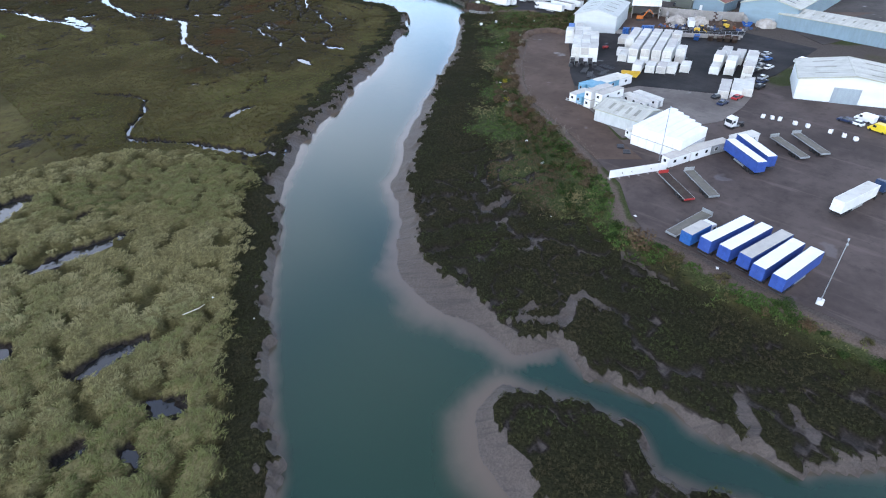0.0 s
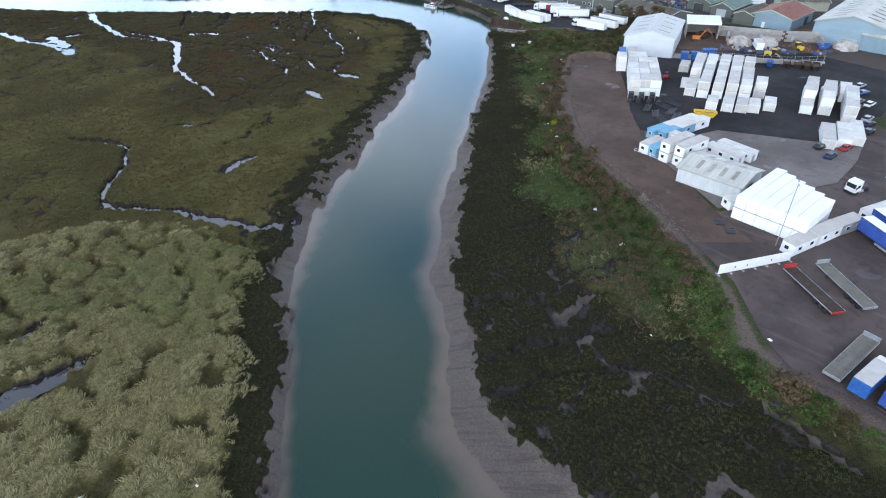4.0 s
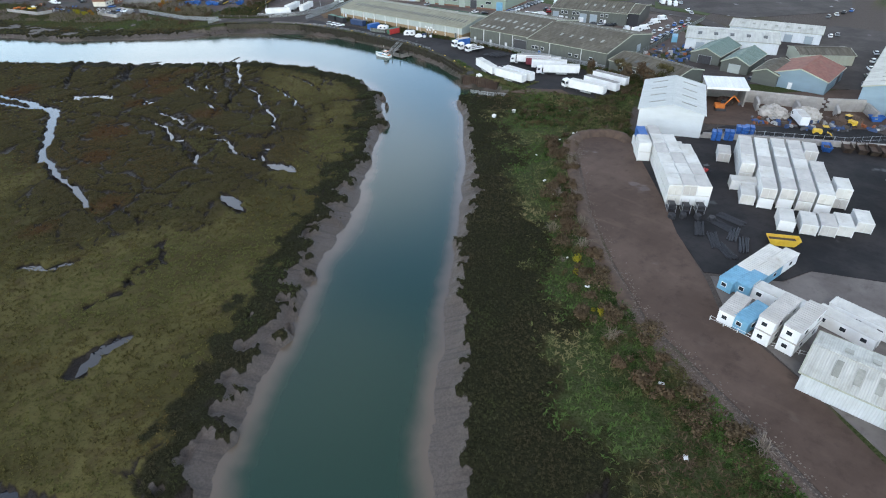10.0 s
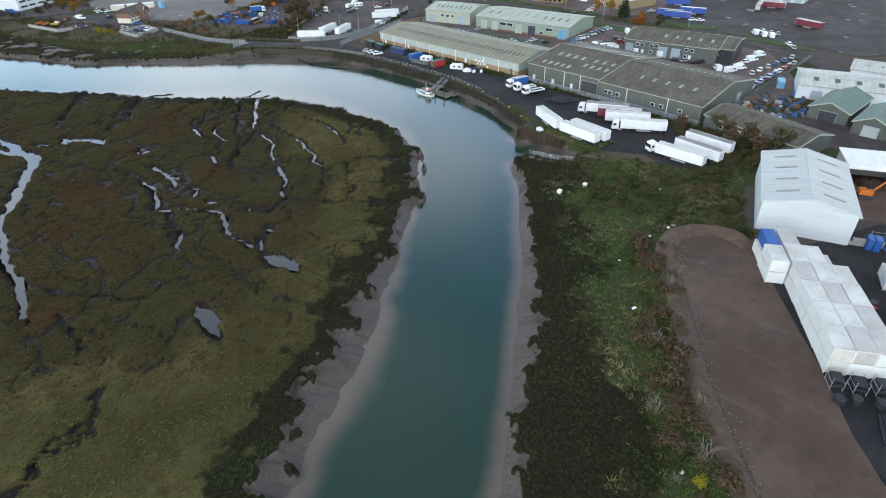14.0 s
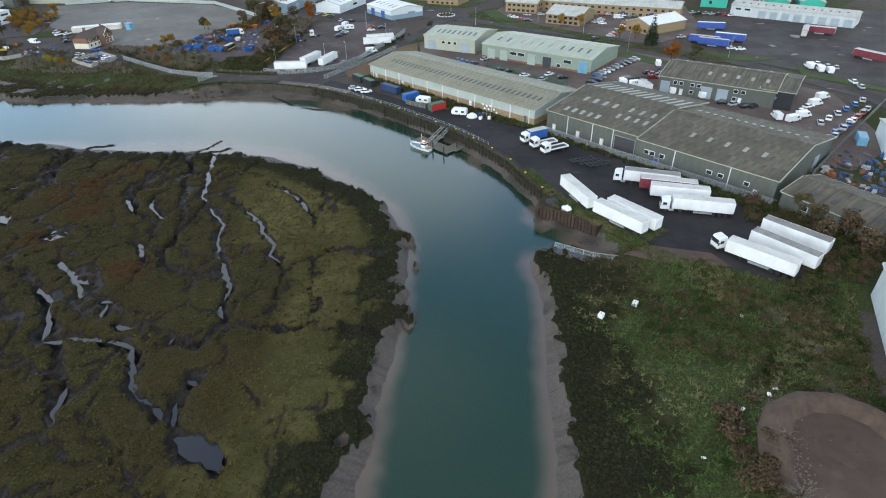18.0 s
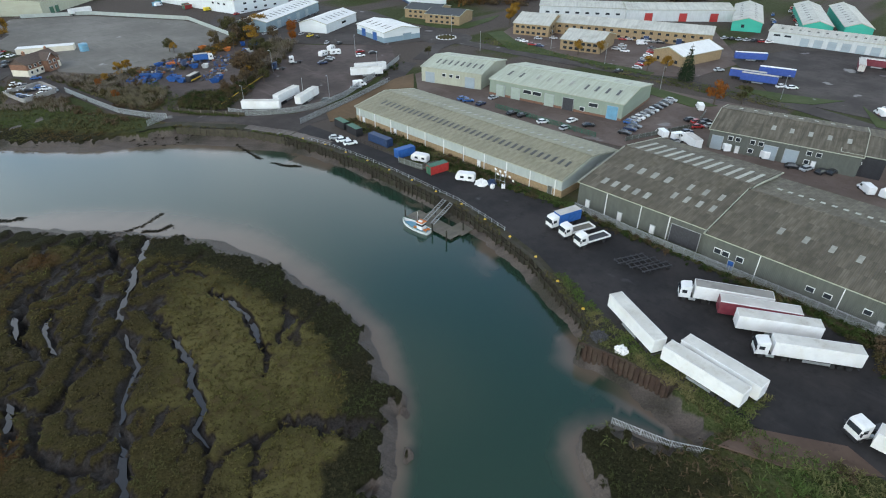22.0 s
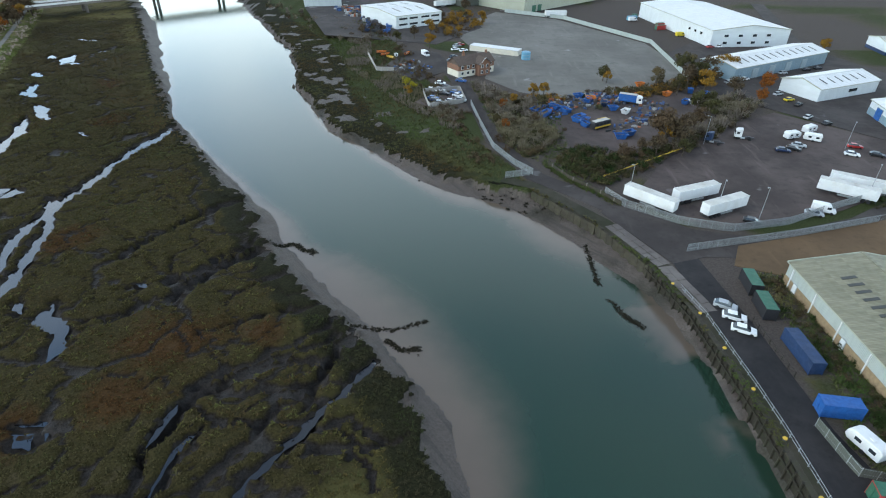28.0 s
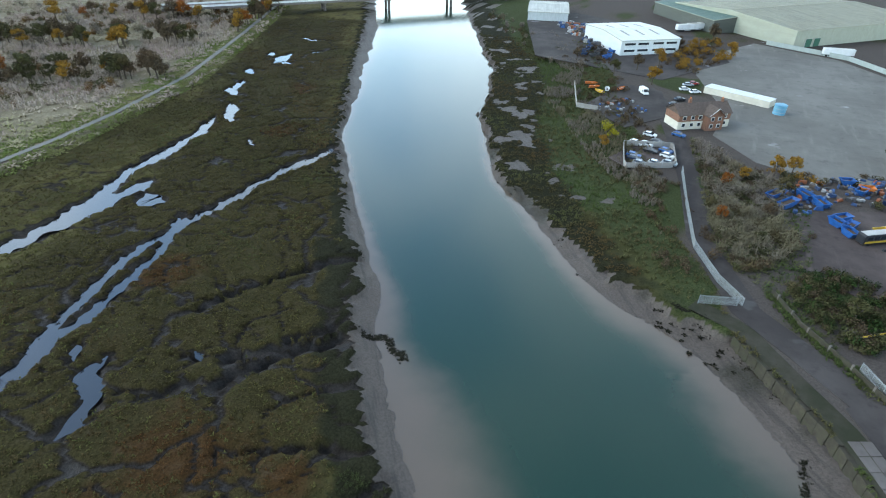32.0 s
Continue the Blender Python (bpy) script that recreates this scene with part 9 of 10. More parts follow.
def caravan(x, y, a, label, name="caravan"):
    hub = thing(name, pose(x, y, 0.05, 0, 0, a), label, "caravan")
    bm = extrude_profile(B(), [(-2.6, 0.5), (2.3, 0.5), (2.75, 1.0), (2.5, 2.1), (1.9, 2.55), (-2.2, 2.6), (-2.65, 2.2)], -1.1, 1.1)
    part("body", softened(bm, 0.12), M["white_box"], hub)
    for s in (-1, 1):
        for px in (-1.4, 0.8):
            part("window", box(B(), px, s * 1.1, 1.3, 1.0, 0.05, 0.6), M["glass"], hub)
    part("front_window", box(B(), 2.62, 0, 1.25, 0.12, 1.6, 0.6), M["glass"], hub)
    part("roof_vent", softened(box(B(), -0.4, 0.2, 2.58, 0.7, 0.6, 0.16), 0.05), M["white_wrap"], hub)
    part("stripe", box(B(), 0, -1.11, 0.9, 4.6, 0.03, 0.14), M["navy"], hub)
    wheels(hub, (-0.3,), 1.0, VAN_T, VAN_R, 0.36)


caravan(261.6, 283.7, 120, "white motor caravan parked on the quay road")
caravan(261.5, 302.0, 110, "white touring caravan in a fenced pen")
caravan(311.3, 425.8, 20, "white caravan in the lorry park")
caravan(320.2, 432.2, 30, "white caravan in the lorry park")
caravan(317.1, 424.2, 150, "white motor caravan in the lorry park")
C_GREEN = make_container("plastic_black", "green_paint", "black shipping container with a dark green roof", "shipping_container")
C_NAVY = make_container("navy", "navy", "navy steel cabin container on the quay", "shipping_container", 9.0)
C_RED = make_container("red_paint", "green_paint", "red shipping container with a green lid", "shipping_container")
C_BLUE = make_container("blue_paint", "blue_paint", "bright blue sheeted container on the quay", "shipping_container")
C_TEAL = make_container("pale_blue", "pale_blue", "pale blue shipping container", "shipping_container")
put_copy(C_GREEN, pose(261.8, 341.2, 0.05, 0, 0, -95))
put_copy(C_GREEN, pose(261.2, 333.6, 0.05, 0, 0, -95))
put_copy(C_NAVY, pose(262, 321.2, 0.05, 0, 0, -88))
put_copy(C_BLUE, pose(261.2, 308.6, 0.05, 0, 0, -6))
put_copy(C_RED, pose(260.2, 293.4, 0.05, 0, 0, -9))
put_copy(C_RED, pose(318.7, 597.2, 0.05, 0, 0, 20), "red shipping container by the white warehouse")
put_copy(C_RED, pose(321, 604, 0.05, 0, 0, 20), "red shipping container by the white warehouse")
put_copy(C_TEAL, pose(330.3, 607.7, 0.05, 0, 0, 20))
put_copy(C_TEAL, pose(309, 624, 0.05, 0, 0, 20), "blue-green shipping container by the white warehouse")
put_copy(C_TEAL, pose(327, 180, 0.05, 0, 0, 20), "pale blue tank container by the workshops")
put_copy(C_BLUE, pose(208.2, 141.5, 2.72, 0, 0, 33), "bright blue container on a white one")
rail_run("pen_fence", [(256.6, 306), (257.8, 297.5), (263.5, 296.3)], 1.8, 2.2, "grey panel fence round the caravan pen", "steel", panel="wall_grey")
rail_run("pen_fence", [(257.6, 330), (258.4, 316)], 1.2, 2.0, "dark timber rails beside the navy cabin", "timber", bars=2)


def chassis_frames(x, y, a):
    hub = thing("skeletal_trailer", pose(x, y, 0.05, 0, 0, a), "dark grey skeletal trailer frame without a deck", "trailer", "bare trailer frames")
    for s in (-1, 1):
        part("beam", box(B(), 0, s * 0.7, 0.8, 7.5, 0.14, 0.25), M["dark_steel"], hub)
    for i in range(6):
        part("cross_member", box(B(), -3.4 + i * 1.36, 0, 0.86, 0.12, 2.2, 0.14), M["dark_steel"], hub)
    wheels(hub, (-2.6, 1.8), 0.9, VAN_T, VAN_R, 0.36)


for i in range(3):
    chassis_frames(258.2 + i * 0.4, 231.5 - i * 2.6, 156)


def satellite_rack(x, y):
    hub = thing("aerial_rack", pose(x, y, 0.05, 0, 0, -88), "steel rack of white dish aerials by the warehouse", "aerials")
    for i in range(3):
        part("mast", tube(B(), (-1.6 + i * 1.6, 0, 0), (-1.6 + i * 1.6, 0, 4.2), 0.06), M["steel"], hub)
    for i, (px, z) in enumerate(((-1.6, 4.2), (0, 4.0), (1.6, 4.3), (-0.8, 3.0), (0.9, 3.1), (3.2, 3.4), (4.4, 2.6))):
        bm = drum(B(), 0, 0, 0, 0.42, 0.12, "y", 10, 0.2)
        part("dish", bm, M["litter"], hub, at=pose(px, -0.15, z, 12, 0, 0))
    for z in (1.4, 2.8):
        part("cross_bar", tube(B(), (-1.8, 0, z), (1.8, 0, z), 0.05), M["steel"], hub)


satellite_rack(266.4, 275.5)
heap("junk_pile", 263.2, 279.2, 1.6, 0.8, "litter", "pile of white domestic junk beside the quay road", 12, "junk")
heap("junk_pile", 265.2, 277.4, 1.1, 0.9, "navy", "pile of dark junk bags beside the fence", 13, "junk")
heap("junk_pile", 232.3, 218.2, 0.9, 0.5, "litter", "white plastic sheeting dumped on the grassy quay corner", 15, "junk")
heap("tyre_pile", 232.6, 222.8, 1.3, 0.5, "dark_steel", "burnt black debris on the quay corner", 14, "junk")

# ---- bridge far upstream ----
bridge = thing("bridge", pose(13, 668, 0, 0, 0, 48), "pale concrete road bridge on round piers across the river", "bridge", kind="structure")
part("deck", box(B(), 0, 0, 3.2, 330, 13, 1.3), M["concrete"], bridge)
for s in (-1, 1):
    part("parapet", box(B(), 0, s * 6.3, 4.5, 330, 0.25, 1.0), M["white_box"], bridge)
for px in (-68, -24, 22, 66):
    for s in (-3.5, 3.5):
        part("pier", drum(B(), px, s, -1.5, 0.9, 10, "z", 12), M["concrete"], bridge)
    part("pier_head", box(B(), px, 0, 2.4, 2.2, 11, 0.85), M["concrete"], bridge)

# ---- roundabout ----
rb = thing("roundabout_island", pose(380, 412, 0.08), "planted roundabout island ringed with white stones", "roundabout", kind="structure")
part("island", drum(B(), 0, 0, 0.08, 5.6, 0.3, "z", 28), M["kerb"], rb)
part("bed", drum(B(), 0, 0, 0.2, 5.0, 0.35, "z", 28), M["ground"], rb)
for i in range(16):
    part("marker_stone", softened(box(B(), 5.2 * math.cos(i * 0.3927), 5.2 * math.sin(i * 0.3927), 0.1, 0.9, 0.5, 0.45, i * 22.5 + 90), 0.08), M["white_box"], rb)
part("circulating_road", drum(B(), 0, 0, -0.03, 14, 0.06, "z", 32), M["asphalt"], rb)

# ---- plants ----
RG = np.random.RandomState(11)


def blades(n, h, w, splay, seed):
    """A clump of n bent blades: five corners and three faces each."""
    r = np.random.RandomState(seed)
    V, F = [], []
    for i in range(n):
        a = r.rand() * 6.283
        c, s = math.cos(a), math.sin(a)
        hh, ww, sp = h * (0.6 + 0.7 * r.rand()), w * (0.7 + 0.6 * r.rand()), splay * (0.4 + r.rand())
        ox, oy = r.uniform(-1, 1, 2) * splay * 0.35
        k = len(V)
        for along_, up, wd in ((0, -0.06, 0.8), (sp * 0.5, hh * 0.8, 1.0), (sp * 1.15, hh * 0.75, 0.0)):
            for sgn in ((-1, 1) if wd else (0,)):
                V.append((ox + c * along_ - s * ww * wd * sgn, oy + s * along_ + c * ww * wd * sgn, up))
        F += [(k, k + 1, k + 3), (k, k + 3, k + 2), (k + 2, k + 3, k + 4)]
    return np.array(V), np.array(F)


def scatter(name, pts, z, template, size, material, label, category, lean=None):
    """Many clumps as one mesh, each turned, scaled and leaned a little differently."""
    V, F = template
    n = len(pts)
    ang = RG.rand(n) * 6.283 if lean is None else lean + RG.normal(0, 0.5, n)
    s = size * (0.6 + 0.8 * RG.rand(n))
    c, d = np.cos(ang) * s, np.sin(ang) * s
    X = V[None, :, 0] * c[:, None] - V[None, :, 1] * d[:, None]
    Y = V[None, :, 0] * d[:, None] + V[None, :, 1] * c[:, None]
    Z = V[None, :, 2] * (s * (0.75 + 0.5 * RG.rand(n)))[:, None]
    if lean is not None:
        k = np.clip(Z, 0, None) * 0.4
        X, Y = X + np.cos(lean)[:, None] * k, Y + np.sin(lean)[:, None] * k
    co = np.stack([X + pts[:, :1], Y + pts[:, 1:2], Z + z[:, None]], -1).reshape(-1, 3)
    fa = (F[None] + (np.arange(n) * len(V))[:, None, None]).reshape(-1, 3)
    ob = sheet(name, co, fa, material, False)
    return tagged(ob, label, category, kind="stuff")


def pick(x0, x1, y0, y1, density, rule):
    n = int((x1 - x0) * (y1 - y0) * density)
    p = np.column_stack([RG.uniform(x0, x1, n), RG.uniform(y0, y1, n)])
    g = survey(p)
    ok = rule(p, g) & ~g["wet"] & ~g["made"] & (g["creek"] < 0.35)
    return p[ok], g["z"][ok]


p, z = pick(-32, 66, 35, 190, 4.6, lambda p, g: (g["reed"] > 0.25) & (g["dome"] > 0.12 + 0.2 * RG.rand(len(p))))
wob = np.stack([vnoise(p, 0.22, 3, 3), vnoise(p, 0.22, 8, 3)], 1) - 0.5
_out = tussock(p + wob * 2.0, 4.0, 35)[1]
_w = vnoise(p, 0.03, 5, 2) * 9.0
wind = np.arctan2(_out[:, 1] * 2.2 + np.sin(_w) * 0.5, _out[:, 0] * 2.2 + np.cos(_w) * 0.5)
# reed low on the mounds takes the darker copy, painted as if shaded
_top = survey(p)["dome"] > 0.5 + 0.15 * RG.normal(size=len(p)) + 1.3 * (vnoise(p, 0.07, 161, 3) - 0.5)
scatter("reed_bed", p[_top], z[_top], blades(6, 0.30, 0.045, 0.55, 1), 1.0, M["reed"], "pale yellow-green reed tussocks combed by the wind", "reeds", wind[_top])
scatter("reed_bed", p[~_top], z[~_top], blades(5, 0.26, 0.045, 0.45, 1), 1.0, M["reed_low"], "olive reed between the tussocks, with shade painted into its colour", "reeds", wind[~_top])
p, z = pick(20, 212, 120, 440, 2.0, lambda p, g: (g["reed"] < 0.4) & (g["dark"] < 0.6) & ~g["east"] & (g["heath"] < 0.4) & (g["creek"] < 0.2))
_g = survey(p)
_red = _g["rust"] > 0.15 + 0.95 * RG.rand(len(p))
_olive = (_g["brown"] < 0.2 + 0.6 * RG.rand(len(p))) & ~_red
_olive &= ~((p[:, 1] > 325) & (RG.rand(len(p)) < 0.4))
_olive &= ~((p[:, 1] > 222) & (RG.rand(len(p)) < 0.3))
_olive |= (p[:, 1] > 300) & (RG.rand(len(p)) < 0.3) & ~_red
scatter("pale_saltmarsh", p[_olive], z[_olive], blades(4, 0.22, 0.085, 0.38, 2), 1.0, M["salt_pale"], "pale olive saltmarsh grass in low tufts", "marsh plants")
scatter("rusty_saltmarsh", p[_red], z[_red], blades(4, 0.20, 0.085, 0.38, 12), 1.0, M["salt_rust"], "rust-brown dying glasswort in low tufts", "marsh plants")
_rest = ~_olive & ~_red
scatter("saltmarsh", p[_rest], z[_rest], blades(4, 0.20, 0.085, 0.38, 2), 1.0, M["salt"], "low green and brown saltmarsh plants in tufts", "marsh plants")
p, z = pick(-30, 130, 400, 600, 0.9, lambda p, g: ~g["east"] & (g["heath"] < 0.4))
scatter("saltmarsh", p, z, blades(5, 0.25, 0.13, 0.55, 3), 1.0, M["salt"], "low brown saltmarsh plants beside bright creeks", "marsh plants")
p, z = pick(-30, 225, -15, 330, 3.4, lambda p, g: (g["dark"] > 0.45) & (g["rise"] < 0.7) & (g["creek"] < 0.2) & (g["mud"] < 0.3))
scatter("sea_purslane", p, z, blades(5, 0.26, 0.05, 0.32, 4), 0.9, M["purslane"], "dark grey-green sea purslane along the creek edges", "marsh plants")
p, z = pick(60, 225, 395, 600, 1.1, lambda p, g: g["east"] & (g["dark"] > 0.45) & (g["mud"] < 0.3))
scatter("sea_purslane", p, z, blades(5, 0.26, 0.10, 0.5, 13), 1.0, M["salt"], "dark brown saltings under the upper river bank", "marsh plants")
p, z = pick(60, 245, 0, 215, 1.5, lambda p, g: g["east"] & (g["dark"] < 0.25 + 0.7 * RG.rand(len(p))))
_tone = vnoise(p, 0.055, 201, 4) + (RG.rand(len(p)) - 0.5) * 0.10
for _pickd, _mat, _seed, _lab in ((_tone < 0.40, "lush", 5, "soft green rough grass on the bank"), ((_tone >= 0.40) & (_tone < 0.55), "meadow", 6, "tussocky green and straw rough grass on the bank"), ((_tone >= 0.55) & (_tone < 0.62), "upper_grass", 7, "dull olive tussocks on the bank"), (_tone >= 0.62, "leaf_brown", 8, "brown dying herbs among the grass")):
    scatter("rough_grass", p[_pickd], z[_pickd], blades(5, 0.36, 0.075, 0.55, _seed), 1.0, M[_mat], _lab, "grass")
p, z = pick(90, 230, 380, 600, 0.9, lambda p, g: g["east"] & (g["bank"] > 3) & (g["dark"] < 0.5))
scatter("rough_grass", p, z, blades(7, 0.5, 0.07, 0.5, 6), 1.0, M["upper_grass"], "rough grass on the upper river bank", "grass")
p, z = pick(-260, 60, 300, 700, 0.06, lambda p, g: (g["heath"] > 0.3) & (g["path"] > 2.0))
scatter("heath_grass", p, z, blades(8, 0.5, 0.18, 1.1, 7), 1.5, M["heath"], "grey-brown heath grass and scrub", "scrub")

p, z = pick(-120, 60, 330, 620, 1.3, lambda p, g: (g["heath"] > 0.2) & (g["path"] > 1.5) & (g["path"] < 9 + 5 * RG.rand(len(p))))
scatter("verge_grass", p, z, blades(4, 0.35, 0.15, 0.8, 9), 1.2, M["verge"], "green grass on the flood bank beside the path", "grass")


def verge(name, x0, x1, y0, y1, outline, density, label):
    """Weeds on unpaved made ground."""
    n = int((x1 - x0) * (y1 - y0) * density)
    q = np.column_stack([RG.uniform(x0, x1, n), RG.uniform(y0, y1, n)])
    q = q[inside(q, np.array(outline, float))]
    scatter(name, q, np.full(len(q), -0.03), blades(7, 0.45, 0.06, 0.5, 8), 1.0, M["meadow"], label, "grass")


verge("weedy_verge", 228, 275, 180, 350, [(263.5, 346), (271, 346), (271, 183), (264.5, 186), (267.6, 222), (267.6, 262), (264, 285), (259.5, 304), (264, 310)], 2.2, "weedy green verge against the warehouses")
verge("weedy_verge", 204, 262, 150, 208, [(206, 161), (211, 159), (214.2, 153), (214.2, 146.5), (217.4, 148), (218.4, 150.2), (243.6, 159.8), (262, 160), (262, 169), (238, 167), (232, 195), (231, 206), (226, 190), (219, 165)], 2.0, "rough grass between the track and the grey shed")
verge("weedy_verge", 205, 238, 402, 482, [(206, 482), (220, 464), (233, 456), (231, 429), (236, 421), (230, 409), (222, 403), (217, 414), (213, 437)], 1.6, "rough olive grass under the roadside scrub")
verge("weedy_verge", 228, 248, 195, 240, [(230, 197), (231, 222), (235, 224.5), (243, 241), (244.5, 239), (237, 222), (236, 210), (240, 196)], 4.5, "grassy quay edge under the trailers")
verge("road_verge", 380, 420, 230, 420, [(383, 300), (388, 345), (384, 390), (396, 398), (395, 345), (392, 300), (397, 250), (385, 240)], 1.2, "mown grass verge by the estate road")
verge("road_verge", 214, 250, 380, 470, [(228, 394), (237, 388), (242, 395), (236, 412), (238, 440), (228, 460), (214, 470), (216, 425)], 1.2, "rough verge behind the river road")


def leaf_cloud(lobes, leaves, size, seed):
    """Leaf blades spread through a few rounded lobes, thinner inside."""
    r = np.random.RandomState(seed)
    V, F = [], []
    tot = sum(l[3] ** 2 for l in lobes)
    for cx, cy, cz, rad in lobes:
        for _ in range(int(leaves * rad ** 2 / tot)):
            d = r.normal(size=3)
            d /= np.linalg.norm(d)
            c = np.array((cx, cy, cz)) + d * rad * (0.55 + 0.5 * r.rand()) * (1, 1, 0.85)
            o = d + r.normal(size=3) * 0.35 + (0, 0, 0.3)
            u = np.cross(o, r.normal(size=3)); u /= np.linalg.norm(u) + 1e-6
            v = np.cross(o, u); v /= np.linalg.norm(v) + 1e-6
            s = size * (0.6 + 0.8 * r.rand())
            k = len(V)
            V += [c - u * s, c + v * s * 0.6, c + u * s, c - v * s * 0.6]
            F.append((k, k + 1, k + 2, k + 3))
    return np.array(V), np.array(F)


def mesh_np(name, V, F, material):
    ob = sheet(name, V, F, material, False)
    me = ob.data
    bpy.data.objects.remove(ob)
    return me


def make_bush(leaf, seed, h, label):
    r = np.random.RandomState(seed)
    lobes = [(r.uniform(-0.9, 0.9), r.uniform(-0.9, 0.9), h * r.uniform(0.3, 0.65), h * r.uniform(0.28, 0.45)) for _ in range(6)]
    V, F = leaf_cloud(lobes, 560, 0.115, seed)
    bush = sheet("bush", V, F, M[leaf], False)
    bush.matrix_basis = pose(0, 0, -50)
    return tagged(bush, label, "bush")


def make_tree(leaf, seed, h, leaves, label, bare=False, name="tree"):
    r = np.random.RandomState(seed)
    hub = thing(name, pose(0, 0, -50), label, "tree")
    bm = B()
    bmesh.ops.create_cone(bm, cap_ends=True, segments=7, radius1=0.035 * h, radius2=0.016 * h, depth=h * 0.5, matrix=Matrix.Translation((0, 0, h * 0.25)))
    lobes, limb = [], B()
    for i in range(9):
        a, up, out = i * 2.4 + r.rand(), h * r.uniform(0.45, 0.85), h * r.uniform(0.12, 0.30)
        tip = (math.cos(a) * out, math.sin(a) * out, up)
        tube(limb, (0, 0, h * r.uniform(0.25, 0.45)), tip, 0.011 * h, 5)
        lobes.append((*tip, h * r.uniform(0.12, 0.2)))
        for k in range(5 if bare else 2):
            q = Vector(tip) + Vector(r.normal(size=3) * h * 0.09) + Vector((0, 0, h * 0.06))
            tube(limb, tip, q, 0.004 * h, 4)
    lobes.append((0, 0, h * 0.85, h * 0.17))
    me = bpy.data.meshes.new("limbs")
    limb.to_mesh(me)
    limb.free()
    bm.from_mesh(me)
    part("trunk", bm, M["bark"], hub)
    V, F = leaf_cloud(lobes, leaves, 0.036 * h, seed)
    part("crown", mesh_np("crown", V, F, M[leaf]), None, hub)
    return hub


def make_fir(seed, h):
    r = np.random.RandomState(seed)
    hub = thing("conifer", pose(0, 0, -50), "dark green conifer by the office road", "tree")
    part("trunk", drum(B(), 0, 0, h / 2, 0.22, h, "z", 7, 0.05), M["bark"], hub)
    lobes = []
    for i in range(11):
        z = h * (0.1 + 0.08 * i)
        rad = 0.26 * h * (1 - z / h) + 0.25
        for k in range(5):
            a = k * 1.257 + i
            lobes.append((math.cos(a) * rad * 0.55, math.sin(a) * rad * 0.55, z, rad * 0.55))
    V, F = leaf_cloud(lobes, 2200, 0.3, seed)
    part("crown", mesh_np("crown", V, F, M["leaf_fir"]), None, hub)
    return hub


BUSH = {k: [make_bush(k, 20 + i + 5 * j, (1.6, 2.2, 1.3)[i], l) for i in range(3)] for j, (k, l) in enumerate((("leaf_scrub", "olive scrub bush on the river bank"), ("leaf_brown", "leafless brown bramble thicket on the bank"), ("leaf_green", "dark green bramble bush on rough ground"), ("leaf_yellow", "bright yellow-leaved bush by the track")))}
TREE = {k: [make_tree(k, 60 + i + 7 * j, 9, 1000 if k != "leaf_brown" else 900, l, k == "leaf_brown") for i in range(2)] for j, (k, l) in enumerate((("leaf_scrub", "olive-brown autumn tree behind the yard"), ("leaf_brown", "half-bare brown autumn tree"), ("leaf_gold", "golden autumn tree on the estate"), ("leaf_rust", "rust-orange autumn tree by the road")))}


# copies keep an object's own scale, so sizes are set after placing
def grow(kind, x, y, size, group="", z=None):
    pool = (BUSH if kind[0] == "b" else TREE)[kind[2:]]
    ob = pool[_rng.randrange(len(pool))]
    if z is None:
        z = ground_z(x, y)
    ob = put_copy(ob, pose(x, y, z - 0.05, 0, 0, _rng.uniform(0, 360)), group=group)
    k = size * _rng.uniform(0.85, 1.15)
    ob.scale = (k * _rng.uniform(0.9, 1.15), k, k)


# scrub along the edge of the yard and the track
for x, y, a in along(YARD_EDGE[1:16], 2.6):
    nx, ny = math.sin(radians(a)) * -1, math.cos(radians(a))
    for _ in range(2):
        d = _rng.uniform(0.8, 7.5)
        kind = _rng.choices(("b:leaf_scrub", "b:leaf_brown", "b:leaf_green"), (2, 6 if y > 85 else 1, 2))[0]
        if y < 60 and d > 4:
            continue
        grow(kind, x + nx * d + _rng.uniform(-1, 1), y + ny * d + _rng.uniform(-1, 1), _rng.uniform(0.5, 0.9) * (2.3 if kind == "b:leaf_brown" else 1.3), "scrub along the bank")
for x, y in ((146, 125.5), (149, 127.5), (137.5, 116)):
    grow("b:leaf_yellow", x, y, 0.9)
for _ in range(34):
    x, y = _rng.uniform(212, 232), _rng.uniform(165, 198)
    if not inside(np.array([[x, y]]), MADE_P)[0] and x > 214 + 0.5 * abs(y - 185):
        grow(_rng.choice(("b:leaf_scrub", "b:leaf_brown", "b:leaf_green", "b:leaf_yellow" if _rng.random() < 0.2 else "b:leaf_scrub")), x, y, _rng.uniform(0.5, 0.9), "scrub by the inlet")
for _ in range(26):
    x, y = _rng.uniform(234, 264), _rng.uniform(156, 170)
    if math.hypot(x - 236, y - 146) > 17:
        grow(_rng.choice(("b:leaf_scrub", "b:leaf_brown", "b:leaf_green")), x, y, _rng.uniform(0.9, 1.4), "scrub behind the grey shed", -0.02)
for y in np.arange(186, 344, 3.2):
    x = _rng.uniform(266.5, 269.8) if y < 262 else _rng.uniform(264.8, 269.6)
    if abs(x - 268.6) > 0.6:
        grow(_rng.choice(("b:leaf_green", "b:leaf_green", "b:leaf_scrub")), x, float(y), _rng.uniform(0.4, 0.85), "brambles along the warehouses", 0)
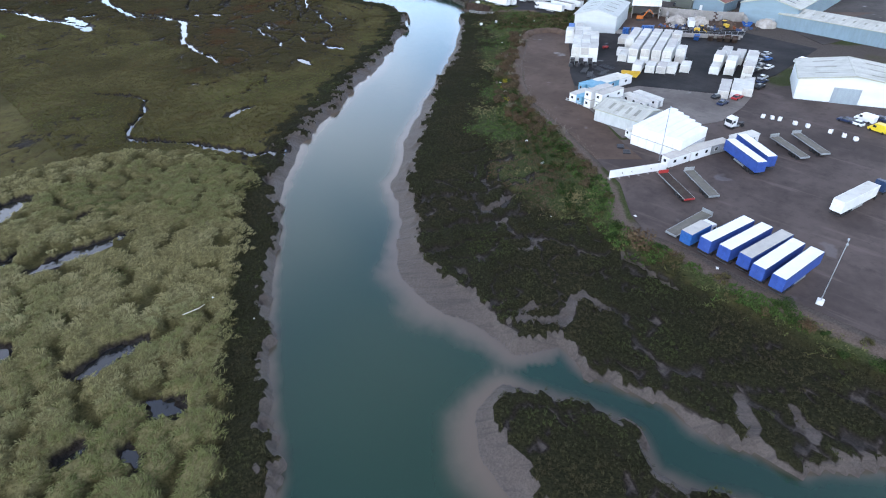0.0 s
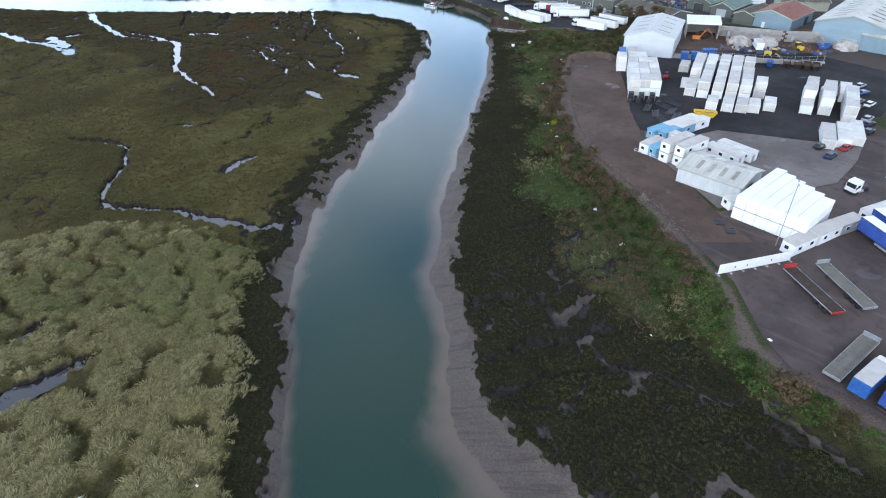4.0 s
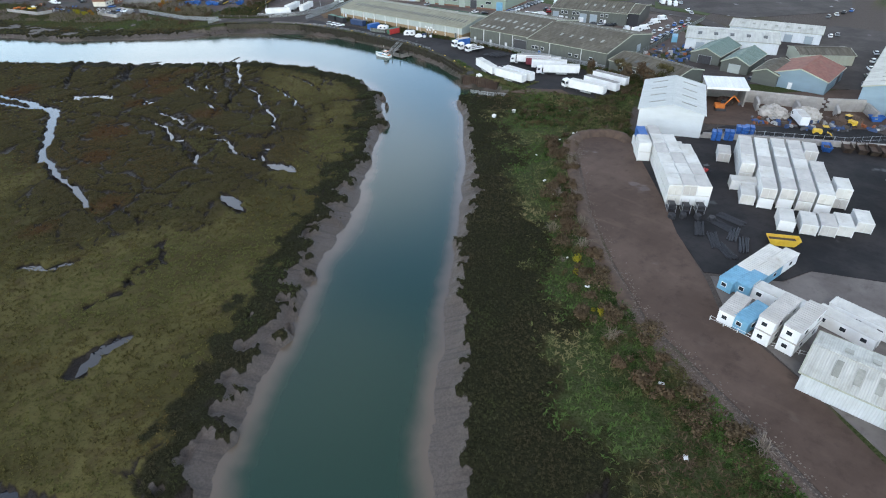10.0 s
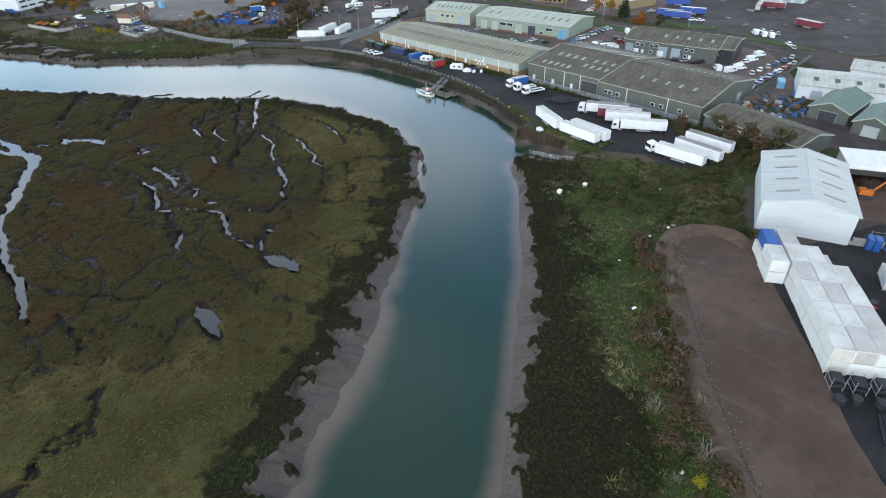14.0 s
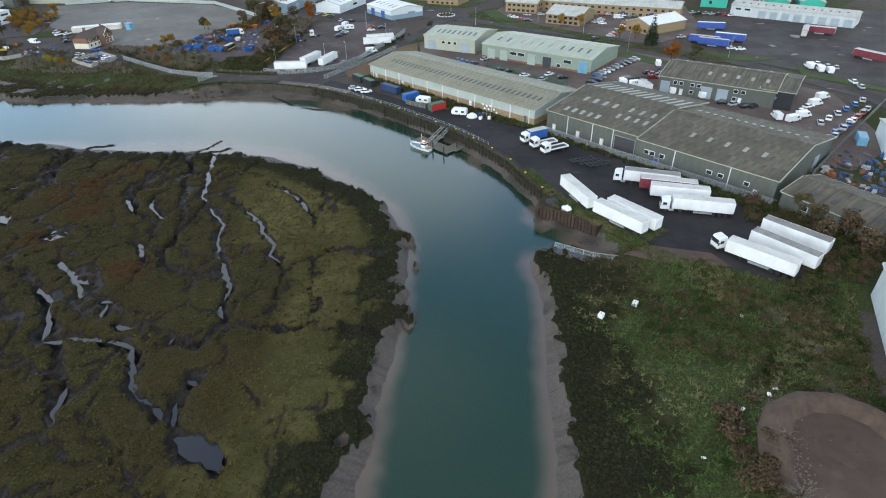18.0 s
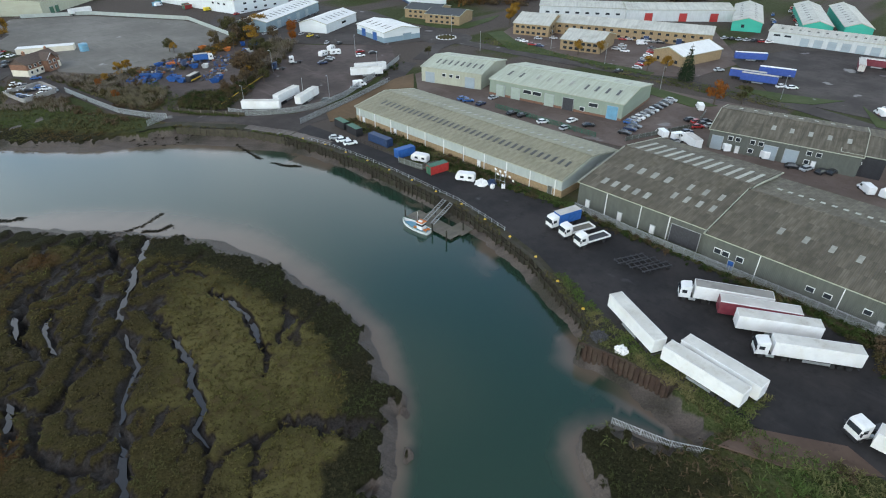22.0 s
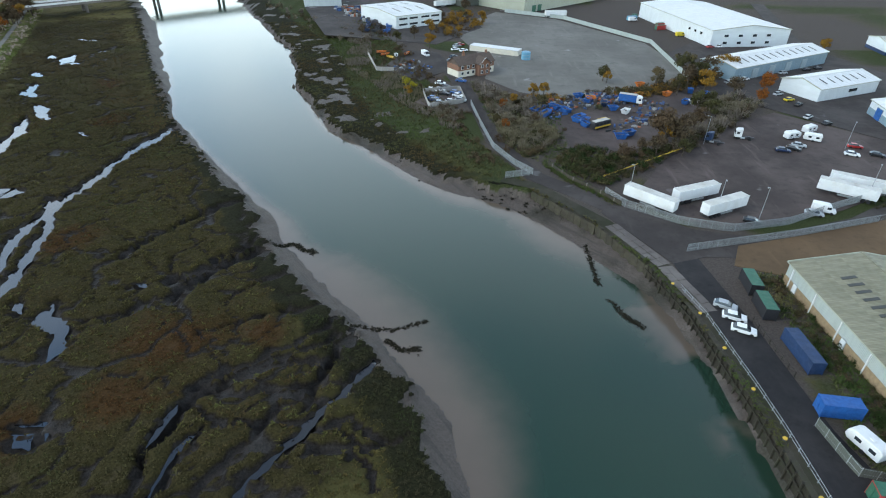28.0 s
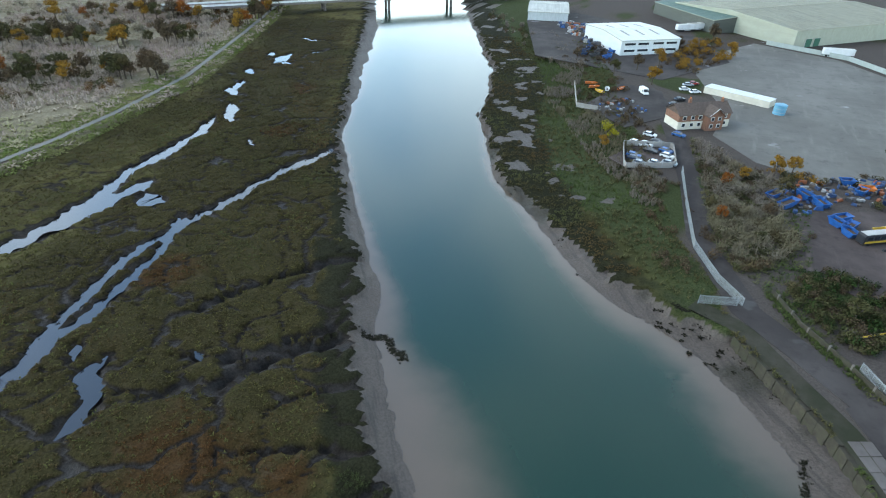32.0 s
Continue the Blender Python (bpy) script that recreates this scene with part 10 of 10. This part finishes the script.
# trees round the yards
for kind, x, y, s in (("t:leaf_brown", 266, 419, 1.1), ("t:leaf_brown", 251, 404, 0.7), ("t:leaf_scrub", 290, 441, 1.0), ("t:leaf_rust", 317.5, 462, 0.8), ("t:leaf_scrub", 302, 488, 1.1), ("t:leaf_brown", 296, 482, 1.1), ("t:leaf_gold", 320.7, 499, 0.9), ("t:leaf_scrub", 232, 447.8, 0.6), ("t:leaf_gold", 263.4, 483.8, 0.6), ("t:leaf_scrub", 242, 396, 0.6),
                      ("t:leaf_gold", 187, 536, 0.9), ("t:leaf_gold", 183, 458, 0.55), ("t:leaf_gold", 386.8, 548, 0.9), ("t:leaf_rust", 372.2, 263.7, 1.0), ("t:leaf_gold", 395, 303, 0.8), ("t:leaf_gold", 400.5, 297.5, 0.8), ("t:leaf_gold", 398.5, 341, 0.75), ("t:leaf_gold", 406, 333.5, 0.75), ("t:leaf_gold", 429, 409, 1.0), ("t:leaf_gold", 452, 424, 1.1), ("t:leaf_scrub", 380.6, 257, 0.8), ("t:leaf_scrub", 347.7, 391.2, 0.5),
                      ("t:leaf_brown", 262, 408, 0.9), ("t:leaf_brown", 270, 414, 1.0), ("t:leaf_scrub", 292, 448, 1.1), ("t:leaf_gold", 300, 474, 1.0), ("t:leaf_brown", 306, 482, 1.1), ("t:leaf_scrub", 288, 470, 0.9), ("t:leaf_brown", 228, 432, 0.5), ("t:leaf_scrub", 226, 418, 0.45), ("t:leaf_gold", 222, 452, 0.5), ("t:leaf_brown", 276, 424, 0.9), ("t:leaf_brown", 283, 432, 0.8), ("t:leaf_scrub", 270, 408, 0.6), ("t:leaf_brown", 258, 410, 0.6), ("t:leaf_brown", 310, 470, 0.9), ("t:leaf_scrub", 282, 478, 0.9), ("t:leaf_scrub", 215, 430, 0.5), ("t:leaf_brown", 178, 556, 0.8), ("t:leaf_scrub", 170, 545, 0.7), ("t:leaf_brown", 150, 560, 0.7), ("t:leaf_gold", 215, 600, 0.8), ("t:leaf_brown", 316, 96, 0.6), ("t:leaf_scrub", 262, 158, 0.9), ("t:leaf_brown", 258, 162, 0.8), ("t:leaf_scrub", 268, 178, 0.6)):
    grow(kind, x, y, s, z=0.0)
put_copy(make_fir(5, 15.0), pose(394.7, 285.5, 0))
for _ in range(40):
    t = _rng.random()
    x, y = 224 + _rng.uniform(-4, 30) + t * 40, 396 + t * 70 + _rng.uniform(-4, 14)
    if 238 < x < 300 and 400 < y < 476 and inside(np.array([[x, y]]), np.array([(232, 412), (252, 400), (286, 432), (300, 466), (286, 476), (260, 452), (238, 440)], float))[0]:
        continue
    if math.hypot(x - 286, y - 405) < 30:
        continue
    grow(_rng.choice(("b:leaf_scrub", "b:leaf_brown", "b:leaf_green", "b:leaf_brown")), x, y, _rng.uniform(0.7, 1.5), "scrub round the breakers yard", 0)
for _ in range(26):
    grow(_rng.choice(("t:leaf_brown", "t:leaf_scrub", "t:leaf_gold", "t:leaf_brown")), _rng.uniform(470, 610), _rng.uniform(455, 560), _rng.uniform(1.0, 1.5), "wood behind the estate", 0)
# heath beyond the flood bank
n = 330
y = RG.uniform(430, 780, n)
p = np.column_stack([np.interp(y, [340, 390, 458, 531, 593, 760], [18, 20, 2, -34, -66, -165]) - 6 - 210 * RG.rand(n) ** 1.2, y])
p = p[vnoise(p, 0.022, 55, 3) > 0.40]
z = survey(p)["z"]
_cl = [leaf_cloud([(r.uniform(-1.2, 1.2), r.uniform(-1.2, 1.2), r.uniform(0.6, 1.6), r.uniform(0.6, 1.1)) for _ in range(5)], 165, 0.175, 90 + k) for k, r in enumerate((np.random.RandomState(1), np.random.RandomState(2)))]


def scatter_quads(name, pts, z, template, size, material, label):
    ob_faces = template[1]
    tri = np.vstack([ob_faces[:, [0, 1, 2]], ob_faces[:, [0, 2, 3]]])
    return scatter(name, pts, z, (template[0], tri), size, material, label, "scrub")


for k, (mat, lab) in enumerate((("thicket", "leafless grey-brown heath thickets"), ("heath", "pale bare heath scrub thickets"), ("thicket", "grey heath scrub thickets"))):
    scatter_quads("heath_scrub", p[k::3], z[k::3], _cl[k % 2], 2.0, M[mat], lab + " beyond the flood bank")
for (x0, y0), (x1, y1), n, broad in (((-62, 412), (8, 458), 24, 7), ((-125, 452), (-32, 498), 30, 8), ((-30, 540), (-62, 606), 26, 9), ((-150, 520), (-70, 552), 12, 14), ((-90, 600), (-140, 680), 14, 20)):
    for i in range(n):
        t = (i + _rng.random()) / n
        kind = _rng.choices(("t:leaf_brown", "t:leaf_scrub", "t:leaf_gold", "t:leaf_rust"), (5, 4, 2 if y0 < 500 else 3, 1 if y0 < 500 else 3))[0]
        grow(kind, x0 + (x1 - x0) * t + _rng.uniform(-broad, broad) * 0.6, y0 + (y1 - y0) * t + _rng.uniform(-broad, broad), _rng.uniform(0.75, 1.3), "trees on the heath")
n = 420
y = RG.uniform(400, 620, n)
p = np.column_stack([np.interp(y, [400, 448, 531, 593, 720], [10, -8, -46, -80, -160]) - 130 * RG.rand(n) ** 1.2, y])
p = p[vnoise(p, 0.03, 71, 3) > 0.46]
z = survey(p)["z"]
for k, (mat, lab) in enumerate((("leaf_brown", "brown autumn bushes"), ("leaf_scrub", "olive autumn bushes"), ("leaf_rust_dull", "dull orange autumn bushes"))):
    scatter_quads("heath_bushes", p[k::3], z[k::3], _cl[k % 2], 1.5, M[mat], lab + " on the heath beyond the path")
p, z = pick(-170, 45, 360, 640, 0.34, lambda p, g: (g["heath"] > 0.4) & (g["path"] > 5) & (vnoise(p, 0.035, 121, 3) > 0.42))
scatter("heath_stalks", p, z, blades(7, 1.0, 0.075, 0.75, 14), 1.25, M["stalks"], "mauve-grey leafless scrub over the heath", "scrub")
STALKS = np.array([(112, 608), (148, 545), (146, 512), (162, 487), (179, 456), (198, 428), (205, 412), (210, 419), (203, 441), (188, 470), (172, 497), (160, 522), (156, 550), (122, 620)], float)
p, z = pick(110, 212, 408, 622, 1.5, lambda p, g: inside(p, STALKS) & g["east"] & (vnoise(p, 0.09, 131, 3) > 0.44))
scatter("bank_stalks", p, z, blades(8, 1.15, 0.05, 0.5, 15), 1.0, M["thicket"], "pale dry stalks on the slope of the upper bank", "grass")
n = 150
y = RG.uniform(400, 600, n)
p = np.column_stack([np.interp(y, [398, 440, 500, 590], [217, 203, 180, 151]) + RG.uniform(-10, 6, n), y])
scatter_quads("bank_scrub", p, survey(p)["z"], _cl[0], 0.9, M["leaf_brown"], "brown scrub along the top of the upper bank")

def thicket(name, outline, n, size, mats, label, z=None):
    """Clumps of scrub filling an outline of the plan."""
    o = np.array(outline, float)
    q = np.column_stack([RG.uniform(o[:, 0].min(), o[:, 0].max(), n), RG.uniform(o[:, 1].min(), o[:, 1].max(), n)])
    q = q[inside(q, o)]
    zz = survey(q)["z"] if z is None else np.full(len(q), z)
    for k, mat in enumerate(mats):
        if mat == "thicket":
            scatter(name, q[k::len(mats)], zz[k::len(mats)], blades(46, 2.0, 0.045, 1.5, 21 + k), size * 1.3, M[mat], label, "scrub")
        else:
            scatter_quads(name, q[k::len(mats)], zz[k::len(mats)], _cl[k % 2], size, M[mat], label)


thicket("roadside_scrub", [(207, 478), (220, 462), (232, 455), (230, 429), (235, 421), (229, 410), (222, 404), (217, 414), (214, 437)], 900, 0.85, ("thicket", "leaf_scrub", "thicket", "leaf_brown"), "brown and olive scrub between the road and the yard", 0.0)
thicket("roadside_scrub", [(231, 400), (237, 414), (249, 409), (268, 412), (262, 403), (246, 388), (240, 386)], 560, 0.85, ("leaf_scrub", "leaf_green", "leaf_brown", "leaf_scrub"), "dark bramble scrub beside the lorry park fence", 0.0)
thicket("roadside_scrub", [(262, 412), (290, 436), (302, 462), (312, 470), (318, 458), (296, 436), (272, 410)], 700, 1.15, ("leaf_brown", "leaf_scrub", "thicket"), "tall brown scrub behind the lorry park", 0.0)
thicket("roadside_scrub", [(262, 470), (284, 480), (304, 500), (312, 492), (290, 474), (268, 462)], 520, 1.25, ("leaf_brown", "leaf_scrub", "leaf_gold"), "autumn scrub between the breakers yard and the hardstanding", 0.0)
thicket("bank_scrub", [(60, 660), (75, 668), (150, 560), (168, 546), (150, 540), (120, 580)], 420, 1.0, ("thicket", "leaf_brown", "leaf_scrub"), "brown scrub on the far upper bank")
thicket("yard_scrub", [(184, 560), (200, 556), (216, 600), (204, 640), (192, 610)], 160, 1.3, ("leaf_brown", "leaf_gold"), "autumn scrub beside the white works", 0.0)

thicket("wall_brambles", [(264.6, 300), (268.6, 300), (268.2, 262), (269, 230), (268.2, 186), (263, 188), (265.6, 222), (266.4, 262)], 420, 0.5, ("leaf_green", "leaf_scrub", "leaf_green", "leaf_brown"), "dense green brambles against the warehouse fence", 0.0)
thicket("wall_brambles", [(266.3, 264), (270, 264), (270.2, 344), (266.8, 344), (264.8, 305)], 230, 0.5, ("leaf_green", "leaf_scrub", "leaf_brown"), "brambles along the foot of the long warehouse", 0.0)
thicket("wall_brambles", [(256, 186), (266, 190), (270, 172), (262, 160), (248, 160), (250, 168), (262, 172)], 300, 0.8, ("leaf_green", "leaf_scrub", "leaf_brown", "leaf_scrub"), "tall brambles behind the parked trailers", 0.0)
thicket("bank_scrub", [(118, 72), (128, 90), (141, 114), (156, 128), (176, 144), (200, 157), (197, 161), (172, 150), (150, 135), (134, 116), (121, 92), (113, 76)], 520, 0.75, ("leaf_brown", "thicket", "leaf_brown", "leaf_scrub", "leaf_green"), "brown bramble thicket along the track edge")
_q = np.column_stack([RG.uniform(88, 130, 9000), RG.uniform(8, 95, 9000)])
_g = survey(_q)
_ok = ~_g["made"] & (line_dist(_q, np.array(YARD_EDGE, float))[0] < 5.5) & (vnoise(_q, 0.12, 12, 2) > 0.36)
scatter("lush_grass", _q[_ok], _g["z"][_ok], blades(6, 0.35, 0.09, 0.5, 9), 1.1, M["lush"], "bright green grass under the yard edge", "grass")
thicket("bank_brambles", [(97, 52.5), (105.5, 61), (113.5, 73), (124, 89.5), (135.5, 111), (128, 115), (117, 96), (107, 80), (99, 67), (91, 57)], 620, 0.55, ("leaf_green", "leaf_green", "leaf_scrub"), "dark green brambles on the slope below the track")
thicket("far_wood", [(493, 537), (451, 486), (464, 456), (484, 440), (560, 470), (640, 556), (526, 580)], 560, 3.4, ("leaf_rust_dull", "leaf_brown", "leaf_brown", "leaf_scrub"), "brown and orange autumn wood behind the offices", 0.0)
thicket("far_wood", [(560, 380), (600, 350), (760, 400), (760, 470), (600, 440)], 330, 3.8, ("leaf_brown", "leaf_scrub", "thicket"), "brown autumn wood beyond the trade units", 0.0)
thicket("hedge", [(206, 482), (222, 463), (242, 464), (262, 474), (262, 470), (242, 459), (220, 458)], 140, 0.9, ("leaf_scrub", "leaf_brown", "leaf_gold"), "rough hedge along the hardstanding edge", 0.0)
thicket("hedge", [(304, 378), (336, 394), (338, 391), (306, 374)], 60, 0.7, ("leaf_scrub", "leaf_green"), "low hedge outside the lorry park", 0.0)

# the weathered boundary wall between the road and the scrub
road_wall = thing("boundary_wall", Matrix.Identity(4), "weathered brown concrete boundary wall beside the road", "wall", kind="structure")
_bay = mesh_of(softened(box(B(), 0, 0, -0.1, 2.36, 0.22, 1.35), 0.03), "wall_bay", M["quay_cap"])
_pier = mesh_of(softened(box(B(), 0, 0, -0.1, 0.34, 0.36, 1.5), 0.03), "wall_pier", M["concrete"])
WALL_LINE = [(228.9, 397.9), (233.1, 389.5), (239.5, 381.4), (243.2, 375.8)]
for x, y, a in along(WALL_LINE, 2.4):
    part("wall_bay", _bay, None, road_wall, at=pose(x, y, _rng.uniform(-0.12, 0.0), 0, _rng.uniform(-1, 1), a))
for x, y, a in along(WALL_LINE, 4.8, 1.2):
    part("wall_pier", _pier, None, road_wall, at=pose(x, y, 0, 0, 0, a))
_w = np.array([(x + _rng.uniform(-1.6, 1.6), y + _rng.uniform(-1.6, 1.6)) for x, y, a in along(WALL_LINE, 0.06)])
scatter("wall_weeds", _w, np.full(len(_w), -0.03), blades(7, 0.45, 0.07, 0.45, 17), 1.0, M["upper_grass"], "rough weeds along the foot of the boundary wall", "weeds")

# weeds and moss tufts rooted in the top of the quay wall
_w = np.array([(x + _rng.uniform(-0.7, 0.9), y + _rng.uniform(-0.8, 0.8)) for x, y, a in along(QUAY_LINE[2:], 0.16) if _rng.random() < 0.75])
_w = _w[vnoise(_w, 0.16, 77, 3) > 0.44]
scatter("quay_weeds", _w, np.full(len(_w), 0.03), blades(7, 0.34, 0.07, 0.4, 16), 1.0, M["upper_grass"], "olive weeds growing along the top of the quay wall", "weeds")

# brambles spread over the rough ground by the inlet and the shed
n = 1500
c = np.column_stack([RG.uniform(200, 262, n), RG.uniform(146, 204, n)])
g = survey(c)
keep = ~g["wet"] & (g["bank"] > 15) & ~((c[:, 0] > 233) & (c[:, 1] > 169)) & (inside(c, ROUGH_MADE) | ~g["made"]) & (vnoise(c, 0.07, 19, 3) > 0.4)
c, zz = c[keep], np.where(g["made"][keep], -0.03, g["z"][keep])
for k, mat in enumerate(("leaf_brown", "leaf_green", "leaf_scrub", "leaf_scrub")):
    scatter_quads("bramble_patch", c[k::4], zz[k::4], _cl[k % 2], 0.62, M[mat], "dense low brambles and dead stems on rough ground")

# weed on the mud of the upper reach
_q = np.column_stack([RG.uniform(60, 235, 9000), RG.uniform(375, 600, 9000)])
_g = survey(_q)
_ok = _g["wet"] & _g["east"] & (_g["bank"] < 9) & (_g["z"] > WATER_Z - 0.15) & (vnoise(_q, 0.1, 71, 3) > 0.44)
scatter("wrack_weed", _q[_ok], np.maximum(_g["z"][_ok], WATER_Z), blades(6, 0.2, 0.14, 0.5, 10), 1.0, M["wrack"], "dark wrack weed strewn over the mud", "seaweed")
WEED_LINES = (((159.9, 356.8), (165.6, 357.4)), ((165.6, 357.4), (170.1, 353.9)), ((140, 377), (147, 377.8)), ((183, 328), (197, 331)), ((190, 325), (196, 323)), ((211, 388), (219, 384)), ((233, 361), (233, 345)), ((234, 340), (239, 331)), ((224, 380), (230, 372)))
_wl = []
for a, b in WEED_LINES:
    for _ in range(170):
        t = RG.rand()
        _wl.append((a[0] + (b[0] - a[0]) * t + RG.normal(0, 0.35), a[1] + (b[1] - a[1]) * t + RG.normal(0, 0.35) + 0.7 * math.sin(t * 7 + a[0])))
_wl = np.array(_wl)
scatter("creek_mouth_weed", _wl, np.maximum(survey(_wl)["z"], WATER_Z + 0.02), blades(5, 0.12, 0.08, 0.3, 11), 0.8, M["wrack"], "dark weed on the mud at the creek mouths", "seaweed")

# stones along the track and the foot of the bund
_c = np.array([(117, 71), (128, 90), (141, 112), (151, 123), (166, 136), (186, 150), (203, 160)], float)
_t = RG.rand(2600) * 6
_i = np.minimum(_t.astype(int), 5)
_q = _c[_i] + (_c[_i + 1] - _c[_i]) * (_t - _i)[:, None] + RG.normal(0, 1.5, (2600, 2)) + (0.5, -0.6)
_stone = (np.array([(-1, -0.7, 0), (1, -0.6, 0), (0.8, 0.8, 0), (-0.7, 0.9, 0), (0.1, 0, 0.9)]) * 0.11, np.array([(0, 1, 4), (1, 2, 4), (2, 3, 4), (3, 0, 4)]))
scatter("rubble", _q, np.maximum(survey(_q)["z"], 0.02) + 0.04, _stone, 1.0, M["rubble"], "pale stones and rubble along the edge of the track", "rubble")

for kind, x, y, k in (("t:leaf_brown", 266, 414.6, 1.3), ("t:leaf_gold", 267.2, 415.8, 0.85), ("t:leaf_scrub", 297.5, 493.7, 1.25), ("t:leaf_brown", 307.5, 494.7, 1.3), ("t:leaf_gold", 316.8, 500, 1.05), ("t:leaf_scrub", 262.5, 487, 0.7), ("t:leaf_rust", 325, 477, 1.0), ("t:leaf_scrub", 287.1, 446.1, 0.9), ("t:leaf_gold", 186, 565, 0.95), ("t:leaf_gold", 234.8, 463.3, 0.75), ("t:leaf_gold", 230.5, 461, 0.6), ("t:leaf_rust", 217.8, 446.7, 0.5), ("b:leaf_yellow", 183.8, 470.9, 1.9), ("b:leaf_yellow", 181.8, 473.5, 1.6), ("t:leaf_rust", 217.9, 426.2, 0.5), ("t:leaf_brown", 190.6, 603.6, 0.9), ("t:leaf_brown", 204.9, 632.6, 1.0), ("t:leaf_brown", 262, 186.4, 0.55), ("t:leaf_brown", 264, 167, 0.8), ("t:leaf_brown", 258, 170, 0.7), ("t:leaf_scrub", 266, 174, 0.6)):
    grow(kind, x, y, k, z=0.0)

# litter and driftwood
log = thing("driftwood_log", pose(17.5, 88.6, ground_z(17.5, 88.6) + 0.55, 0, 0, -12), "bleached driftwood log on the reed tussocks", "log")
part("trunk", tube(B(), (-1.8, 0, 0), (1.2, 0.1, 0.1), 0.09, 6), M["bare_wood"], log)
part("branch", tube(B(), (1.2, 0.1, 0.1), (2.3, 0.5, 0.2), 0.05, 5), M["bare_wood"], log)
_sc = mesh_of(softened(box(B(), 0, 0, 0, 0.5, 0.35, 0.14), 0.05), "litter", M["litter"])
for x, y in ((177.0, 152.9), (189.2, 163.5), (208.2, 161.1), (171.6, 146.9), (142.9, 121.4), (205.9, 161.3), (201.1, 163.1), (90, 62), (100, 47), (94, 26), (128, 100), (118, 92), (150, 130), (163, 141), (110, 80), (22, 90), (10, 100), (25, 80), (215, 180), (222, 172)):
    ob = new("litter", _sc)
    k = _rng.uniform(0.7, 2.2)
    ob.matrix_basis = pose(x, y, ground_z(x, y) + 0.12, 8, 5, _rng.uniform(0, 180))
    ob.scale = (k, k, k)
    tagged(ob, "scrap of white plastic litter in the grass", "litter", "litter on the bank")
